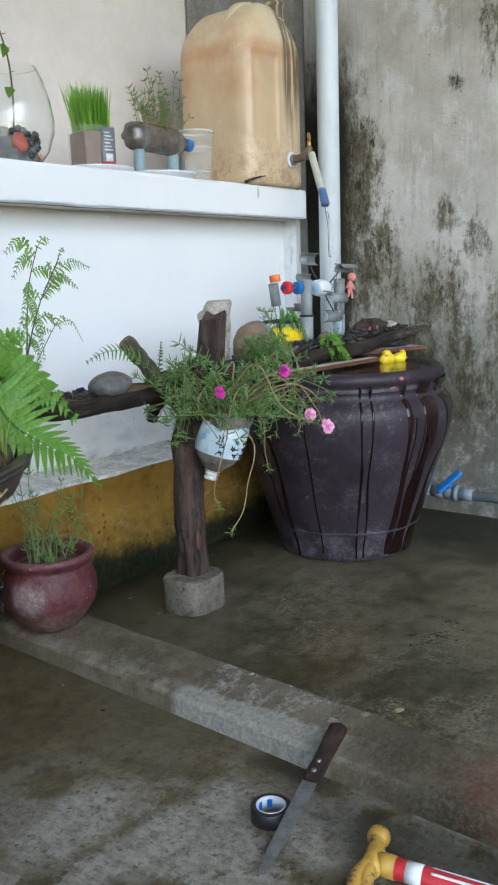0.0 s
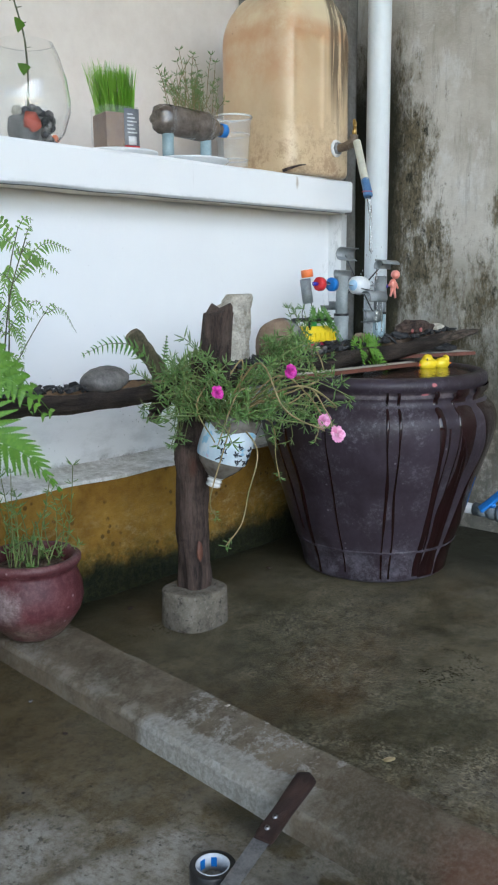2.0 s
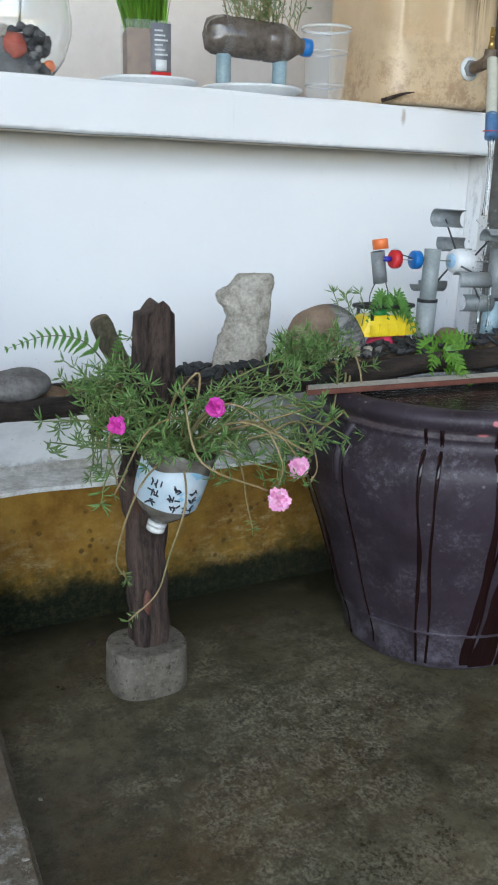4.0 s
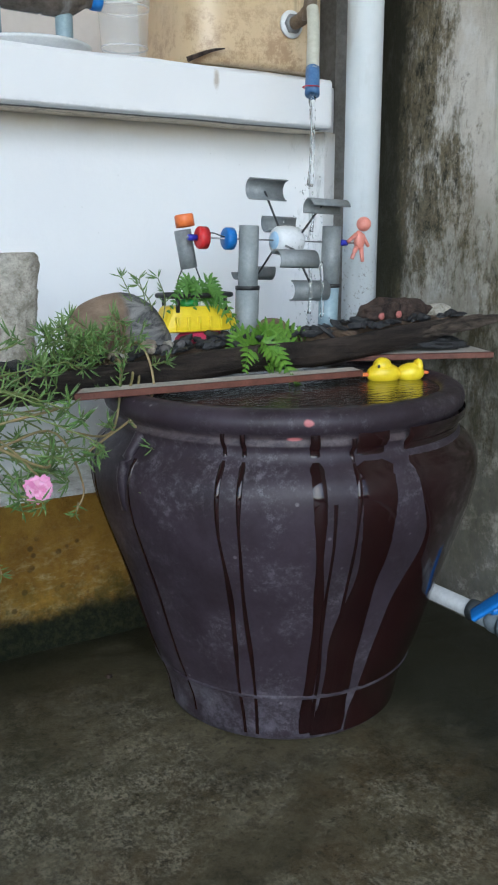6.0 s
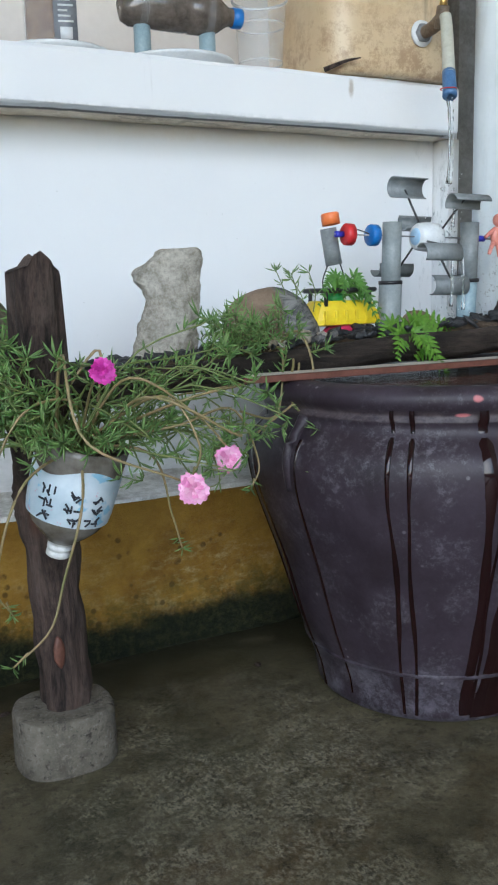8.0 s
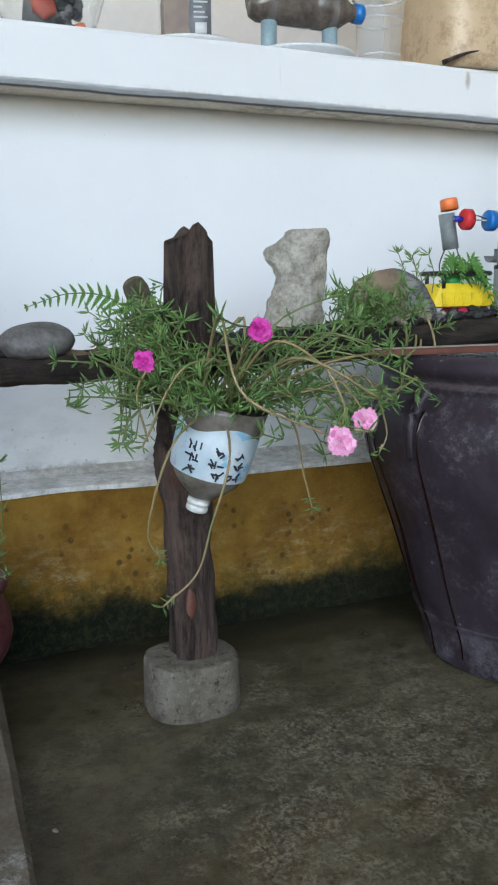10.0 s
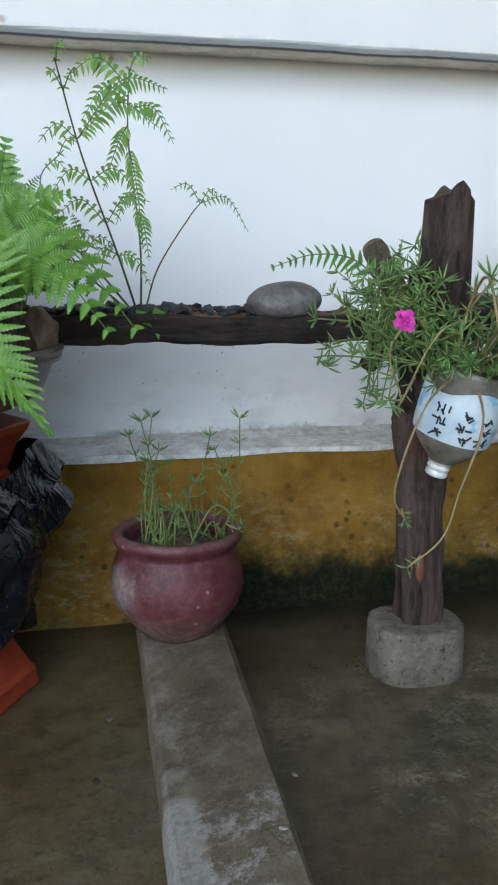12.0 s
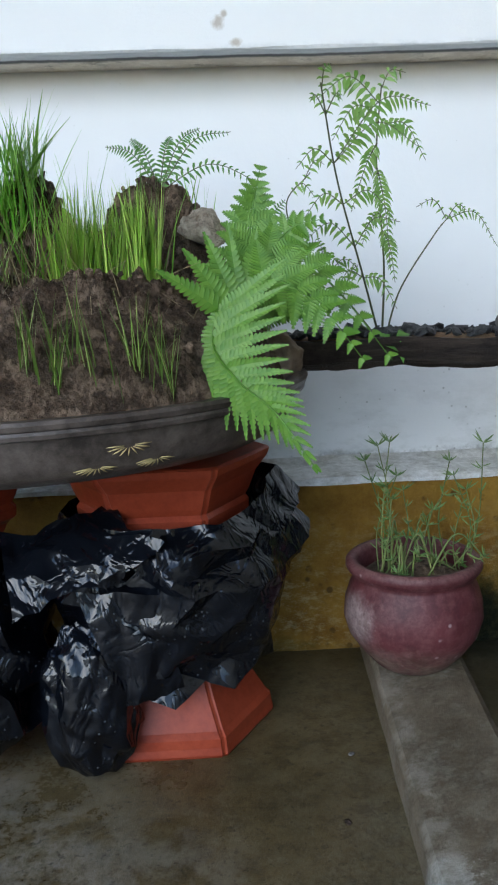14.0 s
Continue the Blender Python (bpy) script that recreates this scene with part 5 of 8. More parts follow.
def tray_stand(x, y):
    t = thing("clay_stand", (x, y, 0), "red glazed hexagonal clay stand half wrapped in black plastic", "plant stand", "stands under the planter")
    prof = [(0.001, 0.0), (0.117, 0.0), (0.119, 0.004), (0.117, 0.012), (0.116, 0.022), (0.110, 0.028), (0.092, 0.058), (0.080, 0.085), (0.070, 0.12), (0.068, 0.17), (0.074, 0.215), (0.088, 0.243), (0.098, 0.250), (0.099, 0.262), (0.095, 0.267), (0.099, 0.274), (0.108, 0.296), (0.121, 0.312), (0.124, 0.320), (0.120, 0.322), (0.001, 0.322)]
    for name, lo, hi in (("base", 0, 6), ("column", 5, 12), ("collar", 11, 15), ("top", 14, 21)):
        bm = lathe(prof[lo:hi], 6)
        hard = [e for e in bm.edges if abs(e.verts[0].co.z - e.verts[1].co.z) > 1e-5]
        bmesh.ops.bevel(bm, geom=hard, offset=0.004, segments=3, affect="EDGES")
        part(name, bm, TERRACOTTA, t, smooth=False)


tray_stand(0.09, 1.832)
tray_stand(-0.175, 1.842)


def facet(bm, seed, fine, soft):
    """Crease a coarse sheet into flat folds: split its faces, add fine crinkles, then soften the creases a little."""
    bmesh.ops.triangulate(bm, faces=bm.faces[:], quad_method="SHORT_EDGE" if seed % 2 else "BEAUTY")
    bmesh.ops.subdivide_edges(bm, edges=bm.edges[:], cuts=5, use_grid_fill=True)
    bm.normal_update()
    s = Vector((seed * 5.3, -seed * 2.1, seed * 1.7))
    for v in bm.verts:
        p = v.co
        h = 0.35 - abs(noise.noise(Vector((p.x * 26 + p.z * 34, p.y * 26, p.z * 12 - p.x * 10)) + s))
        h += 0.35 * (0.3 - abs(noise.noise(Vector((p.x * 70 - p.z * 30, p.y * 70, p.z * 24 + p.x * 20)) - s)))
        v.co += v.normal * fine * h
        v.co.z = max(v.co.z, 0.003)
    for i in range(soft):
        bmesh.ops.smooth_vert(bm, verts=bm.verts[:], factor=0.5, use_axis_x=True, use_axis_y=True, use_axis_z=True)
    return bm


def film(rows, closed):
    bm = bmesh.new()
    vs = [[bm.verts.new(p) for p in r] for r in rows]
    n = len(vs[0])
    for a, b in zip(vs, vs[1:]):
        for k in range(n if closed else n - 1):
            bm.faces.new((a[k], a[(k + 1) % n], b[(k + 1) % n], b[k]))
    return bm


def bag_wrap(centre, prof, lobe, hem, seed, na=24, nz=9, top_lift=0.0):
    """A sleeve of film round a stand. prof: heights and radii; lobe: angle, swell, height; hem: unevenness of its lower edge."""
    rnd = random.Random(seed)
    rows = []
    zs, rs = [p[0] for p in prof], [p[1] for p in prof]
    for i in range(nz):
        row = []
        for k in range(na):
            edge = i in (0, nz - 1)
            u = min(1, max(0, (i + (0 if edge else rnd.uniform(-0.42, 0.42))) / (nz - 1)))
            a = 2 * math.pi * (k + 0.55 * i + rnd.uniform(-0.40, 0.40)) / na
            q = Vector((math.cos(a), math.sin(a), 0))
            da = (a - lobe[0] + math.pi) % (2 * math.pi) - math.pi
            near = math.exp(-da * da / 0.30)
            lo = zs[0] + hem * noise.noise(Vector((q.x * 2.1, q.y * 2.1, seed))) + rnd.uniform(-0.3, 0.3) * hem
            hi = zs[-1] + top_lift * near + 0.008 * noise.noise(Vector((q.x * 3, q.y * 3, seed + 4)))
            z = lo + (hi - lo) * u
            r = float(np.interp(zs[0] + (zs[-1] - zs[0]) * u, zs, rs)) + lobe[1] * near * math.exp(-((z - lobe[2]) / 0.060) ** 2)
            fold = 1 - 2.4 * abs(noise.noise(Vector((a * 1.5 + u * 2.2, u * 1.6, seed * 2))))
            r += 0.016 * fold + rnd.uniform(-0.011, 0.011) * (0.3 if i == nz - 1 else 1)
            row.append(Vector((centre[0] + q.x * r, centre[1] + q.y * r, max(z, 0.003))))
        rows.append(row)
    return facet(film(rows, True), seed, 0.0060, 0)


def bag_flap(corners, seed, bulge=0.02, nx=13, ny=6):
    """A loose tongue of film between four corners (upper two, then lower two), bulging towards the yard."""
    rnd = random.Random(seed)
    a, b, c, d = [Vector(q) for q in corners]
    rows = []
    for i in range(ny):
        row = []
        for k in range(nx):
            u, v = (k + rnd.uniform(-0.3, 0.3)) / (nx - 1), (i + (0 if i in (0, ny - 1) else rnd.uniform(-0.3, 0.3))) / (ny - 1)
            p = a.lerp(b, u).lerp(c.lerp(d, u), v)
            p += Vector((0, -1, 0.2)) * (bulge * math.sin(math.pi * min(1, v * 1.1)) + rnd.uniform(-0.004, 0.004))
            p.z += 0.010 * noise.noise(Vector((u * 3, v * 2, seed))) + (rnd.uniform(-0.006, 0.006) if i == ny - 1 else 0)
            row.append(p)
        rows.append(row)
    return facet(film(rows, False), seed, 0.0050, 0)


def bag_bunch(size, loc, seed):
    """A knotted lump of film resting on the floor."""
    rnd = random.Random(seed)
    b = bmesh.new()
    bmesh.ops.create_icosphere(b, subdivisions=3, radius=1)
    for v in b.verts:
        q = v.co.copy()
        k = 1 + 0.30 * (0.4 - abs(noise.noise(Vector((q.x * 2.2 + q.z, q.y * 2.2, q.z * 1.2 - q.x)) + Vector((seed, 0, 0))))) + rnd.uniform(-0.10, 0.10)
        v.co = Vector((q.x * size[0] * k, q.y * size[1] * k, q.z * size[2] * k)) + Vector(loc)
    return facet(b, seed, 0.0055, 0)


def plastic_bag(base, label, **pieces):
    t = thing("plastic_bag", base, label, "plastic bag")
    for name, bm in pieces.items():
        ob = part(name, bm, BAG, t, world=True)
        ob.data.set_sharp_from_angle(angle=radians(38))


plastic_bag((0.095, 1.828, 0.06), "shiny crumpled black plastic bag wrapped round a clay stand",
            sleeve=bag_wrap((0.095, 1.828), ((0.078, 0.102), (0.11, 0.108), (0.15, 0.116), (0.20, 0.120), (0.24, 0.114), (0.264, 0.104)), (0.15, 0.028, 0.225), 0.034, 3, top_lift=0.036),
            flap=bag_flap(((-0.072, 1.742, 0.262), (0.098, 1.700, 0.258), (-0.050, 1.676, 0.192), (0.052, 1.690, 0.222)), 7, 0.006, 9, 5),
            tongue=bag_flap(((0.006, 1.708, 0.205), (0.096, 1.700, 0.200), (0.040, 1.696, 0.086), (0.108, 1.716, 0.086)), 12, 0.006, 5, 5),
            crest=bag_flap(((-0.030, 1.748, 0.262), (0.030, 1.756, 0.282), (-0.045, 1.722, 0.250), (0.085, 1.712, 0.258)), 5, 0.002, 6, 4))
plastic_bag((-0.170, 1.80, 0.03), "slack crumpled black plastic bag round the second stand",
            sleeve=bag_wrap((-0.170, 1.80), ((0.035, 0.122), (0.09, 0.130), (0.14, 0.124), (0.18, 0.108), (0.208, 0.090)), (-1.2, 0.02, 0.13), 0.03, 14),
            knotted_end=bag_bunch((0.048, 0.032, 0.080), (0.010, 1.722, 0.078), 25))


# ---- amber jerrycan with its tap ----
def jerrycan():
    t = thing("jerrycan", (1.317, 2.105, 0.8525), "stained amber plastic water jerrycan with a brass tap", "jerrycan", turn=-2)
    W, D, H = 0.122, 0.122, 0.43
    bm = bmesh.new()
    rows = []
    segs = 200
    for i in range(110):
        u = i / 109
        z = H * u
        row = []
        k = 1.0
        if z < 0.02:
            k = 0.94 + 0.06 * (1 - (1 - z / 0.02) ** 2) ** 0.5
        ks = 1.0
        if z > 0.30:
            v = (z - 0.30) / (H - 0.30)
            ks = max(0.08, (1 - v ** 2.3) ** 0.5) if v < 1 else 0.08
            k = 1 - 0.30 * v ** 2.2
        for j in range(segs):
            a = 2 * math.pi * j / segs
            n = 5.0
            c, s = math.cos(a), math.sin(a)
            r = (abs(c) ** n + abs(s) ** n) ** (-1 / n)
            x, y = c * r, s * r
            # a wide sunken panel with a raised frame on the front
            e = max(abs(x * W + 0.050) - 0.046, abs(z - 0.205) - 0.105)
            groove = (0.0035 / (1 + math.exp(min(40, e / 0.0022))) - 0.0025 * math.exp(-(e / 0.006) ** 2)) if y < -0.6 else 0
            row.append(bm.verts.new((x * (W * k * (0.35 + 0.65 * ks)), y * (D * (k if z < 0.3 else k)) + groove, z)))
        rows.append(row)
    for p, q in zip(rows, rows[1:]):
        for j in range(segs):
            bm.faces.new((p[j], p[(j + 1) % segs], q[(j + 1) % segs], q[j]))
    bm.faces.new(rows[0][::-1])
    bm.faces.new(rows[-1])
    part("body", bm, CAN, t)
    part("handle", tube([(-0.085, -0.03, 0.372), (-0.062, -0.035, 0.412), (-0.02, -0.04, 0.428), (0.03, -0.05, 0.424)], [0.015, 0.013, 0.013, 0.016], 14, 20), CAN, t)
    neck = lathe([(0.028, 0.375), (0.024, 0.41), (0.024, 0.438), (0.027, 0.440), (0.027, 0.446), (0.023, 0.449), (0.023, 0.458), (0.018, 0.460), (0.001, 0.460)], 28)
    neck.transform(Matrix.Translation((0.048, -0.075, -0.004)))
    part("neck", neck, CAN, t)
    rag = blob((0.024, 0.022, 0.010), (0.044, -0.078, 0.402), 0.35, 2.4, 8, 4)
    part("rag", rag, simple("pale_rag", (0.50, 0.40, 0.24), (0.66, 0.56, 0.38), 60, 0.9, bump=0.6), t, "pale rag tied round the neck")


jerrycan()

# ---- plants ----
FERN = leafy("light_fern_green", (0.064, 0.165, 0.012), (0.142, 0.272, 0.031))
FERN_PALE = leafy("pale_fern_green", (0.090, 0.200, 0.025), (0.215, 0.350, 0.070))
FERN_DARK = leafy("fern_green", (0.055, 0.15, 0.022), (0.12, 0.25, 0.045))
ROSE_LEAF = leafy("moss_rose_leaf", (0.075, 0.165, 0.034), (0.215, 0.315, 0.105))
ROSE_STEM = simple("moss_rose_stem", (0.15, 0.150, 0.05), (0.34, 0.235, 0.12), 26, 0.5)
ROSE_GREEN = leafy("moss_rose_shoot", (0.085, 0.130, 0.032), (0.205, 0.235, 0.080))
GRASS = leafy("seedling_green", (0.15, 0.35, 0.025), (0.32, 0.54, 0.08))
SPROUT = leafy("thin_sprout_green", (0.14, 0.25, 0.035), (0.30, 0.40, 0.10))
GRASS_PALE = leafy("pale_seedling", (0.26, 0.46, 0.045), (0.52, 0.66, 0.16))
STRAW = leafy("dry_straw", (0.26, 0.20, 0.10), (0.36, 0.30, 0.16))
FERN_STEM = simple("fern_stalk", (0.045, 0.055, 0.020), (0.095, 0.105, 0.035), 60, 0.5)
PINK = leafy("pink_petal", (0.66, 0.17, 0.40), (0.86, 0.52, 0.68), 0.55, 0.1)
MAGENTA = leafy("magenta_petal", (0.36, 0.008, 0.19), (0.66, 0.06, 0.42), 0.55, 0.1)


def stuff(name, bm, material, parent, label="", world=True):
    """Stems or leaves that nobody could count, as one part."""
    return tagged(part(name, bm, material, parent, label, world=world), kind="stuff")


def spray(parent, leaf, stem, material, rib=None):
    """One frond as a part of its fern, with its ribs under it."""
    f = part("frond", leaf, material, parent, world=True)
    part("midrib", stem, rib or material, f, "thin midrib", world=True)


def blade(bm, base, tip, width, bend=0.0, segs=4, face=None):
    """A tapered grass blade, creased along its middle."""
    base, tip = Vector(base), Vector(tip)
    d = tip - base
    side = (face or Vector((1, 0.3, 0))).cross(d).cross(d).normalized() if d.length else Vector((1, 0, 0))
    out = Vector((d.x, d.y, 0))
    rows = []
    for i in range(segs + 1):
        u = i / segs
        c = base + d * u + Vector((0, 0, -bend * d.length * u * u)) + out * 0.3 * u * u
        w = width * (1 - u ** 2.2) * 0.5 + 0.00012
        rows.append((bm.verts.new(c - side * w), bm.verts.new(c + side * w)))
    for a, b in zip(rows, rows[1:]):
        bm.faces.new((a[0], a[1], b[1], b[0]))


def needle(bm, base, d, length, r):
    """A thick narrow succulent leaf."""
    d = d.normalized()
    u = d.orthogonal().normalized()
    v = d.cross(u)
    base = Vector(base)
    rise = Vector((0, 0, 0.16 * length))
    a, t = bm.verts.new(base), bm.verts.new(base + d * length * 0.96 + rise)
    rings = []
    for w, k in ((0.30, 1.0), (0.68, 0.85)):
        c = base + d * length * w + rise * w * w
        rings.append([bm.verts.new(c + (u * math.cos(q * 2.0944) + v * math.sin(q * 2.0944)) * r * k) for q in range(3)])
    for q in range(3):
        q1 = (q + 1) % 3
        bm.faces.new((a, rings[0][q1], rings[0][q]))
        bm.faces.new((rings[0][q], rings[0][q1], rings[1][q1], rings[1][q]))
        bm.faces.new((t, rings[1][q], rings[1][q1]))


def sprig(leaf, stem, pts, rnd, leaves=16, size=0.015, rad=0.0011, start=0.25):
    """A trailing shoot: leaves in loose whorls along it and a star of longer ones at its tip."""
    path = smooth_path(pts, 12)
    tube(path, [rad, rad * 0.75], 5, bm=stem)
    nodes = max(2, leaves // 3)
    for i in range(leaves):
        u = start + (1 - start) * ((i // 3 + rnd.uniform(-0.12, 0.12)) / nodes)
        k = max(0, min(int(u * 11), 10))
        p = path[k].lerp(path[k + 1], u * 11 - k)
        d = (path[k + 1] - path[k]).normalized()
        o = Vector((rnd.gauss(0, 1), rnd.gauss(0, 1), rnd.gauss(0.2, 1)))
        o = (o - d * o.dot(d)).normalized() + d * rnd.uniform(0.2, 1.0)
        needle(leaf, p, o, size * rnd.uniform(0.55, 1.1), size * 0.058)
    d = (path[-1] - path[-2]).normalized()
    for i in range(8):
        o = Vector((rnd.gauss(0, 1), rnd.gauss(0, 1), rnd.gauss(0, 1)))
        o = (o - d * o.dot(d)).normalized() + d * rnd.uniform(0.15, 0.9)
        needle(leaf, path[-1], o, size * rnd.uniform(0.7, 1.15), size * 0.060)


def rosette(parent, centre, facing, r, material, seed, world=True):
    """A double flower: three rings of notched petals round a heart."""
    rnd = random.Random(seed)
    f = Vector(facing).normalized()
    u = f.orthogonal().normalized()
    v = f.cross(u)
    bm = bmesh.new()
    c = Vector(centre)
    for ring, (n, rr, lift) in enumerate(((10, 1.0, 0.08), (10, 0.86, 0.30), (9, 0.66, 0.62), (7, 0.45, 1.0), (5, 0.28, 1.4))):
        for k in range(n):
            a = 2 * math.pi * (k + 0.5 * (ring % 2)) / n + rnd.uniform(-0.15, 0.15)
            d, s = u * math.cos(a) + v * math.sin(a), -u * math.sin(a) + v * math.cos(a)
            L, w = r * rr * rnd.uniform(0.82, 1.12), r * rr * 0.33
            root = c + f * (lift * r * 0.35)
            rows = []
            for t, ww, h in ((0.08, 0.35, 0), (0.45, 0.85, 0.10), (0.8, 1.0, 0.20), (1.0, 0.62, 0.12 + rnd.uniform(-0.1, 0.14))):
                p = root + d * L * t + f * (h * L + lift * L * t * 0.8)
                notch = d * (-0.10 * L) if t == 1.0 else Vector((0, 0, 0))
                rows.append([bm.verts.new(p - s * w * ww), bm.verts.new(p + notch + f * 0.06 * L), bm.verts.new(p + s * w * ww)])
            for p, q in zip(rows, rows[1:]):
                for i in range(2):
                    bm.faces.new((p[i], p[i + 1], q[i + 1], q[i]))
    return part("flower", bm, material, parent, world=world)


def pinna(leaf, base, tip, width, normal, teeth=11, droop=0.12, deep=0.35):
    """A lance-shaped side leaf with toothed, pleated edges."""
    base, tip = Vector(base), Vector(tip)
    d = tip - base
    L = d.length
    s = d.cross(normal).normalized()
    n = s.cross(d).normalized()
    rows = []
    for i in range(teeth * 2 + 1):
        u = i / (teeth * 2)
        c = base + d * u + Vector((0, 0, -droop * L * u * u))
        w = width * 0.5 * (0.75 + 0.45 * min(1, u * 5)) * (1 - u ** 1.5) ** 0.8 + 0.0003
        if i % 2:
            w *= 1 - deep
        fwd = d * (0.050 if i % 2 == 0 else 0)
        lift = n * (width * (0.26 if i % 2 == 0 else 0.10))
        rows.append([leaf.verts.new(c - s * w + fwd + lift), leaf.verts.new(c), leaf.verts.new(c + s * w + fwd + lift)])
    for a, b in zip(rows, rows[1:]):
        for i in range(2):
            leaf.faces.new((a[i], a[i + 1], b[i + 1], b[i]))


def lobed(leaf, base, tip, width, normal, lobes=11, droop=0.12):
    """A long side leaf cut halfway to its rib into close, slanting, blunt lobes."""
    base, tip = Vector(base), Vector(tip)
    d = tip - base
    L = d.length
    s = d.cross(normal).normalized()
    n = s.cross(d).normalized()
    along = d.normalized()

    def rib(u):
        return base + d * u + Vector((0, 0, -droop * L * u * u))

    step = 1.0 / (lobes + 1.2)
    for i in range(lobes + 1):
        u0, u1 = i * step, (i + 1) * step
        mid = (u0 + u1) / 2
        w = width * 0.5 * min(1, 0.72 + mid * 2.2) * (1 - mid) ** 0.82 + 0.0004
        a, b = rib(u0), rib(u1)
        for sg in (1, -1):
            side = (s * sg + along * 0.42).normalized()
            lift = n * (w * 0.12)
            p = [a, a + side * w * 0.64 + lift, a.lerp(b, 0.45) + side * w + lift * 0.9, a.lerp(b, 0.85) + side * w * 0.90 + lift, b + side * w * 0.60 + lift, b]
            v = [leaf.verts.new(q) for q in p]
            m = leaf.verts.new(a.lerp(b, 0.5) + side * w * 0.5 + lift * 0.1)
            for q, r in zip(v, v[1:]):
                leaf.faces.new((q, r, m) if sg > 0 else (r, q, m))
            leaf.faces.new((v[-1], v[0], m) if sg > 0 else (v[0], v[-1], m))
    a, b = rib(1 - 1.4 * step), rib(1.0)
    leaf.faces.new([leaf.verts.new(q) for q in (a - s * width * 0.06, b, a + s * width * 0.06)])


def broad_frond(leaf, stem, pts, width, pairs, normal, seed=0, start=0.1, sweep=0.55, fat=0.50):
    """A broad fern frond: a rib with close pairs of toothed side leaves."""
    rnd = random.Random(seed)
    n = 50
    path = smooth_path(pts, n)
    tube(path, [0.0013, 0.0004], 6, bm=stem)
    for i in range(pairs):
        u = start + (0.985 - start) * (i / (pairs - 1)) ** 0.9
        k = min(int(u * (n - 1)), n - 2)
        p, d = path[k], (path[k + 1] - path[k]).normalized()
        s = d.cross(Vector(normal)).normalized()
        w = width * max(0.08, 1.0 - u) ** 0.75 * min(1, 0.7 + u * 2)
        for sg in (1, -1):
            dd = (s * sg + d * sweep + Vector(normal) * rnd.uniform(-0.08, 0.16)).normalized()
            face = Vector(normal) + Vector((rnd.uniform(-.15, .15), 0, rnd.uniform(-.15, .15)))
            if w > 0.016:
                lobed(leaf, p, p + dd * w * rnd.uniform(0.96, 1.10), max(0.006, w * fat * 1.22), face, max(7, int(w * 320)), 0.16)
            else:
                pinna(leaf, p, p + dd * w * rnd.uniform(0.93, 1.08), max(0.004, w * fat), face, 8, 0.16, 0.35)


def feather(leaf, stem, pts, width, n, normal=(0, -1, 0.2), seed=0, rad=0.0005, droop=0.5, lean=0.5, fat=0.36):
    """A slender fern spray: a thin rib with pairs of separate pointed leaflets."""
    rnd = random.Random(seed)
    m = 24
    path = smooth_path(pts, m)
    tube(path, [rad, rad * 0.5], 5, bm=stem)
    for i in range(n):
        u = 0.06 + 0.94 * i / n
        k = min(int(u * (m - 1)), m - 2)
        p, d = path[k].lerp(path[k + 1], u * (m - 1) - k), (path[k + 1] - path[k]).normalized()
        nn = (Vector(normal) + Vector((rnd.uniform(-.35, .35), rnd.uniform(-.2, .2), rnd.uniform(-.35, .35)))).normalized()
        s = d.cross(nn).normalized()
        L = width * (0.55 + 0.45 * min(1, u * 4)) * (1 - 0.78 * u ** 1.6)
        for sg in (1, -1):
            dd = (s * sg + d * lean).normalized() * L * rnd.uniform(0.85, 1.12)
            q = dd.cross(nn).normalized() * L * fat * 0.5
            sag = Vector((0, 0, -droop * L))
            a0, a1 = leaf.verts.new(p - q * 0.4), leaf.verts.new(p + q * 0.4)
            b0, b1 = leaf.verts.new(p + dd * 0.4 - q + sag * 0.10), leaf.verts.new(p + dd * 0.4 + q + sag * 0.10)
            c0, c1 = leaf.verts.new(p + dd * 0.75 - q * 0.7 + sag * 0.45), leaf.verts.new(p + dd * 0.75 + q * 0.6 + sag * 0.45)
            e = leaf.verts.new(p + dd + sag)
            leaf.faces.new((a0, a1, b1, b0))
            leaf.faces.new((b0, b1, c1, c0))
            leaf.faces.new((c0, c1, e))


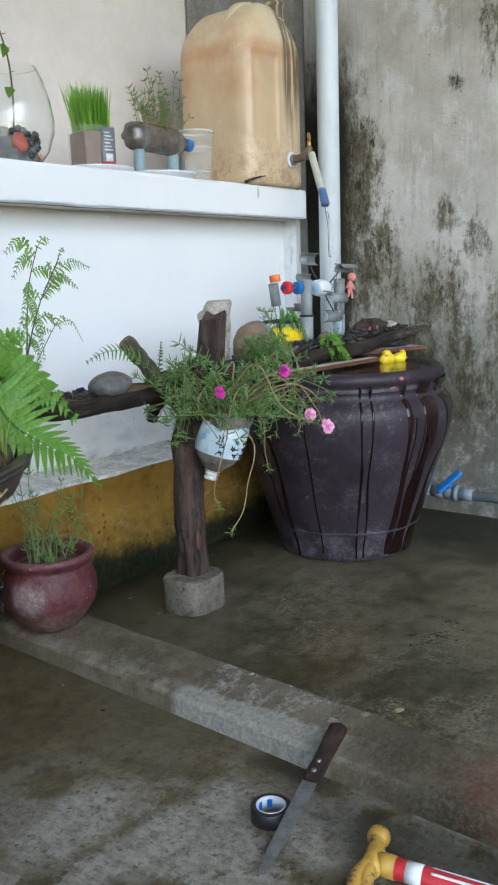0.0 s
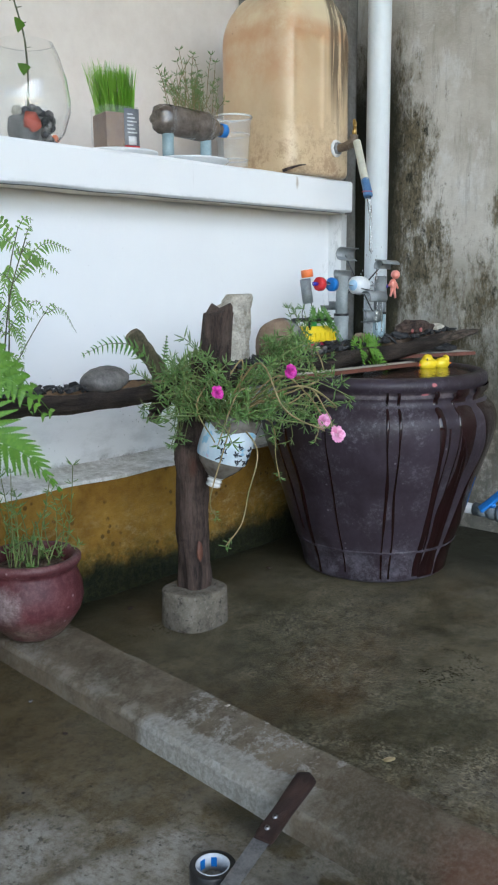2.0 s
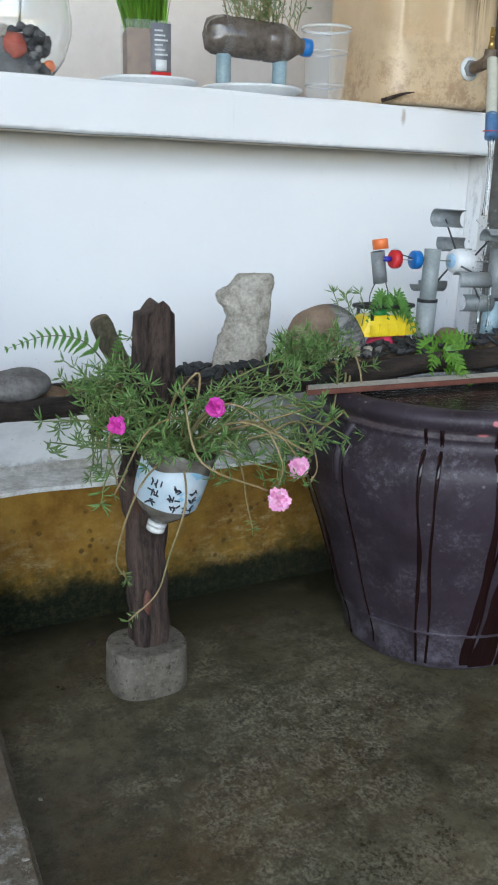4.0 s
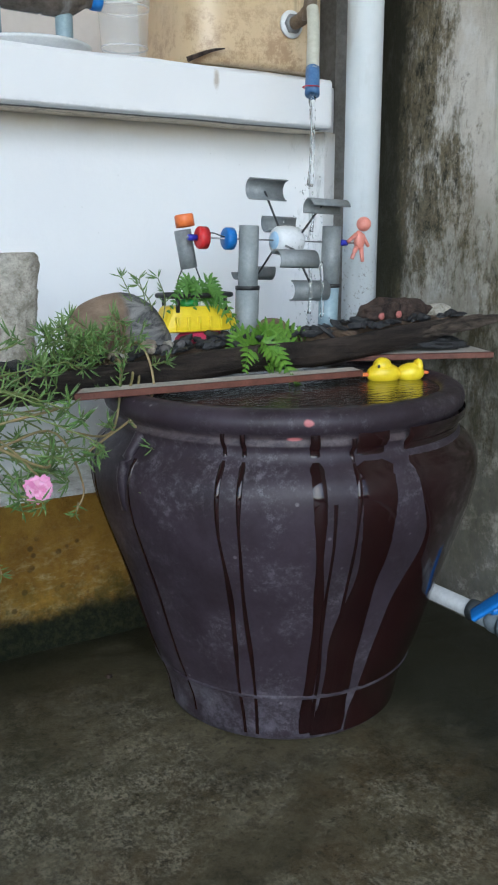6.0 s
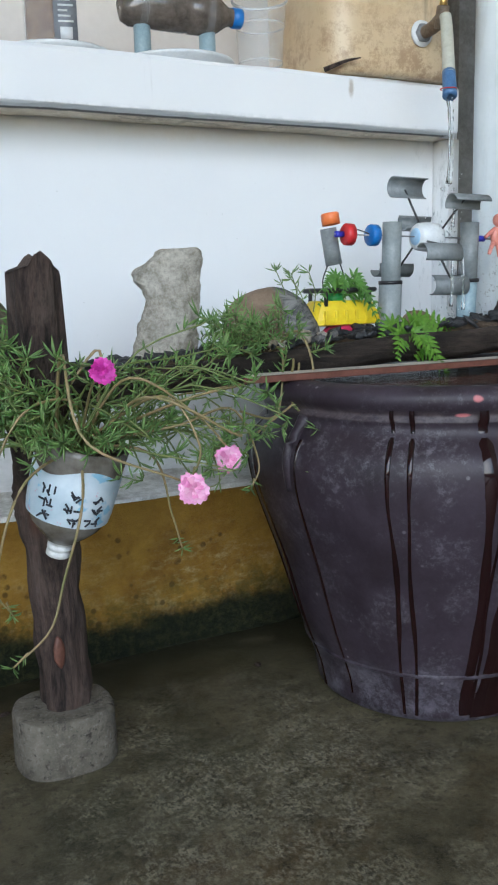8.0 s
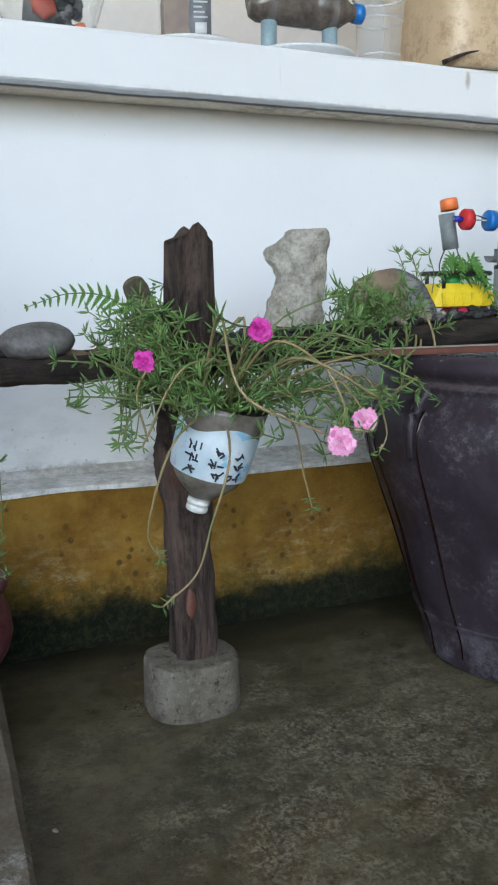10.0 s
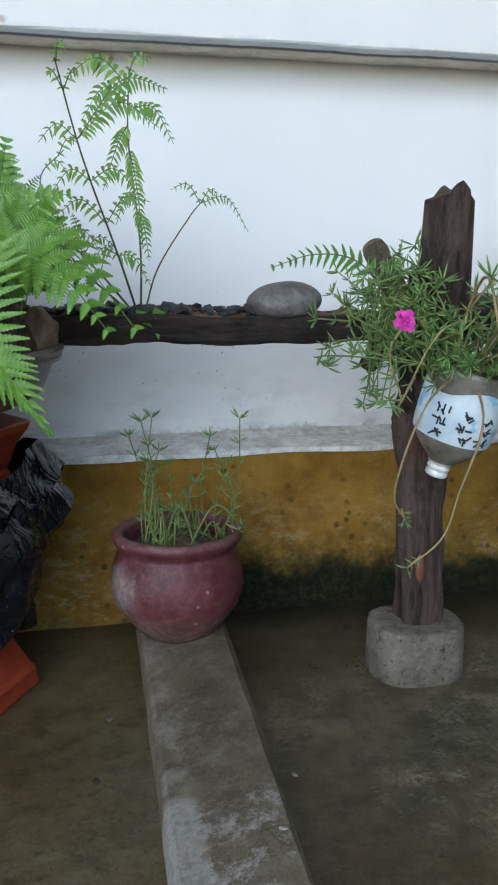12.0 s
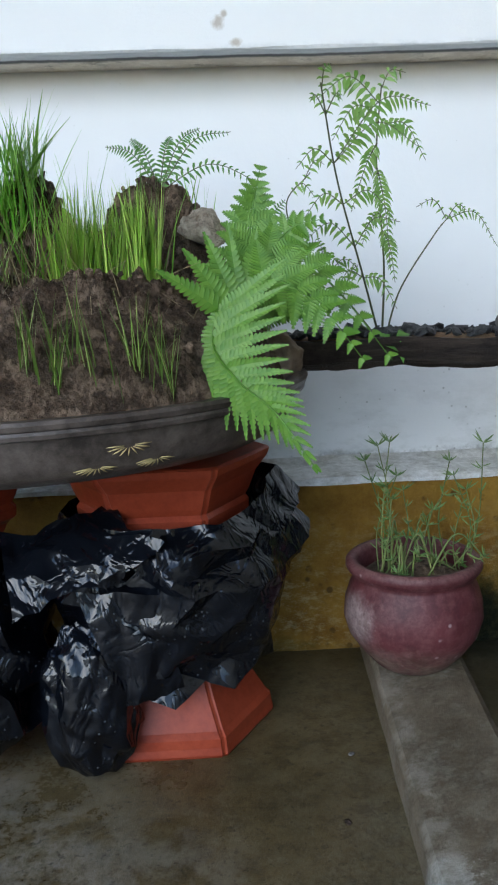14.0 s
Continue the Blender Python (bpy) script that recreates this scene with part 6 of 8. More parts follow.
def frond(leaf, stem, pts, width, pairs, lobes, start=0.12, normal=(0, -1, 0), rad=0.001, lobe=0.16, droop=0.25, sweep=0.45, seed=0, shape=None, gap=0.92):
    """A fern frond along pts: pairs of side leaves, each cut into pairs of lobes."""
    rnd = random.Random(seed)
    n = 40
    path = smooth_path(pts, n)
    tube(path, [rad, rad * 0.35], 5, bm=stem)
    for i in range(pairs):
        u = start + (1 - start) * (i + 0.5) / pairs
        k = min(int(u * (n - 1)), n - 2)
        p, d = path[k], (path[k + 1] - path[k]).normalized()
        nn = (Vector(normal) + Vector((rnd.uniform(-.3, .3), rnd.uniform(-.3, .3), rnd.uniform(-.3, .3)))).normalized()
        s = d.cross(nn).normalized()
        w = width * (shape(u) if shape else math.sin(math.pi * min(1, 0.22 + 0.78 * (1 - u))) ** 0.9)
        for sg in (1, -1):
            L = w * rnd.uniform(0.85, 1.12)
            dd = (s * sg + d * sweep + nn * rnd.uniform(-0.25, 0.25)).normalized()
            q = dd.cross(nn).normalized()
            m = max(3, int(lobes * (0.4 + 0.6 * L / width)))
            step = L / m
            spine = [p + dd * L * v + Vector((0, 0, -droop * L * v * v)) for v in np.linspace(0, 1, m + 1)]
            for j in range(m):
                a, b = spine[j], spine[j + 1]
                e = b - a
                v = (j + 0.5) / m
                ll = lobe * L * (1 - 0.75 * v) * (0.6 + 0.4 * min(1, v * 6))
                for t in (1, -1):
                    out = (q * t + dd * 0.5).normalized() * ll
                    v0, v1 = leaf.verts.new(a + e * (1 - gap) * 0.5), leaf.verts.new(a + e * gap)
                    v2, v3 = leaf.verts.new(a + e * (gap + 0.05) + out * 0.8 + nn * 0.06 * ll), leaf.verts.new(a + e * 0.35 + out + nn * 0.03 * ll)
                    leaf.faces.new((v0, v1, v2, v3))
            blade(leaf, spine[-1], spine[-1] + dd * step * 1.5 + Vector((0, 0, -droop * step)), ll * 1.2 + 0.0006, 0, 2, nn)


# ---- bottle planter on the post, with its moss rose ----
def bottle_planter():
    neck, mouth = Vector((0.651, 1.704, 0.264)), Vector((0.676, 1.680, 0.374))
    t = thing("bottle_planter", neck[:], "cut plastic bottle hung upside down as a planter", "planter")
    axis = (mouth - neck)
    turn = Vector((0, 0, 1)).rotation_difference(axis).to_matrix().to_4x4() @ Matrix.Diagonal((0.90, 0.90, 1.0, 1))
    shell = Mat("bluish_bottle_film", 0.5, 0, 0.3)
    tint = shell.mix(shell.ramp(shell.noise(18, 5), 0.35, 0.65), (0.40, 0.49, 0.54), (0.62, 0.68, 0.71))
    tint = shell.mix(shell.math("MULTIPLY", shell.ramp(shell.noise(45, 3, offset=(4, 1, 0)), 0.56, 0.62), 0.7), tint, (0.16, 0.42, 0.60))
    tint = shell.mix(shell.math("MULTIPLY", shell.ramp(shell.noise(60, 3, offset=(1, 7, 3)), 0.66, 0.69), 0.6), tint, (0.60, 0.22, 0.30))
    shell.colour(tint)
    clear = Mat("dirty_clear_plastic", 0.2)
    clear.colour(clear.mix(clear.ramp(clear.noise(30, 5), 0.35, 0.65), (0.10, 0.085, 0.065), (0.24, 0.22, 0.19)))
    b = lathe([(0.017, 0.018), (0.030, 0.029), (0.041, 0.040), (0.047, 0.052), (0.048, 0.062)], 40)
    b.transform(turn)
    part("shoulder", b, clear.m, t, "clear soil-stained bottle shoulder")
    b = lathe([(0.0478, 0.050), (0.0496, 0.060), (0.0505, 0.076), (0.0514, 0.106), (0.0507, 0.106), (0.049, 0.066)], 48)
    for v in b.verts:
        v.co.z += 0.006 * math.sin(3 * math.atan2(v.co.y, v.co.x)) if v.co.z > 0.09 else 0
    b.transform(turn)
    label = part("label_band", b, shell.m, t, "pale blue printed label")
    b = lathe([(0.0500, 0.098), (0.0508, 0.106), (0.0522, 0.122), (0.0530, 0.130), (0.0520, 0.130), (0.050, 0.10)], 48)
    b.transform(turn)
    part("rim", b, clear.m, t, "brown soil-stained rim")
    b = lathe([(0.0125, 0.0), (0.014, 0.001), (0.014, 0.005), (0.0125, 0.006), (0.0125, 0.008), (0.0145, 0.009), (0.0145, 0.012), (0.0125, 0.013), (0.0125, 0.015), (0.0155, 0.016), (0.0155, 0.018), (0.017, 0.019)], 28)
    b.transform(turn)
    part("neck", b, simple("white_bottle_neck", (0.45, 0.45, 0.42), (0.66, 0.66, 0.63), 40, 0.4), t, "white threaded neck")
    ink = simple("black_ink", (0.012, 0.014, 0.02), (0.02, 0.022, 0.03), 40, 0.5)
    rnd = random.Random(12)
    for col, a0 in enumerate((-140, -104, -78)):
        for row in range(3):
            m = bmesh.new()
            for k in range(5):
                a = radians(a0 + rnd.uniform(-9, 9))
                z = 0.059 + row * 0.0125 + rnd.uniform(-0.003, 0.003)
                da, dz = rnd.choice(((0.15, 0), (0.0, 0.008), (0.10, 0.005), (0.09, -0.005)))
                tube([(math.cos(a + da * s) * 0.0513, math.sin(a + da * s) * 0.0513, z + dz * s) for s in (-0.5, 0, 0.5)], 0.0011, 5, bm=m)
            m.transform(turn)
            part("ink_stroke", m, ink, label)
    b = lathe([(0.001, 0.118), (0.025, 0.119), (0.0495, 0.116)], 24, wob=0.1)
    b.transform(turn)
    part("soil", b, SOIL, t)
    return mouth


MOUTH = bottle_planter()


def moss_rose():
    t = thing("moss_rose_plant", MOUTH[:], "tangled moss rose with pink and magenta flowers spilling from the bottle", "plant")
    rnd = random.Random(21)
    leaf, stem, green = bmesh.new(), bmesh.new(), bmesh.new()
    c = MOUTH + Vector((0, 0, 0.01))
    # bushy mass over the bottle's mouth: (middle, half widths, stems, roots)
    for mid, half, count, root in (((0.700, 1.655, 0.425), (0.130, 0.085, 0.052), 46, c), ((0.598, 1.690, 0.436), (0.046, 0.040, 0.056), 28, c + Vector((-0.03, 0, 0.0))), ((0.800, 1.640, 0.395), (0.060, 0.050, 0.045), 20, c + Vector((0.03, 0, 0.0)))):
        for i in range(count):
            e = Vector([m0 + h * max(-1.5, min(1.5, rnd.gauss(0, 0.62))) for m0, h in zip(mid, half)])
            if i % 9 == 0:
                e.z += rnd.uniform(0.01, 0.035)
            e.z = min(e.z, 0.502)
            s = root + Vector((rnd.uniform(-0.035, 0.035), rnd.uniform(-0.03, 0.03), -0.004))
            way = s.lerp(e, 0.5) + Vector((rnd.gauss(0, 0.024), rnd.gauss(0, 0.018), rnd.uniform(0.006, 0.048)))
            curl = e + Vector((rnd.gauss(0, 0.018), rnd.gauss(0, 0.014), rnd.uniform(-0.018, 0.022)))
            sprig(leaf, green, [s, way, e, curl], rnd, 12, 0.0200, 0.0011, 0.38)
    # short leafy shoots that crowd the bottle's mouth
    for i in range(20):
        a = rnd.uniform(0, 6.28)
        s = c + Vector((0.035 * math.cos(a), 0.032 * math.sin(a) - 0.006, -0.008))
        e = s + Vector((0.028 * math.cos(a) + rnd.gauss(0, 0.006), 0.028 * math.sin(a) - 0.010, rnd.uniform(-0.014, 0.032)))
        sprig(leaf, green, [s, s.lerp(e, 0.5) + Vector((0, 0, 0.012)), e], rnd, 9, 0.0185, 0.0009, 0.3)
    # upright sprigs over the side branch
    for i in range(16):
        s = Vector((rnd.uniform(0.585, 0.640), rnd.uniform(1.72, 1.77), rnd.uniform(0.425, 0.44)))
        e = s + Vector((rnd.gauss(-0.008, 0.022), rnd.gauss(0.005, 0.015), rnd.uniform(0.02, 0.065)))
        sprig(leaf, green, [c + Vector((-0.02, 0.01, 0.01)), s.lerp(e, 0.3), s.lerp(e, 0.6) + Vector((0.004, 0, 0)), e], rnd, 12, 0.0165, 0.0008, 0.4)
    # sprigs hanging beside the post
    for i in range(11):
        s = Vector((rnd.uniform(0.560, 0.600), rnd.uniform(1.68, 1.71), rnd.uniform(0.42, 0.45)))
        e = Vector((rnd.uniform(0.556, 0.588), rnd.uniform(1.68, 1.715), rnd.uniform(0.345, 0.400)))
        sprig(leaf, green, [c, s + Vector((0.02, 0, 0.025)), s, e], rnd, 9, 0.0165, 0.0010, 0.5)
    # long bare runners
    for pts in ([c, c + Vector((-0.02, -0.05, 0.05)), (0.60, 1.60, 0.43), (0.56, 1.60, 0.36)],
                [c, (0.70, 1.60, 0.455), (0.76, 1.585, 0.42), (0.80, 1.58, 0.375)],
                [c, (0.72, 1.57, 0.44), (0.74, 1.53, 0.40), (0.716, 1.496, 0.372)],
                [c, (0.65, 1.60, 0.34), (0.628, 1.60, 0.27), (0.612, 1.60, 0.225), (0.575, 1.60, 0.196)],
                [c, (0.60, 1.62, 0.36), (0.572, 1.63, 0.27), (0.585, 1.63, 0.235)],
                [c, (0.76, 1.63, 0.40), (0.83, 1.64, 0.41), (0.86, 1.64, 0.35), (0.85, 1.64, 0.32)],
                [c, (0.74, 1.65, 0.37), (0.765, 1.66, 0.30), (0.775, 1.66, 0.262)],
                [c, (0.655, 1.57, 0.45), (0.656, 1.542, 0.465)]):
        tube(pts, [0.0016, 0.0009], 6, 24, bm=stem)
        sprig(leaf, stem, [Vector(pts[-2]).lerp(Vector(pts[-1]), 0.6), Vector(pts[-2]).lerp(Vector(pts[-1]), 0.8), Vector(pts[-1])], rnd, 5, 0.014)
    for i in range(5):
        a = rnd.uniform(0, 6.28)
        p = [c + Vector((rnd.uniform(-.03, .03), rnd.uniform(-.03, .03), 0)), (0.69 + 0.07 * math.cos(a), 1.62 + 0.06 * math.sin(a), rnd.uniform(0.42, 0.49)), (0.69 + 0.14 * math.cos(a + .5), 1.61 + 0.09 * math.sin(a + .5), rnd.uniform(0.39, 0.45)), (0.69 + 0.12 * math.cos(a + 1.1), 1.61 + 0.10 * math.sin(a + 1.1), rnd.uniform(0.36, 0.43))]
        tube(p, [0.0018, 0.0011], 6, 20, bm=stem)
    stuff("stem_tangle", stem, ROSE_STEM, t, "tan trailing runners", world=True)
    stuff("green_shoot_mass", green, ROSE_GREEN, t, world=True)
    stuff("foliage", leaf, ROSE_LEAF, t, world=True)
    rosette(t, (0.714, 1.490, 0.369), (-0.15, -1, 0.25), 0.0142, PINK, 1)
    rosette(t, (0.791, 1.576, 0.372), (-0.2, -1, 0.1), 0.0138, PINK, 2)
    rosette(t, (0.656, 1.537, 0.470), (-0.3, -1, 0.1), 0.0115, MAGENTA, 3)
    rosette(t, (0.566, 1.607, 0.440), (-0.2, -1, 0.3), 0.0115, MAGENTA, 4)


moss_rose()


def trough_moss_rose():
    t = thing("trough_moss_rose", (0.93, 1.80, 0.44), "green moss rose rooted in the trough, trailing over its edge", "plant")
    rnd = random.Random(33)
    leaf, stem, green = bmesh.new(), bmesh.new(), bmesh.new()
    for i in range(32):
        s = Vector((rnd.uniform(0.845, 0.965), rnd.uniform(1.765, 1.825), 0.44))
        e = s + Vector((rnd.gauss(0.0, 0.024), rnd.gauss(-0.03, 0.02), rnd.uniform(0.015, 0.078)))
        sprig(leaf, green, [s, s.lerp(e, 0.5) + Vector((rnd.gauss(0, 0.008), 0, 0.015)), e], rnd, 12, 0.0180, 0.0009)
    for pts in ([(0.955, 1.79, 0.45), (0.965, 1.74, 0.45), (0.945, 1.71, 0.40), (0.985, 1.68, 0.35), (0.955, 1.66, 0.30)],
                [(0.96, 1.79, 0.45), (0.98, 1.75, 0.48), (0.98, 1.72, 0.42), (0.90, 1.70, 0.375), (0.87, 1.69, 0.36)],
                [(0.95, 1.79, 0.45), (0.95, 1.74, 0.46), (0.935, 1.72, 0.40), (0.91, 1.70, 0.385), (0.86, 1.68, 0.40)],
                [(0.96, 1.79, 0.46), (0.975, 1.745, 0.45), (0.96, 1.72, 0.40), (0.99, 1.70, 0.355), (1.0, 1.68, 0.33)]):
        tube(pts, [0.0018, 0.0012], 6, 26, bm=stem)
        path = smooth_path(pts, 9)
        for k in range(3, 9, 2):
            e = path[k] + Vector((rnd.gauss(-0.01, 0.025), rnd.gauss(-0.01, 0.012), rnd.uniform(-0.01, 0.025)))
            sprig(leaf, green, [path[k], path[k].lerp(e, 0.5), e], rnd, 9, 0.016, start=0.1)
    for x in (1.005, 1.02, 1.035, 1.05):
        s = Vector((x, 1.825, 0.50))
        e = s + Vector((rnd.gauss(0, 0.012), 0, rnd.uniform(0.035, 0.06)))
        sprig(leaf, green, [s, s.lerp(e, 0.5) + Vector((0.006, 0, 0)), e], rnd, 8, 0.016, 0.0008, start=0.4)
    stuff("stem_tangle", stem, ROSE_STEM, t, "trailing yellow-green stems", world=True)
    stuff("green_shoot_mass", green, ROSE_GREEN, t, world=True)
    stuff("foliage", leaf, ROSE_LEAF, t, world=True)


trough_moss_rose()


def pot_moss_rose():
    t = thing("pot_moss_rose", (0.380, 1.850, 0.158), "thin straggly moss rose growing in the clay pot", "plant")
    rnd = random.Random(41)
    leaf, stem = bmesh.new(), bmesh.new()
    for i, (x, y, z) in enumerate(((0.340, 1.86, 0.31), (0.352, 1.85, 0.315), (0.325, 1.86, 0.292), (0.36, 1.85, 0.275), (0.345, 1.84, 0.265), (0.37, 1.86, 0.255), (0.352, 1.84, 0.25),
                                   (0.422, 1.85, 0.29), (0.455, 1.83, 0.314), (0.43, 1.86, 0.27), (0.442, 1.85, 0.255), (0.415, 1.85, 0.25), (0.44, 1.86, 0.235), (0.40, 1.84, 0.235))):
        s = Vector((0.35 if x < 0.38 else 0.425, 1.845, 0.158)) + Vector((rnd.gauss(0, 0.012), rnd.gauss(0, 0.012), 0))
        e = Vector((x, y, z))
        sprig(leaf, stem, [s, s.lerp(e, 0.45) + Vector((rnd.gauss(0, 0.014), rnd.gauss(0, 0.008), 0)), e], rnd, 12, 0.0155, 0.0009, 0.30)
    for i in range(12):
        a = rnd.uniform(0, 6.28)
        s = Vector((0.38 + 0.03 * math.cos(a), 1.845 + 0.025 * math.sin(a), 0.158))
        e = s + Vector((rnd.gauss(0, 0.020), rnd.gauss(-0.010, 0.016), rnd.uniform(0.0, 0.05)))
        tube([s, s.lerp(e, 0.5) + Vector((0, 0, rnd.uniform(0.015, 0.05))), e], [0.0014, 0.0009], 5, 12, bm=stem)
        sprig(leaf, stem, [s.lerp(e, 0.7) + Vector((0, 0, 0.012)), s.lerp(e, 0.9), e], rnd, 7, 0.013)
    stuff("stem_tangle", stem, ROSE_GREEN, t, "pale looping stems", world=True)
    stuff("foliage", leaf, ROSE_LEAF, t, world=True)


pot_moss_rose()


def tall_fern():
    t = thing("tall_fern", (0.336, 1.83, 0.44), "tall feathery fern rooted in the half-log trough", "fern")
    b = Vector((0.336, 1.828, 0.44))

    def compound(pts, subs, seed, rad=0.0014):
        """A stalk with side sprays: (where on the stalk, end offset, leaflet length)."""
        rnd = random.Random(seed)
        path = smooth_path(pts, 60)
        stem = tube(path, [rad, rad * 0.5], 6)
        sprays = []
        for k, (u, off, w) in enumerate(subs):
            leaf = bmesh.new()
            p = path[min(59, int(u * 59))]
            off = Vector(off) * 1.1
            up = Vector((0, -0.006, 0.30 * abs(off.x) + 0.004))
            n = max(5, int(off.length / 0.0052))
            feather(leaf, stem, [p, p + off * 0.5 + up, p + off + Vector((rnd.gauss(0, 0.003), -0.006, 0))], w * 0.78 + 0.0025, n, (rnd.uniform(-0.3, 0.3), -1, 0.25), seed * 20 + k, 0.0006, 0.55)
            sprays.append(leaf)
        stalk = part("stalk", stem, FERN_STEM, t, "dark thin stalk", world=True)
        for leaf in sprays:
            part("pinna", leaf, FERN_PALE, stalk, world=True)

    compound([b, (0.313, 1.785, 0.502), (0.275, 1.70, 0.592), (0.251, 1.62, 0.662)],
             [(0.995, (0.003, 0, 0.016), 0.008), (0.90, (-0.016, 0, 0.010), 0.007), (0.90, (0.014, 0, 0.012), 0.007), (0.74, (-0.032, 0, -0.004), 0.012), (0.745, (0.075, -0.01, 0.040), 0.016), (0.74, (0.07, 0.01, 0.012), 0.014),
              (0.60, (-0.034, 0, -0.010), 0.012), (0.60, (0.042, 0, -0.012), 0.013), (0.46, (-0.045, 0.0, 0.008), 0.013), (0.46, (0.034, 0, 0.02), 0.012), (0.35, (-0.03, 0, -0.012), 0.01), (0.34, (0.03, 0, -0.03), 0.012)], 1)
    compound([b + Vector((0.004, 0, 0)), (0.339, 1.812, 0.52), (0.326, 1.78, 0.62), (0.326, 1.752, 0.684)],
             [(0.99, (0.014, 0, 0.012), 0.012), (0.93, (-0.055, 0, 0.004), 0.018), (0.88, (-0.045, 0, -0.022), 0.016), (0.80, (0.045, -0.005, -0.03), 0.015), (0.74, (-0.022, 0, -0.06), 0.013), (0.66, (0.012, -0.008, -0.095), 0.012), (0.45, (0.012, -0.01, -0.05), 0.012), (0.5, (-0.02, 0, -0.03), 0.010)], 2)
    compound([b + Vector((-0.004, 0, 0)), (0.30, 1.81, 0.478), (0.27, 1.80, 0.51), (0.248, 1.79, 0.54)],
             [(0.99, (-0.012, 0, 0.01), 0.01), (0.8, (-0.02, 0, 0.028), 0.011), (0.8, (0.03, 0, -0.012), 0.011), (0.6, (-0.008, 0, 0.04), 0.012), (0.6, (0.03, 0, 0.01), 0.011), (0.4, (0.012, 0, 0.03), 0.01)], 3, 0.0013)
    compound([b + Vector((-0.006, 0, 0)), (0.30, 1.80, 0.465), (0.265, 1.79, 0.50), (0.235, 1.79, 0.575), (0.26, 1.79, 0.61)],
             [(0.95, (0.018, 0, 0.012), 0.009), (0.85, (0.02, 0, -0.006), 0.009)], 4, 0.0012)
    compound([b + Vector((0.008, 0, 0)), (0.36, 1.825, 0.49), (0.395, 1.82, 0.545), (0.412, 1.82, 0.565)],
             [(0.93, (0.052, 0, -0.028), 0.007), (0.92, (-0.028, 0, 0.012), 0.007), (0.93, (0.018, 0, 0.008), 0.008)], 5, 0.0011)
    low = bmesh.new()
    rnd = random.Random(6)
    for i in range(12):
        s = b + Vector((rnd.uniform(-0.01, 0.03), -0.03, rnd.uniform(-0.02, 0.01)))
        d = Vector((rnd.gauss(0, 1), -0.8, rnd.gauss(-0.4, 0.6))).normalized()
        blade(low, s, s + d * rnd.uniform(0.012, 0.022), 0.012, 0.3, 3)
    stuff("base_foliage", low, FERN_DARK, t, "small rounded leaves at the base", world=True)


tall_fern()


def big_fern():
    t = thing("broad_fern", (0.185, 1.705, 0.47), "bright green broad fern arching over the planter's edge", "fern")
    leaf, stem = bmesh.new(), bmesh.new()
    root = Vector((0.190, 1.715, 0.455))
    # the frond that hangs over the rim
    path = smooth_path([root, (0.180, 1.690, 0.492), (0.160, 1.655, 0.474), (0.156, 1.625, 0.450), (0.176, 1.592, 0.424), (0.203, 1.567, 0.402), (0.233, 1.548, 0.358)], 80)
    tube(path, [0.0018, 0.0006], 6, bm=stem)
    rnd = random.Random(4)
    for i in range(19):
        u = (i / 18) ** 0.88
        p = path[int(24 + 54 * u)]
        for sg in (0, 1):
            L = float(np.interp(u, [0, 0.15, 0.4, 0.7, 1], [0.084, 0.077, 0.057, 0.034, 0.008] if sg else [0.040, 0.053, 0.050, 0.033, 0.007])) * rnd.uniform(0.95, 1.06)
            a = radians(float(np.interp(u, [0, 0.25, 0.5, 0.8, 1], [42, 27, 8, -12, -40] if sg else [-128, -106, -88, -76, -62])))
            d = Vector((math.cos(a), -0.10 if sg else 0.05, math.sin(a)))
            face = Vector((-0.15 + rnd.uniform(-0.25, 0.25), -1, 0.35 + rnd.uniform(-0.3, 0.3)))
            wide = float(np.interp(u, [0, 0.5, 1], [0.0205, 0.0150, 0.0050]))
            if L > 0.014:
                lobed(leaf, p, p + d * L, wide, face, max(7, int(L * 250)), 0.10)
            else:
                pinna(leaf, p, p + d * L, wide * 0.8, face, 8, 0.10, 0.28)
    # its lowest side leaves, spread up over the soil
    for b, e, w in (((0.164, 1.672, 0.480), (0.106, 1.655, 0.524), 0.030), ((0.168, 1.676, 0.484), (0.131, 1.670, 0.541), 0.030), ((0.174, 1.684, 0.490), (0.150, 1.69, 0.556), 0.028), ((0.180, 1.690, 0.492), (0.172, 1.70, 0.566), 0.022), ((0.184, 1.695, 0.492), (0.200, 1.70, 0.560), 0.022)):
        lobed(leaf, b, e, w, Vector((0.1, -1, 0.4)), 13, 0.06)
    spray(t, leaf, stem, FERN)

    def green(*args):
        a, b = bmesh.new(), bmesh.new()
        broad_frond(a, b, *args)
        spray(t, a, b, FERN)

    green([root, (0.205, 1.715, 0.520), (0.262, 1.700, 0.505), (0.322, 1.685, 0.428)], 0.064, 13, (0.1, -0.9, 0.55), 12, 0.1, 0.55, 0.62)
    green([root, (0.208, 1.690, 0.505), (0.252, 1.670, 0.482), (0.292, 1.660, 0.430)], 0.060, 12, (0.0, -0.9, 0.5), 13, 0.1, 0.55, 0.62)
    green([root, (0.192, 1.725, 0.530), (0.198, 1.730, 0.575), (0.206, 1.722, 0.610)], 0.052, 12, (0.1, -1, 0.2), 15, 0.2, 0.55, 0.60)
    green([root, (0.205, 1.720, 0.520), (0.232, 1.720, 0.552), (0.262, 1.71, 0.560)], 0.048, 11, (0, -1, 0.4), 16, 0.2, 0.55, 0.60)


big_fern()


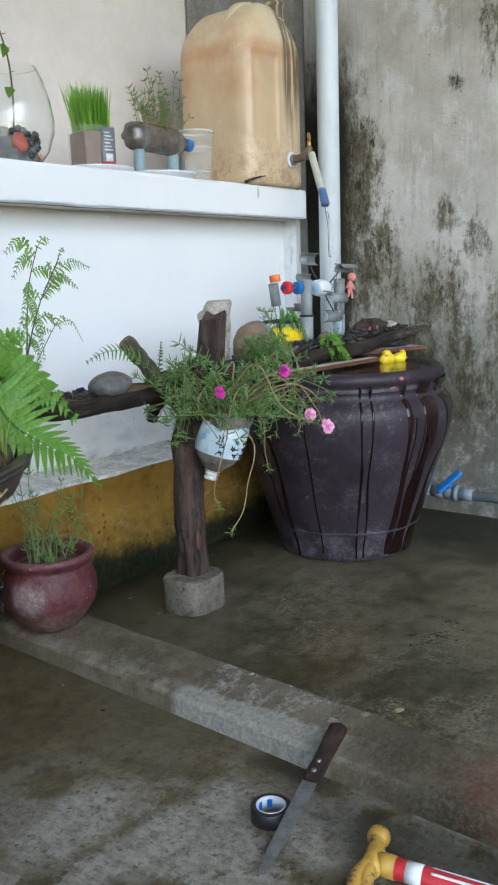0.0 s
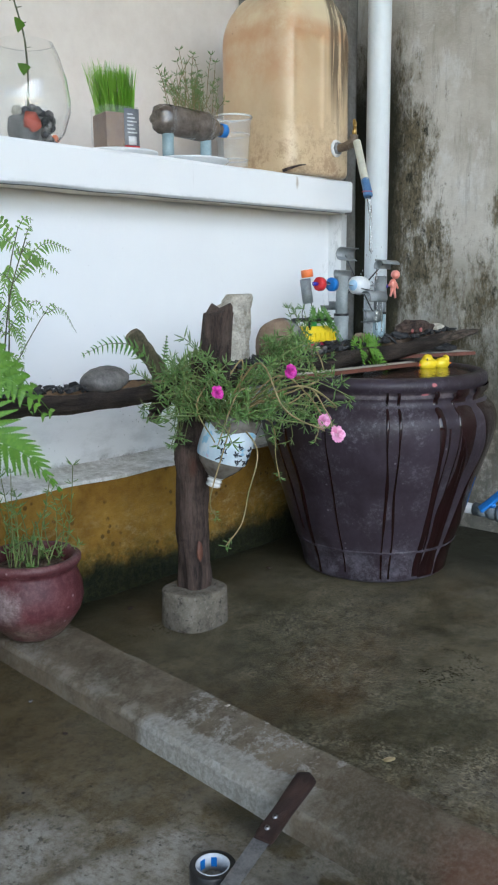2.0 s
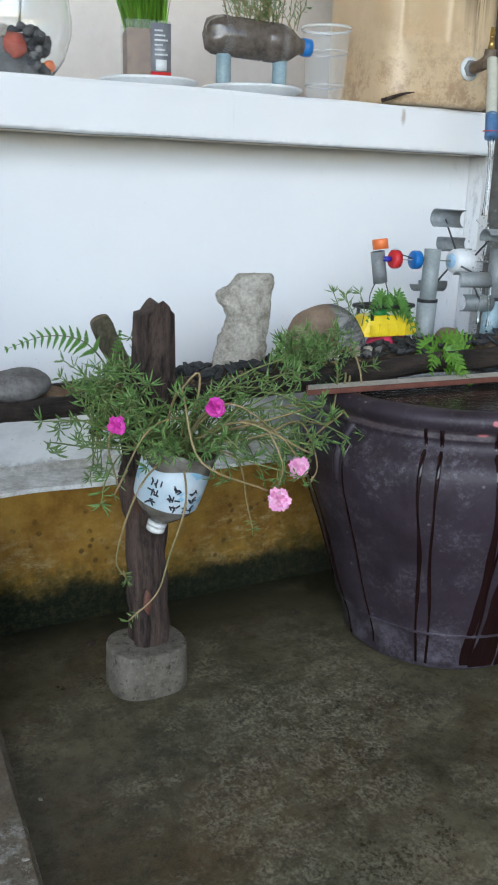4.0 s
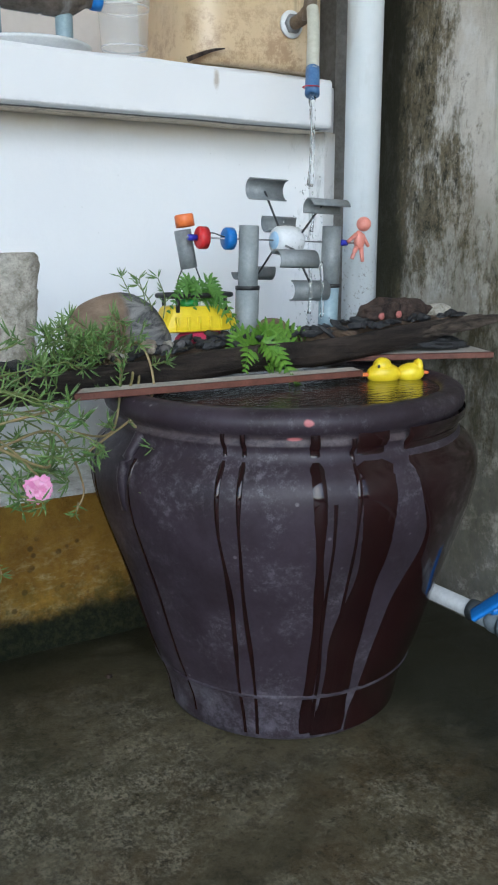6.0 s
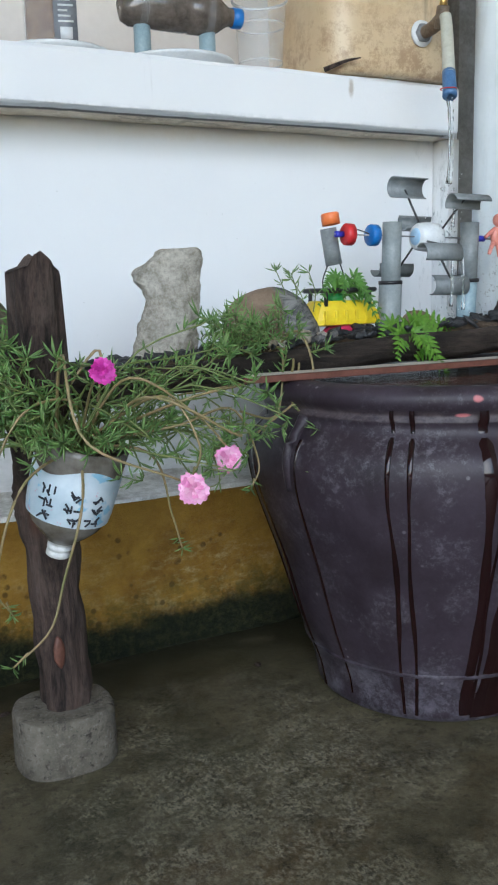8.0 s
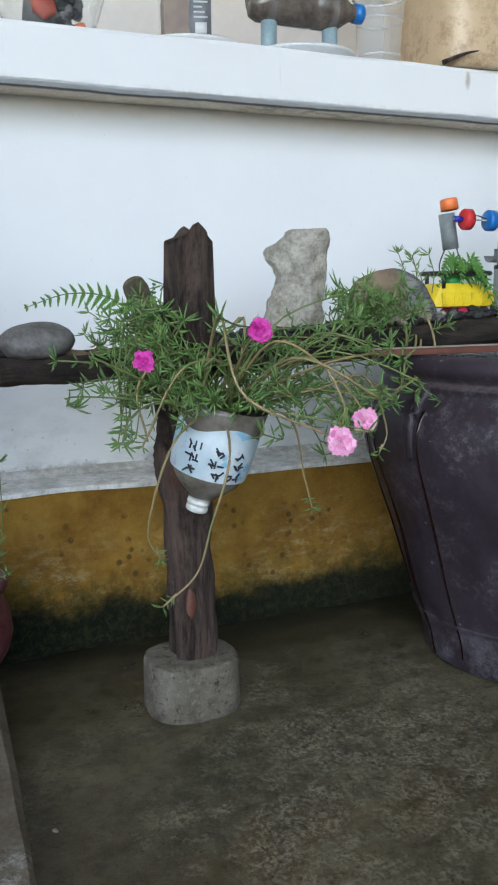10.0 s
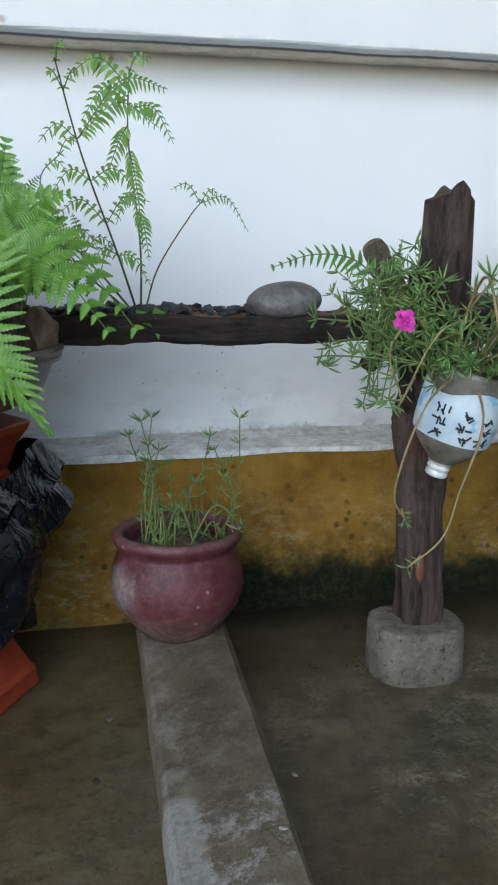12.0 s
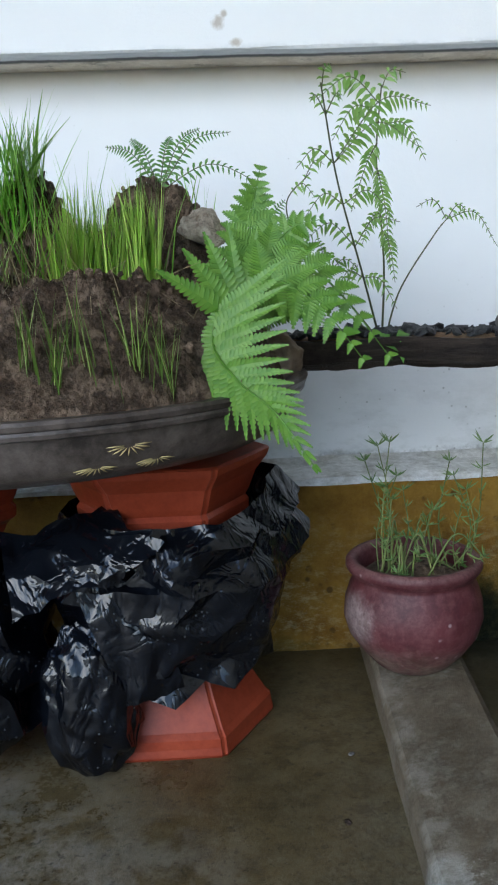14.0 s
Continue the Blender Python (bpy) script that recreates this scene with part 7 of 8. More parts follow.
def small_fern(name, base, tips, width, label, seed, mat=None, pairs=10):
    t = thing(name, base, label, "fern")
    b = Vector(base)
    for i, tip in enumerate(tips):
        leaf, stem = bmesh.new(), bmesh.new()
        tip = Vector(tip)
        mid = b.lerp(tip, 0.5) + Vector((0, 0, 0.22 * (tip - b).length))
        feather(leaf, stem, [b, mid, tip], width, pairs + 3, (0, -1, 0.35), seed + i, 0.0007, 0.3, 0.5, 0.30)
        spray(t, leaf, stem, mat or FERN, FERN_STEM)


def drooping_fern(name, base, tips, width, label, seed, mat):
    """A small fern of broad fronds that arch and hang."""
    t = thing(name, base, label, "fern")
    b = Vector(base)
    for i, tip in enumerate(tips):
        leaf, stem = bmesh.new(), bmesh.new()
        tip = Vector(tip)
        mid = b.lerp(tip, 0.45) + Vector((0, -0.004, 0.026))
        broad_frond(leaf, stem, [b, mid, tip], width, 10, (0.1, -0.9, 0.45), seed + i, 0.22, 0.5, 0.40)
        spray(t, leaf, stem, mat)


drooping_fern("rim_fern", (1.140, 1.760, 0.448), [(1.190, 1.700, 0.396), (1.105, 1.715, 0.440), (1.215, 1.735, 0.456), (1.150, 1.705, 0.440), (1.245, 1.76, 0.470), (1.165, 1.69, 0.425), (1.090, 1.735, 0.462), (1.180, 1.74, 0.475)], 0.036, "small bright fern drooping over the board and water", 50, FERN)
drooping_fern("toy_fern", (1.110, 1.850, 0.518), [(1.052, 1.815, 0.508), (1.160, 1.810, 0.482), (1.085, 1.805, 0.512), (1.135, 1.808, 0.505), (1.068, 1.83, 0.528), (1.145, 1.83, 0.525), (1.155, 1.805, 0.462)], 0.022, "small fern hanging over the yellow toy", 60, FERN_DARK)
small_fern("mound_fern", (0.105, 1.83, 0.600), [(0.052, 1.82, 0.645), (0.150, 1.83, 0.662), (0.182, 1.82, 0.656), (0.215, 1.81, 0.600), (0.078, 1.82, 0.652), (0.120, 1.83, 0.655)], 0.012, "small fern on the planter's soil mound", 80, FERN_DARK, 14)
small_fern("mound_fern", (0.200, 1.80, 0.500), [(0.235, 1.80, 0.585), (0.20, 1.80, 0.60), (0.255, 1.79, 0.55), (0.22, 1.80, 0.575)], 0.014, "small fern behind the broad fern in the planter", 90, FERN_DARK, 11)


def post_fern():
    t = thing("post_fern", (0.640, 1.815, 0.445), "slender fern sprays over the sawn branch", "fern")
    for pts, width, pairs, seed in (([(0.640, 1.815, 0.445), (0.603, 1.835, 0.496), (0.552, 1.846, 0.506), (0.497, 1.850, 0.490)], 0.034, 13, 71),
                                    ([(0.625, 1.800, 0.445), (0.634, 1.800, 0.485), (0.640, 1.800, 0.516)], 0.019, 9, 72)):
        leaf, stem = bmesh.new(), bmesh.new()
        broad_frond(leaf, stem, pts, width, pairs, (0.25, -0.85, 0.45), seed, 0.25, 0.45, 0.30)
        spray(t, leaf, stem, FERN_DARK, FERN_STEM)


post_fern()


# ---- seedling grass in the planter ----
def soil_z(x, y):
    return 0.322 + 0.072 + soil_height(x - TX, y - TY)


def grass_patch(name, seeds, count, height, material, label, lean=0.02, width=0.0022):
    rnd = random.Random(len(label) + count)
    bm = bmesh.new()
    for i in range(count):
        x0, y0, rx, ry = rnd.choice(seeds)
        x, y = x0 + rnd.uniform(-rx, rx), y0 + rnd.uniform(-ry, ry)
        z = soil_z(x, y) - 0.003
        h = height * rnd.uniform(0.55, 1.1)
        blade(bm, (x, y, z), (x + rnd.gauss(0, lean), y + rnd.gauss(0, lean), z + h), width * rnd.uniform(0.7, 1.2), rnd.uniform(0, 0.08), 4, Vector((rnd.uniform(-1, 1), -1.5, 0)))
    return tagged(part(name, bm, material), label, "grass", kind="stuff")


grass_patch("grass_clump", [(-0.085, 1.81, 0.050, 0.03), (-0.035, 1.81, 0.025, 0.025)], 210, 0.092, GRASS, "dense tuft of bright green seedling grass on the mound", 0.015, 0.0040)
grass_patch("grass_clump", [(0.066, 1.700, 0.042, 0.014), (0.085, 1.702, 0.026, 0.012), (0.030, 1.702, 0.02, 0.012)], 420, 0.094, GRASS_PALE, "row of pale green seedlings on the soil terrace", 0.007, 0.0036)
grass_patch("grass_clump", [(0.02, 1.72, 0.07, 0.02), (0.07, 1.72, 0.05, 0.02)], 60, 0.115, GRASS, "thin tall seedlings on the soil terrace", 0.014, 0.0024)
grass_patch("grass_clump", [(0.00, 1.745, 0.035, 0.02), (-0.04, 1.74, 0.03, 0.02)], 28, 0.090, GRASS, "loose seedlings on the slope below the tuft", 0.016, 0.0026)
grass_patch("dry_stalks", [(0.00, 1.71, 0.05, 0.02), (0.05, 1.70, 0.07, 0.02)], 60, 0.085, STRAW, "thin dry upright stalks among the seedlings", 0.016, 0.0016)
grass_patch("grass_sprouts", [(0.096, 1.588, 0.012, 0.003), (0.116, 1.598, 0.008, 0.003), (0.030, 1.560, 0.005, 0.004), (0.012, 1.557, 0.008, 0.004), (0.060, 1.572, 0.022, 0.004), (-0.03, 1.55, 0.03, 0.005)], 90, 0.066, SPROUT, "scattered thin seedlings on the soil's face", 0.007, 0.0021)
grass_patch("dry_stalks", [(0.04, 1.64, 0.10, 0.05), (-0.02, 1.68, 0.08, 0.05)], 80, 0.028, STRAW, "short dry stalks lying on the soil", 0.022, 0.0014)
grass_patch("grass_clump", [(0.165, 1.83, 0.035, 0.03), (0.195, 1.80, 0.02, 0.03)], 60, 0.055, GRASS, "short grass behind the stone in the planter", 0.012, 0.0024)
stone("ochre_lump", (0.026, 0.03, 0.030), (0.222, 1.79, 0.395), BROWN_STONE, "ochre clay lump at the planter's rim", 0.25, 1.4, 37)

# ---- water wheel, toy and duck over the jar ----
ORANGE = simple("orange_plastic", (0.72, 0.16, 0.035), (0.82, 0.22, 0.06), 60, 0.35)
RED = simple("red_plastic", (0.50, 0.018, 0.022), (0.62, 0.035, 0.04), 60, 0.35)
BLUE = simple("blue_plastic", (0.012, 0.12, 0.42), (0.03, 0.19, 0.55), 60, 0.35)
DEEP_BLUE = simple("deep_blue_plastic", (0.02, 0.02, 0.30), (0.03, 0.04, 0.42), 60, 0.35)
YELLOW = simple("yellow_plastic", (0.72, 0.52, 0.008), (0.82, 0.64, 0.02), 30, 0.35)
BLACK = simple("black_plastic", (0.012, 0.012, 0.013), (0.025, 0.025, 0.026), 60, 0.4)
WHITE_PLASTIC = simple("white_plastic", (0.62, 0.64, 0.65), (0.74, 0.76, 0.77), 40, 0.35)
SALMON = simple("salmon_plastic", (0.60, 0.20, 0.15), (0.72, 0.30, 0.24), 60, 0.35)
STEEL = simple("worn_steel", (0.28, 0.28, 0.28), (0.42, 0.42, 0.43), 80, 0.32, 1.0, 0.1)
WIRE = simple("dark_wire", (0.05, 0.05, 0.05), (0.10, 0.10, 0.10), 80, 0.4, 0.6)
BRASS = simple("brass", (0.50, 0.33, 0.10), (0.62, 0.44, 0.16), 60, 0.3, 1.0)
GREEN_PLASTIC = simple("green_plastic", (0.02, 0.20, 0.04), (0.04, 0.28, 0.06), 50, 0.4)
CLEAR = see_through("clear_plastic", (0.80, 0.83, 0.84), 0.06)
BOWL = glassy("bowl_glass", (0.97, 0.985, 0.985), 0.0, 1.45)
WATER = glassy("running_water", (0.98, 1, 1), 0.03, 1.33)


def along(bm, p, d):
    """Turn a mesh built round z so that it stands at p along d."""
    bm.transform(Matrix.Translation(p) @ Vector(d).to_track_quat("Z", "Y").to_matrix().to_4x4())
    return bm


def bottle_cap(r=0.0145, h=0.012):
    bm = lathe([(0.001, 0.0), (r * 0.9, 0.0), (r, 0.0015), (r, h), (r - 0.0015, h), (r - 0.002, 0.002), (0.001, 0.002)], 32)
    for v in bm.verts:
        rr = math.hypot(v.co.x, v.co.y)
        if rr > r * 0.97:
            k = 1 + 0.02 * math.cos(16 * math.atan2(v.co.y, v.co.x))
            v.co.x *= k
            v.co.y *= k
    return bm


AX = Vector((0.995, -0.075, -0.03)).normalized()
HUB = Vector((1.247, 1.831, 0.598))


def water_wheel():
    t = thing("paddle_wheel_toy", (HUB.x, HUB.y, 0.455), "toy water wheel of grey pipe paddles on two pipe posts", "water wheel")
    for name, (x, y), mat in (("post", (1.182, 1.831), PVC_GREY), ("post", (1.315, 1.822), PVC_DARK)):
        p = part(name, pipe((x, y, 0.52), (x + 0.003, y, 0.618), 0.0135, 0.002, 24), mat, t, world=True)
        part("sleeve", pipe((x - 0.003, y, 0.452), (x, y, 0.536), 0.0162 if mat is PVC_GREY else 0.0142, 0.0022, 24), PVC_GREY if mat is PVC_GREY else PVC_PALE, p, "pale pipe sleeve", world=True)
        part("band", pipe((x, y, 0.533), (x, y, 0.538), 0.0168, 0.002, 24), BLACK, p, "black tape band", world=True)
    part("axle", tube([HUB - AX * 0.152, HUB + AX * 0.120], 0.0011, 8), STEEL, t, world=True)
    part("hub", along(lathe([(0.001, -0.020), (0.016, -0.020), (0.019, -0.016), (0.0205, -0.004), (0.0205, 0.004), (0.019, 0.016), (0.015, 0.020), (0.001, 0.020)], 32), HUB, AX), WHITE_PLASTIC, t, "white plastic hub", world=True)
    part("hub_cap", along(bottle_cap(0.012, 0.008), HUB - AX * 0.022, AX), simple("pale_blue_cap", (0.30, 0.48, 0.68), (0.40, 0.58, 0.76), 50, 0.35), t, "pale blue bottle cap", world=True)
    up = Vector((0, 0, 1))
    out = AX.cross(up).normalized()
    for k in range(6):
        a = radians(97 - 60 * k)
        d = up * math.sin(a) + out * math.cos(a)
        tan = up * math.cos(a) - out * math.sin(a)
        shift = AX * (0.030 if k % 2 else -0.024)
        c = HUB + d * 0.068 + shift
        bm = bmesh.new()
        rows = []
        for u, s in ((-1, 1), (1, 1), (1, 0.87), (-1, 0.87)):
            rows.append([bm.verts.new(c + AX * 0.029 * u + (d * math.cos(b) + tan * math.sin(b)) * 0.0145 * s) for b in np.linspace(-0.3, math.pi - 0.3, 13)])
        for j in range(4):
            p, q = rows[j], rows[(j + 1) % 4]
            for i in range(12):
                bm.faces.new((p[i], p[i + 1], q[i + 1], q[i]))
        for i in (0, 12):
            bm.faces.new([rows[j][i] for j in range(4)])
        paddle = part("paddle", bm, PVC_DARK, t, world=True)
        part("spoke", tube([HUB + shift * 0.5 + d * 0.018, c - d * 0.0 + tan * 0.013], 0.0016, 6), WIRE, paddle, world=True)
    for s, mat, lab in ((-0.097, BLUE, "blue bottle cap"), (-0.136, RED, "red bottle cap")):
        part("cap", along(bottle_cap(), HUB + AX * s, AX), mat, t, lab, world=True)
    for s in (-0.150, 0.088):
        part("bead", along(lathe([(0.001, 0), (0.004, 0), (0.0045, 0.004), (0.004, 0.012), (0.001, 0.012)], 14), HUB + AX * s, AX), DEEP_BLUE, t, "dark blue axle bead", world=True)
    part("crank_wire", tube([HUB + AX * -0.136 + Vector((0, 0, 0.002)), HUB + AX * -0.118 + Vector((0, 0, 0.007)), HUB + AX * -0.097 + Vector((0, 0, 0.002))], 0.0009, 6, 10), WIRE, t, world=True)


water_wheel()


def crank_figure():
    """The salmon plastic piece that turns with the axle's end."""
    c = HUB + AX * 0.118
    bm = blob((0.0085, 0.007, 0.014), c + Vector((0.002, -0.002, 0.004)), 0.10, 2, 3, 3)
    blob((0.0105, 0.0105, 0.0105), c + Vector((0.008, -0.004, 0.027)), 0.03, 1, 4, 3, bm=bm)
    for x0, z0, dx, dz in ((-0.004, 0.012, -0.022, 0.002), (0.007, 0.012, 0.016, -0.004), (-0.003, -0.006, -0.014, -0.022), (0.006, -0.006, 0.006, -0.026)):
        tube([c + Vector((x0, -0.002, z0)), c + Vector(((x0 + dx) / 2 - 0.002, -0.006, (z0 + dz) / 2)), c + Vector((dx, -0.006, dz))], [0.0036, 0.0026], 8, 8, bm=bm)
    tagged(part("crank_figurine", bm, SALMON), "small salmon plastic figurine on the axle's end", "toy")


crank_figure()


def pipe_sawyer():
    t = thing("pipe_toy_worker", (1.118, 1.858, 0.50), "toy of grey pipe with an orange cap on wire legs", "toy")
    lo, hi = Vector((1.112, 1.868, 0.562)), Vector((1.104, 1.870, 0.612))
    part("body", pipe(lo, hi, 0.0115, 0.002, 22), PVC_DARK, t, world=True)
    part("cap", along(bottle_cap(0.0125, 0.016), hi + Vector((0.000, -0.004, 0.020)), (0.10, -0.1, -0.95)), ORANGE, t, "orange bottle cap", world=True)
    for dx in (-0.012, 0.014):
        part("leg", tube([lo + Vector((dx * 0.6, 0, 0.006)), lo + Vector((dx * 1.5, 0.002, -0.025)), Vector((1.113 + dx * 1.1, 1.862, 0.505))], 0.0010, 6, 12), WIRE, t, world=True)


pipe_sawyer()


def toy_boat():
    t = thing("toy_vehicle", (1.112, 1.854, 0.4440), "bright yellow toy vehicle with a black rail on the trough", "toy")
    bm = bmesh.new()
    n, rows = 26, []
    for i, (k, z) in enumerate(((0.80, 0.035), (1.06, 0.037), (1.06, 0.043), (0.84, 0.066), (0.78, 0.069), (0.0, 0.069))):
        rows.append([bm.verts.new((0.056 * k * math.copysign(abs(math.cos(a)) ** 0.45, math.cos(a)), 0.026 * k * math.copysign(abs(math.sin(a)) ** 0.5, math.sin(a)), z)) for a in np.linspace(0, 2 * math.pi, n, endpoint=False)])
    for p, q in zip(rows, rows[1:]):
        for i in range(n):
            bm.faces.new((p[i], p[(i + 1) % n], q[(i + 1) % n], q[i]))
    bmesh.ops.remove_doubles(bm, verts=bm.verts, dist=0.0002)
    part("body", bm, YELLOW, t, smooth=False)
    for k in range(6):
        part("rib", box(-0.042 + k * 0.0165, -0.038 + k * 0.0165, -0.0285, -0.0225, 0.038, 0.056, 0.0008), YELLOW, t)
    part("hull", blob((0.038, 0.022, 0.018), (0.006, -0.004, 0.022), 0.05, 1, 2, 3), simple("pink_red_plastic", (0.50, 0.03, 0.09), (0.62, 0.06, 0.14), 50, 0.35), t, "pink-red hull")
    part("rail", tube([(-0.04, -0.02, 0.083), (0.04, -0.02, 0.083), (0.048, 0, 0.083), (0.04, 0.02, 0.083), (-0.04, 0.02, 0.083), (-0.048, 0, 0.083), (-0.04, -0.02, 0.083)], 0.0035, 8, 40), BLACK, t, "black rail")
    for x, y in ((-0.036, -0.02), (0.036, -0.02), (-0.036, 0.02), (0.036, 0.02)):
        part("rail_post", tube([(x, y, 0.062), (x, y, 0.083)], 0.003, 8), BLACK, t)
    part("load", blob((0.013, 0.010, 0.009), (-0.012, -0.006, 0.073), 0.1, 2, 5, 3), GREEN_PLASTIC, t, "green knob")
    part("load", blob((0.010, 0.009, 0.008), (0.014, -0.006, 0.072), 0.1, 2, 6, 3), WHITE_PLASTIC, t, "white knob")


toy_boat()


def rubber_duck():
    t = thing("rubber_duck", (1.316, 1.674, 0.4185), "bright yellow rubber duck with orange beak floating in the jar", "toy duck", turn=-21)
    body = blob((0.023, 0.0145, 0.0145), (-0.018, 0, 0.008), 0.03, 1, 1, 4)
    blob((0.019, 0.0135, 0.0135), (0.019, 0, 0.008), 0.03, 1, 3, 4, bm=body)
    blob((0.0125, 0.0115, 0.0115), (-0.020, 0, 0.0185), 0.02, 1, 2, 3, bm=body)
    blob((0.0065, 0.010, 0.0105), (0.030, 0, 0.0165), 0.02, 1, 4, 3, bm=body)
    part("body", body, YELLOW, t)
    part("beak", blob((0.0090, 0.0055, 0.0030), (-0.0450, 0, 0.0072), 0.05, 1, 1, 2), ORANGE, t, "orange beak")
    part("tail", blob((0.006, 0.004, 0.0025), (0.040, 0, 0.008), 0.05, 1, 1, 2), ORANGE, t, "orange tip")
    part("eye", blob((0.0020, 0.0012, 0.0026), (-0.028, -0.0100, 0.019), 0.02, 1, 1, 2), BLACK, t, "black eye")


rubber_duck()


def tap_and_hose():
    t = thing("brass_tap", (1.354, 1.980, 0.917), "old brass tap with a cream hose and blue end", "tap")
    part("washer", along(lathe([(0.001, 0), (0.019, 0), (0.020, 0.002), (0.019, 0.005), (0.001, 0.005)], 28), (1.354, 1.981, 0.917), (0, -1, 0)), WHITE_PLASTIC, t, "white rubber washer", world=True)
    part("nut", along(lathe([(0.001, 0), (0.0145, 0), (0.0145, 0.006), (0.001, 0.006)], 6), (1.354, 1.976, 0.917), (0, -1, 0)), simple("grey_nut", (0.17, 0.18, 0.19), (0.26, 0.27, 0.28), 60, 0.5), t, "grey nut", world=True)
    old = simple("tarnished_brass", (0.14, 0.105, 0.075), (0.25, 0.20, 0.15), 70, 0.55, 0.5)
    body = tube([(1.354, 1.975, 0.917), (1.353, 1.95, 0.919), (1.350, 1.925, 0.926)], [0.0095, 0.010, 0.011], 16, 10)
    tube([(1.350, 1.928, 0.912), (1.350, 1.924, 0.942)], [0.011, 0.0095], 16, bm=body)
    part("body", body, old, t, "tarnished body", world=True)
    h = tube([(1.350, 1.924, 0.940), (1.350, 1.923, 0.958)], [0.006, 0.004], 12)
    tube([(1.344, 1.918, 0.958), (1.350, 1.923, 0.966), (1.351, 1.926, 0.976)], [0.003, 0.005, 0.003], 10, 8, bm=h)
    part("handle", h, BRASS, t, "bright brass handle", world=True)
    hose = tube([(1.346, 1.914, 0.925), (1.338, 1.900, 0.895), (1.320, 1.876, 0.852), (1.309, 1.861, 0.828)], [0.0088, 0.009, 0.0092, 0.0092], 18, 24)
    part("hose", hose, simple("cream_hose", (0.46, 0.46, 0.38), (0.58, 0.58, 0.50), 20, 0.45), t, "cream plastic hose", world=True)
    end = part("hose_end", tube([(1.311, 1.864, 0.832), (1.303, 1.853, 0.812), (1.297, 1.845, 0.795)], [0.0098, 0.010, 0.0105], 18, 8), simple("worn_blue_sleeve", (0.05, 0.13, 0.28), (0.10, 0.20, 0.38), 60, 0.45), t, "blue sleeve", world=True)
    part("wire_tie", tube([(1.297 + 0.0115 * math.cos(a), 1.848 + 0.0115 * math.sin(a), 0.805) for a in np.linspace(0, 6.28, 20)], 0.0008, 5), RED, end, "thin red wire tie", world=True)
    rnd = random.Random(4)
    pts = [(1.296, 1.844, 0.797), (1.293, 1.838, 0.77), (1.290, 1.833, 0.74), (1.286, 1.829, 0.70), (1.280, 1.824, 0.672)]
    w = part("water_stream", tube(pts, [0.0050, 0.0038, 0.0032, 0.0034, 0.0042], 12, 40, wob=0.4, seed=3), WATER)
    tagged(w, "thin stream of clear water falling from the hose", "water", kind="stuff")
    drops = bmesh.new()
    for x, y, z, sx, sz, count in ((1.272, 1.815, 0.668, 0.008, 0.008, 24), (1.262, 1.810, 0.600, 0.016, 0.016, 50), (1.270, 1.805, 0.545, 0.012, 0.03, 36), (1.26, 1.80, 0.485, 0.02, 0.008, 30)):
        for i in range(count):
            r = rnd.uniform(0.0005, 0.0013)
            b = bmesh.new()
            bmesh.ops.create_icosphere(b, subdivisions=1, radius=1)
            b.transform(Matrix.Translation((rnd.gauss(x, sx), rnd.gauss(y, 0.010), rnd.gauss(z, sz))) @ Matrix.Diagonal((r, r, r * rnd.uniform(1.0, 2.2), 1)))
            join(drops, b)
    for p0, p1 in (((1.268, 1.800, 0.655), (1.262, 1.795, 0.610)), ((1.258, 1.792, 0.585), (1.255, 1.788, 0.500)), ((1.275, 1.79, 0.570), (1.277, 1.788, 0.495))):
        tube([p0, Vector(p0).lerp(Vector(p1), 0.5) + Vector((0.002, 0, 0)), p1], [0.003, 0.0018, 0.0024], 8, 16, bm=drops, wob=0.5, seed=p0[2])
    tagged(part("water_splash", drops, WATER), "splashing drops of clear water round the wheel", "water", kind="stuff")


tap_and_hose()


# ---- things on the ledge ----
def saucer(name, x, y, r, label):
    t = thing(name, (x, y, 0.852), label, "saucer")
    prof = [(0.001, 0.0), (r * 0.72, 0.0), (r * 0.76, 0.002), (r * 0.97, 0.011), (r, 0.014), (r * 0.985, 0.016), (r * 0.94, 0.0145), (r * 0.74, 0.005), (0.001, 0.004)]
    part("dish", lathe(prof, 56), WHITE_PLASTIC, t)


saucer("plastic_saucer", 0.806, 2.115, 0.080, "white plastic saucer under the grass carton")
saucer("plastic_saucer", 0.988, 2.10, 0.086, "white plastic saucer under the bottle planter")


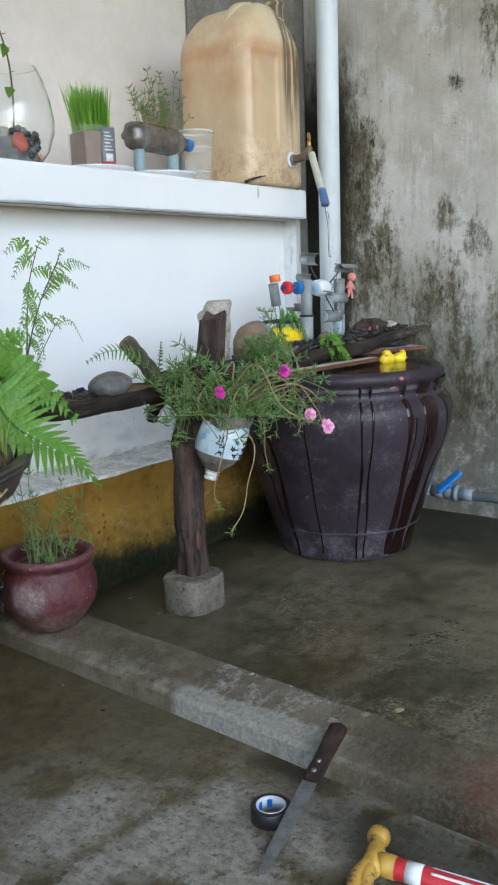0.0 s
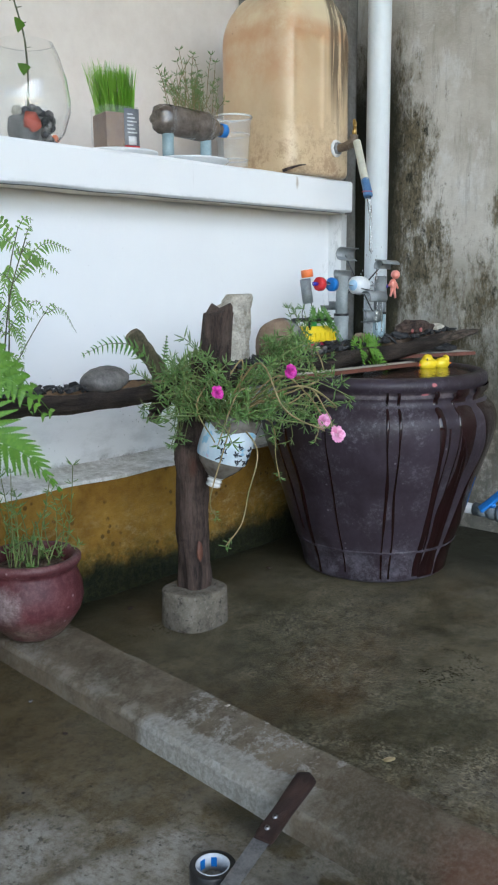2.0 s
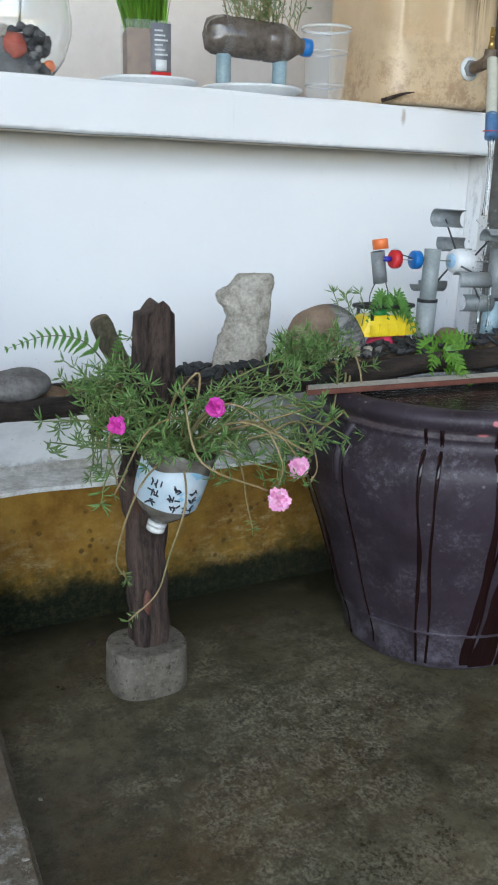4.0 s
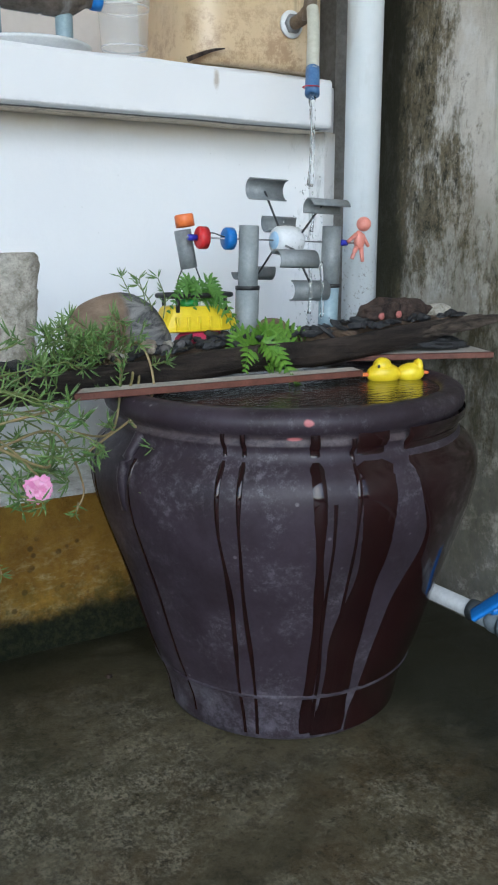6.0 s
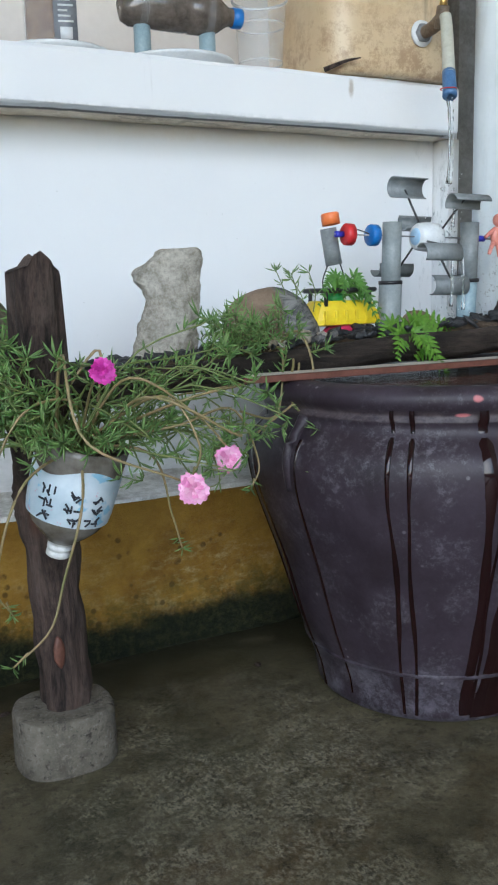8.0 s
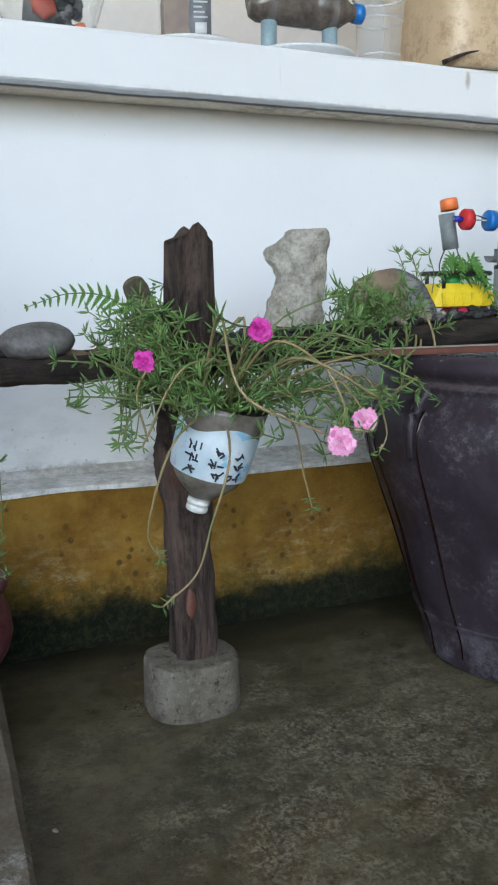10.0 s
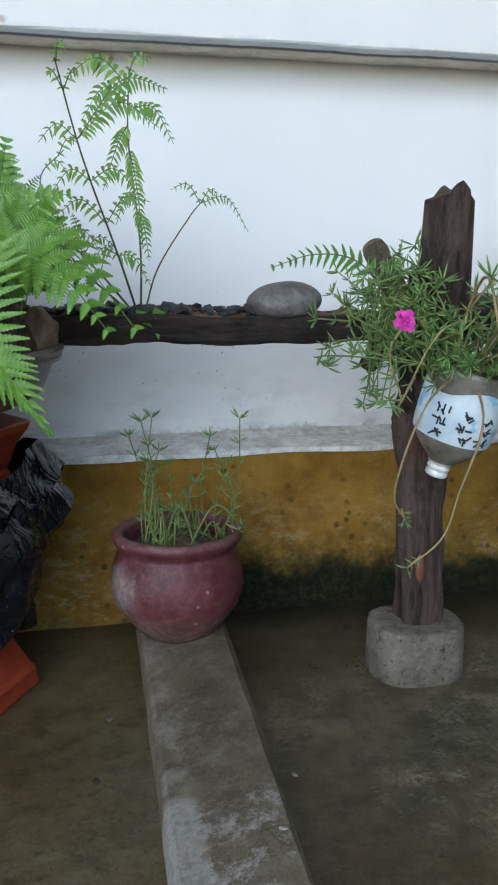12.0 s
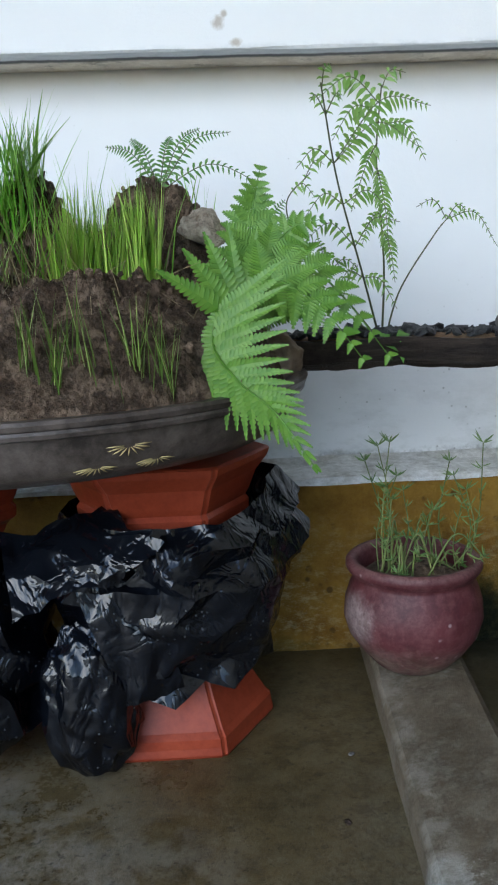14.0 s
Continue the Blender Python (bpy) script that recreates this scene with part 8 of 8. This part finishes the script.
def grass_carton():
    t = thing("grass_carton", (0.803, 2.122, 0.858), "cut clear carton with a printed side growing wheatgrass", "planter", turn=-14)
    w, h = 0.035, 0.095
    part("soil", box(-w + 0.002, w - 0.002, -w + 0.002, w - 0.002, 0.001, h - 0.012, 0.002), simple("root_soil", (0.13, 0.075, 0.045), (0.25, 0.165, 0.105), 60, 0.8, bump=0.6), t, "brown root-filled soil")
    bm = bmesh.new()
    join(bm, box(-w, w, -w - 0.0012, -w, 0, h, 0), box(-w, w, w, w + 0.0012, 0, h, 0), box(-w - 0.0012, -w, -w, w, 0, h, 0), box(w, w + 0.0012, -w, w, 0, h, 0))
    part("wall", bm, CLEAR, t, "thin clear plastic walls", smooth=False)
    lab = part("label_panel", box(0.004, w + 0.001, -w - 0.0030, -w - 0.0016, 0.002, h - 0.004, 0), simple("grey_print", (0.15, 0.16, 0.18), (0.22, 0.23, 0.25), 40, 0.4), t, "grey printed panel")
    part("red_band", box(0.004, w + 0.001, -w - 0.0040, -w - 0.0031, 0.002, 0.020, 0), RED, lab, "red printed band")
    part("code_patch", box(0.012, w - 0.006, -w - 0.0042, -w - 0.0033, 0.022, 0.038, 0), WHITE_PLASTIC, lab, "white printed patch")
    for k in range(6):
        part("text_bar", box(0.010, w - 0.004 - 0.004 * (k % 3), -w - 0.0040, -w - 0.0031, 0.044 + k * 0.007, 0.0465 + k * 0.007, 0), WHITE_PLASTIC, lab, "pale bar of print")
    rnd = random.Random(9)
    bm = bmesh.new()
    for i in range(520):
        x, y = rnd.uniform(-w + 0.004, w - 0.004), rnd.uniform(-w + 0.004, w - 0.004)
        edge = 0.020 if x < -0.02 and rnd.random() < 0.4 else 0.004
        blade(bm, (x, y, h - 0.016), (x * 1.12 - (edge if x < 0 else -0.001) + rnd.gauss(0, 0.003), y + rnd.gauss(0, 0.004), h + rnd.uniform(0.066, 0.088)), 0.0031, 0.0, 3, Vector((rnd.uniform(-1, 1), -1.5, 0)))
    tagged(part("wheatgrass", bm, GRASS, t), kind="stuff")


grass_carton()


def lying_bottle_planter():
    t = thing("lying_bottle_planter", (0.995, 2.10, 0.860), "soil-filled bottle lying on pipe stubs, sprouting moss rose", "planter")
    p0, p1 = Vector((0.905, 2.116, 0.949)), Vector((1.092, 2.094, 0.940))
    d = (p1 - p0)
    L = d.length
    prof = [(0.001, 0.004), (0.012, 0.0), (0.022, 0.004), (0.029, 0.016), (0.0315, 0.03), (0.0305, 0.05), (0.0315, 0.055), (0.0315, 0.10), (0.0295, 0.104), (0.0315, 0.108), (0.0315, 0.135), (0.026, 0.152), (0.016, 0.166), (0.0135, 0.170), (0.0135, L - 0.006)]
    bm = lathe(prof, 40)
    for v in bm.verts:
        if v.co.z < 0.03:
            k = 1 + 0.16 * math.cos(5 * math.atan2(v.co.y, v.co.x)) * (1 - v.co.z / 0.03)
            v.co.x *= k
            v.co.y *= k
    mud = Mat("soil_behind_plastic", 0.14, 0, 0.6)
    mud.colour(mud.mix(mud.ramp(mud.noise(40, 6, 0.7), 0.35, 0.65), (0.065, 0.052, 0.043), (0.155, 0.13, 0.11)))
    part("bottle", along(bm, p0, d), mud.m, t, "brown soil-filled clear bottle", world=True)
    part("cap", along(bottle_cap(0.0145, 0.016), p1 + d.normalized() * 0.004, -d), BLUE, t, "blue screw cap", world=True)
    for u in (0.18, 0.72):
        c = p0.lerp(p1, u)
        part("stub", pipe((c.x, c.y, 0.859), (c.x, c.y, c.z - 0.024), 0.0125, 0.002, 22), PVC_PALE, t, "pale blue pipe stub", world=True)
        part("tape_band", along(pipe((0, 0, -0.006), (0, 0, 0.006), 0.0325, 0.001, 36), c, d), CLEAR, t, "clear tape band", world=True)
    rnd = random.Random(14)
    leaf, stem = bmesh.new(), bmesh.new()
    for i in range(46):
        u = rnd.uniform(0.22, 0.86)
        s = p0.lerp(p1, u) + Vector((0, rnd.uniform(-0.015, 0.015), 0.022))
        tall = rnd.random() < 0.18
        e = s + Vector((rnd.gauss(-0.004, 0.022), rnd.gauss(0, 0.015), rnd.uniform(0.085, 0.125) if tall else rnd.uniform(0.03, 0.085)))
        sprig(leaf, stem, [s, s.lerp(e, 0.5) + Vector((rnd.gauss(0, 0.006), 0, 0)), e], rnd, 12, 0.0130, 0.0008, 0.25)
    for pts in ([(0.95, 2.11, 0.965), (0.935, 2.11, 1.0), (0.915, 2.11, 1.045)], [(0.96, 2.11, 0.965), (0.975, 2.11, 1.03), (1.01, 2.11, 1.085), (1.03, 2.11, 1.06)], [(1.04, 2.1, 0.965), (1.05, 2.1, 1.05), (1.06, 2.1, 1.095)]):
        sprig(leaf, stem, [Vector(q) for q in pts], rnd, 14, 0.013, 0.0009, 0.5)
    stuff("stem_tangle", stem, ROSE_STEM, t, "thin stems")
    stuff("foliage", leaf, ROSE_LEAF, t)


lying_bottle_planter()


def plastic_cup():
    t = thing("plastic_cup", (1.139, 2.112, 0.852), "empty clear plastic cup standing beside the jerrycan", "cup")
    prof = [(0.001, 0.001), (0.030, 0.0), (0.0325, 0.002), (0.0345, 0.03), (0.0355, 0.032), (0.0385, 0.085), (0.0400, 0.087), (0.0425, 0.122), (0.0445, 0.123), (0.0445, 0.126), (0.0425, 0.1265), (0.0418, 0.122), (0.0392, 0.0865), (0.0345, 0.031), (0.0315, 0.003), (0.001, 0.0025)]
    part("cup", lathe(prof, 48), see_through("clear_cup_plastic", (0.80, 0.84, 0.85), 0.10, 0.06), t)
    part("rim", lathe([(0.0425, 0.1235), (0.0447, 0.1225), (0.0455, 0.125), (0.0447, 0.1272), (0.0425, 0.1268), (0.0425, 0.1235)], 48), see_through("cup_rim_plastic", (0.86, 0.89, 0.90), 0.45, 0.08), t, "thick rolled rim")
    for z, r in ((0.031, 0.0358), (0.0862, 0.0398)):
        part("ridge", lathe([(r - 0.0006, z - 0.0012), (r + 0.0006, z), (r - 0.0006, z + 0.0012)], 48), see_through("cup_ridge_plastic", (0.86, 0.89, 0.90), 0.35, 0.08), t)


plastic_cup()


def glass_bowl():
    t = thing("glass_bowl", (0.602, 2.125, 0.852), "round glass bowl of water with stones and a cutting", "bowl")
    prof = [(0.001, 0.0), (0.034, 0.0), (0.044, 0.004), (0.066, 0.032), (0.0775, 0.066), (0.079, 0.088), (0.074, 0.125), (0.062, 0.165), (0.052, 0.188), (0.0505, 0.188), (0.0605, 0.164), (0.0725, 0.125), (0.0775, 0.088), (0.076, 0.067), (0.064, 0.033), (0.043, 0.006), (0.001, 0.004)]
    glass = part("bowl", lathe(prof, 64), BOWL, t)
    glass.visible_shadow = False
    glass.data.set_sharp_from_angle(angle=radians(35))
    part("water", lathe([(0.001, 0.1185), (0.070, 0.1185), (0.0722, 0.1205)], 40), CLEAR, t, "clear water surface")
    part("pot", lathe([(0.001, 0.006), (0.030, 0.006), (0.036, 0.035), (0.034, 0.058), (0.001, 0.062)], 28, wob=0.25), simple("grey_net_pot", (0.06, 0.06, 0.06), (0.26, 0.26, 0.25), 40, 0.6, bump=0.8, dist=0.004), t, "grey pot of gravel")
    part("brick_chip", blob((0.018, 0.012, 0.018), (-0.016, -0.034, 0.046), 0.35, 2, 3, 2), simple("brick_red", (0.30, 0.05, 0.03), (0.40, 0.09, 0.05), 50, 0.7), t, "red brick chip")
    rnd = random.Random(2)
    for i in range(34):
        a, q, r = rnd.uniform(0, 6.28), (i % 5 + 1) / 5, rnd.uniform(0.006, 0.0105)
        part("pebble", blob((r, r * 0.9, r * 0.8), (0.036 * math.cos(a) * q + 0.004, 0.036 * math.sin(a) * q, rnd.uniform(0.056, 0.082) - 0.03 * q * rnd.random()), 0.3, 2, i, 2), (CHAR, GREY_STONE, CHAR, PALE_STONE, GREY_STONE)[i % 5], t)
    for i in range(16):
        a = -1.2 + rnd.gauss(0, 0.35)
        part("pebble", blob((0.008, 0.007, 0.007), (0.040 * math.cos(a) + 0.004, 0.040 * math.sin(a), 0.012 + 0.0034 * i), 0.3, 2, 60 + i, 2), CHAR if i % 3 else GREY_STONE, t)
    part("orange_scrap", blob((0.010, 0.005, 0.009), (0.036, -0.030, 0.022), 0.15, 2, 4, 2), ORANGE, t, "orange scrap at the bottom")
    st = tube([(0.0, 0, 0.07), (0.004, 0, 0.13), (-0.004, -0.005, 0.20), (-0.022, -0.005, 0.26), (-0.03, 0, 0.31)], [0.0022, 0.0014], 7, 24)
    for p in ((0.0, 0, 0.18), (-0.010, -0.005, 0.22), (-0.018, -0.005, 0.245)):
        tube([p, (p[0] + 0.012, p[1], p[2] + 0.004)], 0.0009, 5, bm=st)
    part("cutting", st, FERN_STEM, t, "thin leafy cutting")
    for i, (p, d) in enumerate((((-0.008, -0.005, 0.21), (-0.4, -0.3, 0.3)), ((-0.022, 0, 0.26), (-0.5, 0, 0.5)), ((-0.028, 0, 0.30), (0.3, -0.2, 0.8)), ((0.003, 0, 0.14), (-0.5, -0.3, 0.2)))):
        lf = bmesh.new()
        blade(lf, p, Vector(p) + Vector(d).normalized() * 0.032, 0.020, 0.15, 6)
        part("leaf", lf, FERN, t)


glass_bowl()
tagged(part("twig", tube([(1.188, 2.004, 0.855), (1.215, 1.985, 0.866), (1.235, 1.975, 0.870)], [0.004, 0.0025, 0.001], 8, 8), BARK), "dark twig lying on the ledge's edge", "twig")


# ---- tools on the floor ----
def kitchen_knife():
    t = thing("kitchen_knife", (0.098, 1.194, 0.0), "worn kitchen knife with a dark wooden handle on the kerb", "knife")
    tip, end = Vector((0.098, 1.193, 0.006)), Vector((0.338, 1.241, 0.054))
    d = (end - tip)
    L = d.length
    d.normalize()
    side = Vector((-d.y, d.x, 0.0)).normalized()
    nrm = d.cross(side)
    b = bmesh.new()
    prof = [(0, 0.004, -0.001), (0.006, 0.0070, -0.0035), (0.03, 0.0092, -0.0055), (0.10, 0.0102, -0.0080), (0.148, 0.0105, -0.0088)]
    rows = [[b.verts.new(tip + d * u + side * s + nrm * h) for s, h in ((lo, -0.0001), (hi, -0.0008), (hi, 0.0008), (lo, 0.0001))] for u, hi, lo in prof]
    for p, q in zip(rows, rows[1:]):
        for i in range(4):
            b.faces.new((p[i], p[(i + 1) % 4], q[(i + 1) % 4], q[i]))
    b.faces.new(rows[0]), b.faces.new(rows[-1])
    part("blade", b, simple("dull_blade_steel", (0.10, 0.10, 0.10), (0.20, 0.20, 0.20), 60, 0.4, 0.4, 0.1), t, "dull steel blade", smooth=False, world=True)
    h = bmesh.new()
    prof = [(0.142, 0.010, 0.005), (0.150, 0.0115, 0.0065), (0.19, 0.0105, 0.007), (0.225, 0.012, 0.0075), (0.243, 0.0125, 0.007), (L, 0.004, 0.004)]
    rows = []
    for u, w, k in prof:
        rows.append([h.verts.new(tip + d * u + side * (w * math.cos(a)) + nrm * (k * math.copysign(abs(math.sin(a)) ** 0.6, math.sin(a)))) for a in np.linspace(0, 2 * math.pi, 14, endpoint=False)])
    for p, q in zip(rows, rows[1:]):
        for i in range(14):
            h.faces.new((p[i], p[(i + 1) % 14], q[(i + 1) % 14], q[i]))
    h.faces.new(rows[0]), h.faces.new(rows[-1])
    handle = part("handle", h, wood_material("dark_knife_wood", (0.035, 0.018, 0.014), (0.075, 0.040, 0.03), 60, (0.2, 1, 1), 0.5), t, "dark wooden handle", world=True)
    for u in (0.155, 0.172):
        part("rivet", along(lathe([(0.001, 0.0022), (0.0025, 0.002), (0.0032, 0.0005), (0.0032, -0.001)], 14), tip + d * u + nrm * 0.0064 * (1 if nrm.z > 0 else -1), nrm * (1 if nrm.z > 0 else -1)), STEEL, handle, "steel rivet", world=True)


kitchen_knife()


def tape_roll():
    t = thing("tape_roll", (0.188, 1.246, 0.001), "roll of black insulating tape lying on the floor", "tape roll")
    part("roll", lathe([(0.0178, 0.0), (0.0234, 0.0), (0.0240, 0.001), (0.0240, 0.0178), (0.0234, 0.0185), (0.0178, 0.0185)], 56), simple("black_tape", (0.010, 0.010, 0.011), (0.018, 0.018, 0.019), 90, 0.3), t, "black tape")
    core = part("core", lathe([(0.0178, 0.0003), (0.0178, 0.019), (0.0166, 0.019), (0.0166, 0.0003), (0.0178, 0.0003)], 48), simple("white_card", (0.42, 0.45, 0.48), (0.52, 0.55, 0.58), 50, 0.6), t, "white cardboard core")
    for a0 in (30, 75, 150, 215, 280):
        bm = bmesh.new()
        rows = [[bm.verts.new((math.cos(radians(a)) * 0.0163, math.sin(radians(a)) * 0.0163, z)) for z in (0.004, 0.015)] for a in np.linspace(a0, a0 + 22, 5)]
        for p, q in zip(rows, rows[1:]):
            bm.faces.new((p[0], p[1], q[1], q[0]))
        part("print_bar", bm, BLUE, core, "blue print")


tape_roll()


def claw_hammer():
    t = thing("claw_hammer", (0.165, 1.085, 0.0), "claw hammer with worn yellow head and striped red handle", "hammer")
    m = Mat("chipped_yellow_paint", 0.45)
    m.colour(m.mix(m.ramp(m.noise(45, 6, 0.75), 0.53, 0.58), m.mix(m.ramp(m.noise(30, 5), 0.35, 0.65), (0.36, 0.20, 0.03), (0.58, 0.38, 0.06)), (0.11, 0.065, 0.04)))
    head = part("head", tube([(0.197, 1.109, 0.024), (0.184, 1.105, 0.024), (0.168, 1.096, 0.023), (0.150, 1.094, 0.022)], [0.0100, 0.0085, 0.0125, 0.0115], 20, 16), m.m, t, "chipped yellow head", world=True)
    part("face", blob((0.0128, 0.0128, 0.0125), (0.200, 1.110, 0.0240), 0.05, 1, 3, 3), m.m, head, world=True)
    for s in (-1, 1):
        c = bmesh.new()
        off = Vector((0.004 * s, -0.004 * s, 0))
        tube([Vector((0.156, 1.095, 0.022)) + off * 0.7, Vector((0.134, 1.095, 0.021)) + off, Vector((0.117, 1.082, 0.013)) + off * 1.3, Vector((0.118, 1.062, 0.004)) + off * 1.4], [0.010, 0.0085, 0.006, 0.002], 12, 16, bm=c)
        part("claw", c, m.m, head, world=True)
    a, b = Vector((0.164, 1.092, 0.022)), Vector((0.216, 0.81, 0.016))
    at = lambda u: a.lerp(b, u)
    red = simple("red_handle_paint", (0.44, 0.016, 0.026), (0.54, 0.04, 0.045), 40, 0.4)
    handle = part("handle", tube([at(0.02), at(0.2), at(0.5), at(0.8), at(1.0)], [0.0115, 0.0105, 0.0095, 0.0125, 0.0125], 22, 30), red, t, "red painted handle", world=True)
    d = (b - a).normalized()
    side = Vector((-d.y, d.x, 0)).normalized()
    for k, ang in enumerate((15, 75)):
        n = side * math.sin(radians(ang - 40)) + Vector((0, 0, 1)) * math.cos(radians(ang - 40))
        part("stripe", tube([at(u) + n * 0.0095 for u in (0.2, 0.3, 0.45)], 0.0018, 8, 14), WHITE_PLASTIC, handle, "white stripe", world=True)
    part("socket", tube([at(0.0), at(0.07)], [0.0125, 0.0120], 20), m.m, head, world=True)
    part("patch", tube([at(0.11), at(0.17)], 0.0113, 20), WHITE_PLASTIC, handle, "white label patch", world=True)
    part("grip", tube([at(0.5), at(0.52), at(0.97), at(0.99)], [0.011, 0.0125, 0.0138, 0.011], 22, 24), simple("navy_grip", (0.02, 0.03, 0.12), (0.03, 0.05, 0.17), 40, 0.45), handle, "navy grip with pale dots", world=True)


claw_hammer()
tagged(part("pen", join(tube([(0.108, 1.147, 0.006), (0.110, 1.128, 0.006)], [0.002, 0.005], 12), tube([(0.110, 1.128, 0.006), (0.116, 1.04, 0.006)], 0.0052, 12)), STEEL), "slim metal pen lying on the floor", "pen")


# ---- floor pipe with its valve, litter ----
PIPE_DULL = simple("dull_grey_pipe", (0.40, 0.42, 0.425), (0.54, 0.56, 0.56), 20, 0.5, bump=0.1)


def floor_pipe():
    t = thing("floor_pipe", (1.432, 1.60, 0.0), "grey-white water pipe along the wall with a blue lever valve", "pipe")
    X, Z = 1.432, 0.082
    part("pipe", tube([(X, 1.96, Z - 0.004), (X, 1.585, Z)], 0.0125, 20), PIPE_DULL, t, world=True)
    part("pipe", tube([(X, 1.545, Z), (X, -0.2, Z + 0.004)], 0.0115, 20), PIPE_DULL, t, world=True)
    grey = simple("grey_coupling", (0.15, 0.18, 0.195), (0.22, 0.25, 0.27), 40, 0.4)
    part("coupling", tube([(X, 1.553, Z), (X, 1.515, Z)], 0.0155, 24), grey, t, "pale grey coupling", world=True)
    part("coupling", tube([(X, 1.625, Z), (X, 1.59, Z)], 0.0155, 24), grey, t, "pale grey coupling", world=True)
    part("nut", tube([(X, 1.564, Z), (X, 1.551, Z)], 0.0205, 24), grey, t, "ribbed grey union nut", world=True)
    blue = simple("bright_blue_valve", (0.015, 0.15, 0.50), (0.04, 0.22, 0.64), 40, 0.35)
    part("valve", blob((0.0185, 0.022, 0.0185), (X, 1.577, Z), 0.05, 1, 2, 3), grey, t, "grey valve body", world=True)
    part("stem", tube([(X - 0.006, 1.577, Z + 0.014), (X - 0.010, 1.577, Z + 0.024)], 0.008, 14), blue, t, "blue valve stem", world=True)
    lever = box(-0.037, 0.037, -0.009, 0.009, -0.0035, 0.0045, 0.0028, 2)
    for v in lever.verts:
        v.co.z += 0.006 * abs(v.co.x / 0.037) + (0.002 if abs(v.co.y) > 0.004 else 0)
        v.co.y *= 0.75 + 0.5 * abs(v.co.x / 0.037)
    lever.transform(Matrix.Translation((X - 0.011, 1.570, Z + 0.027)) @ Euler((radians(25), radians(-42), radians(-58))).to_matrix().to_4x4())
    part("lever", lever, blue, t, "blue wing lever", world=True)
    for y in (1.88, 1.1, 0.4, -0.15):
        part("bracket", box(X - 0.008, X + 0.008, y - 0.006, y + 0.006, 0.0, Z - 0.010, 0.001), PIPE_DULL, t, world=True)


floor_pipe()


def litter(loc, material, label, seed, size=0.005):
    b = blob((size, size * 0.6, size * 0.18), (0, 0, 0), 0.4, 2, seed, 2)
    ob = part("litter_scrap", b, material)
    ob.matrix_world = pose(*loc, 0, 0, seed * 50)
    tagged(ob, label, "litter")


litter((0.284, 1.722, 0.002), GREY_STONE, "tiny white scrap lying on the floor", 1)
litter((0.262, 1.606, 0.002), BARK, "dark dead leaf bit on the floor", 2)
litter((0.502, 1.240, 0.002), STRAW, "small dry leaf on the floor", 3, 0.009)
litter((0.62, 1.90, 0.003), BARK, "dark dead leaf lying by the plinth", 4, 0.009)
litter((0.97, 1.86, 0.003), BARK, "dark dead leaf lying by the plinth", 5, 0.008)
litter((0.453, 1.573, 0.002), PALE_STONE, "tiny pale pebble on the floor", 6, 0.004)
litter((0.403, 1.432, 0.0485), PALE_STONE, "tiny pale pebble on the kerb", 7, 0.004)
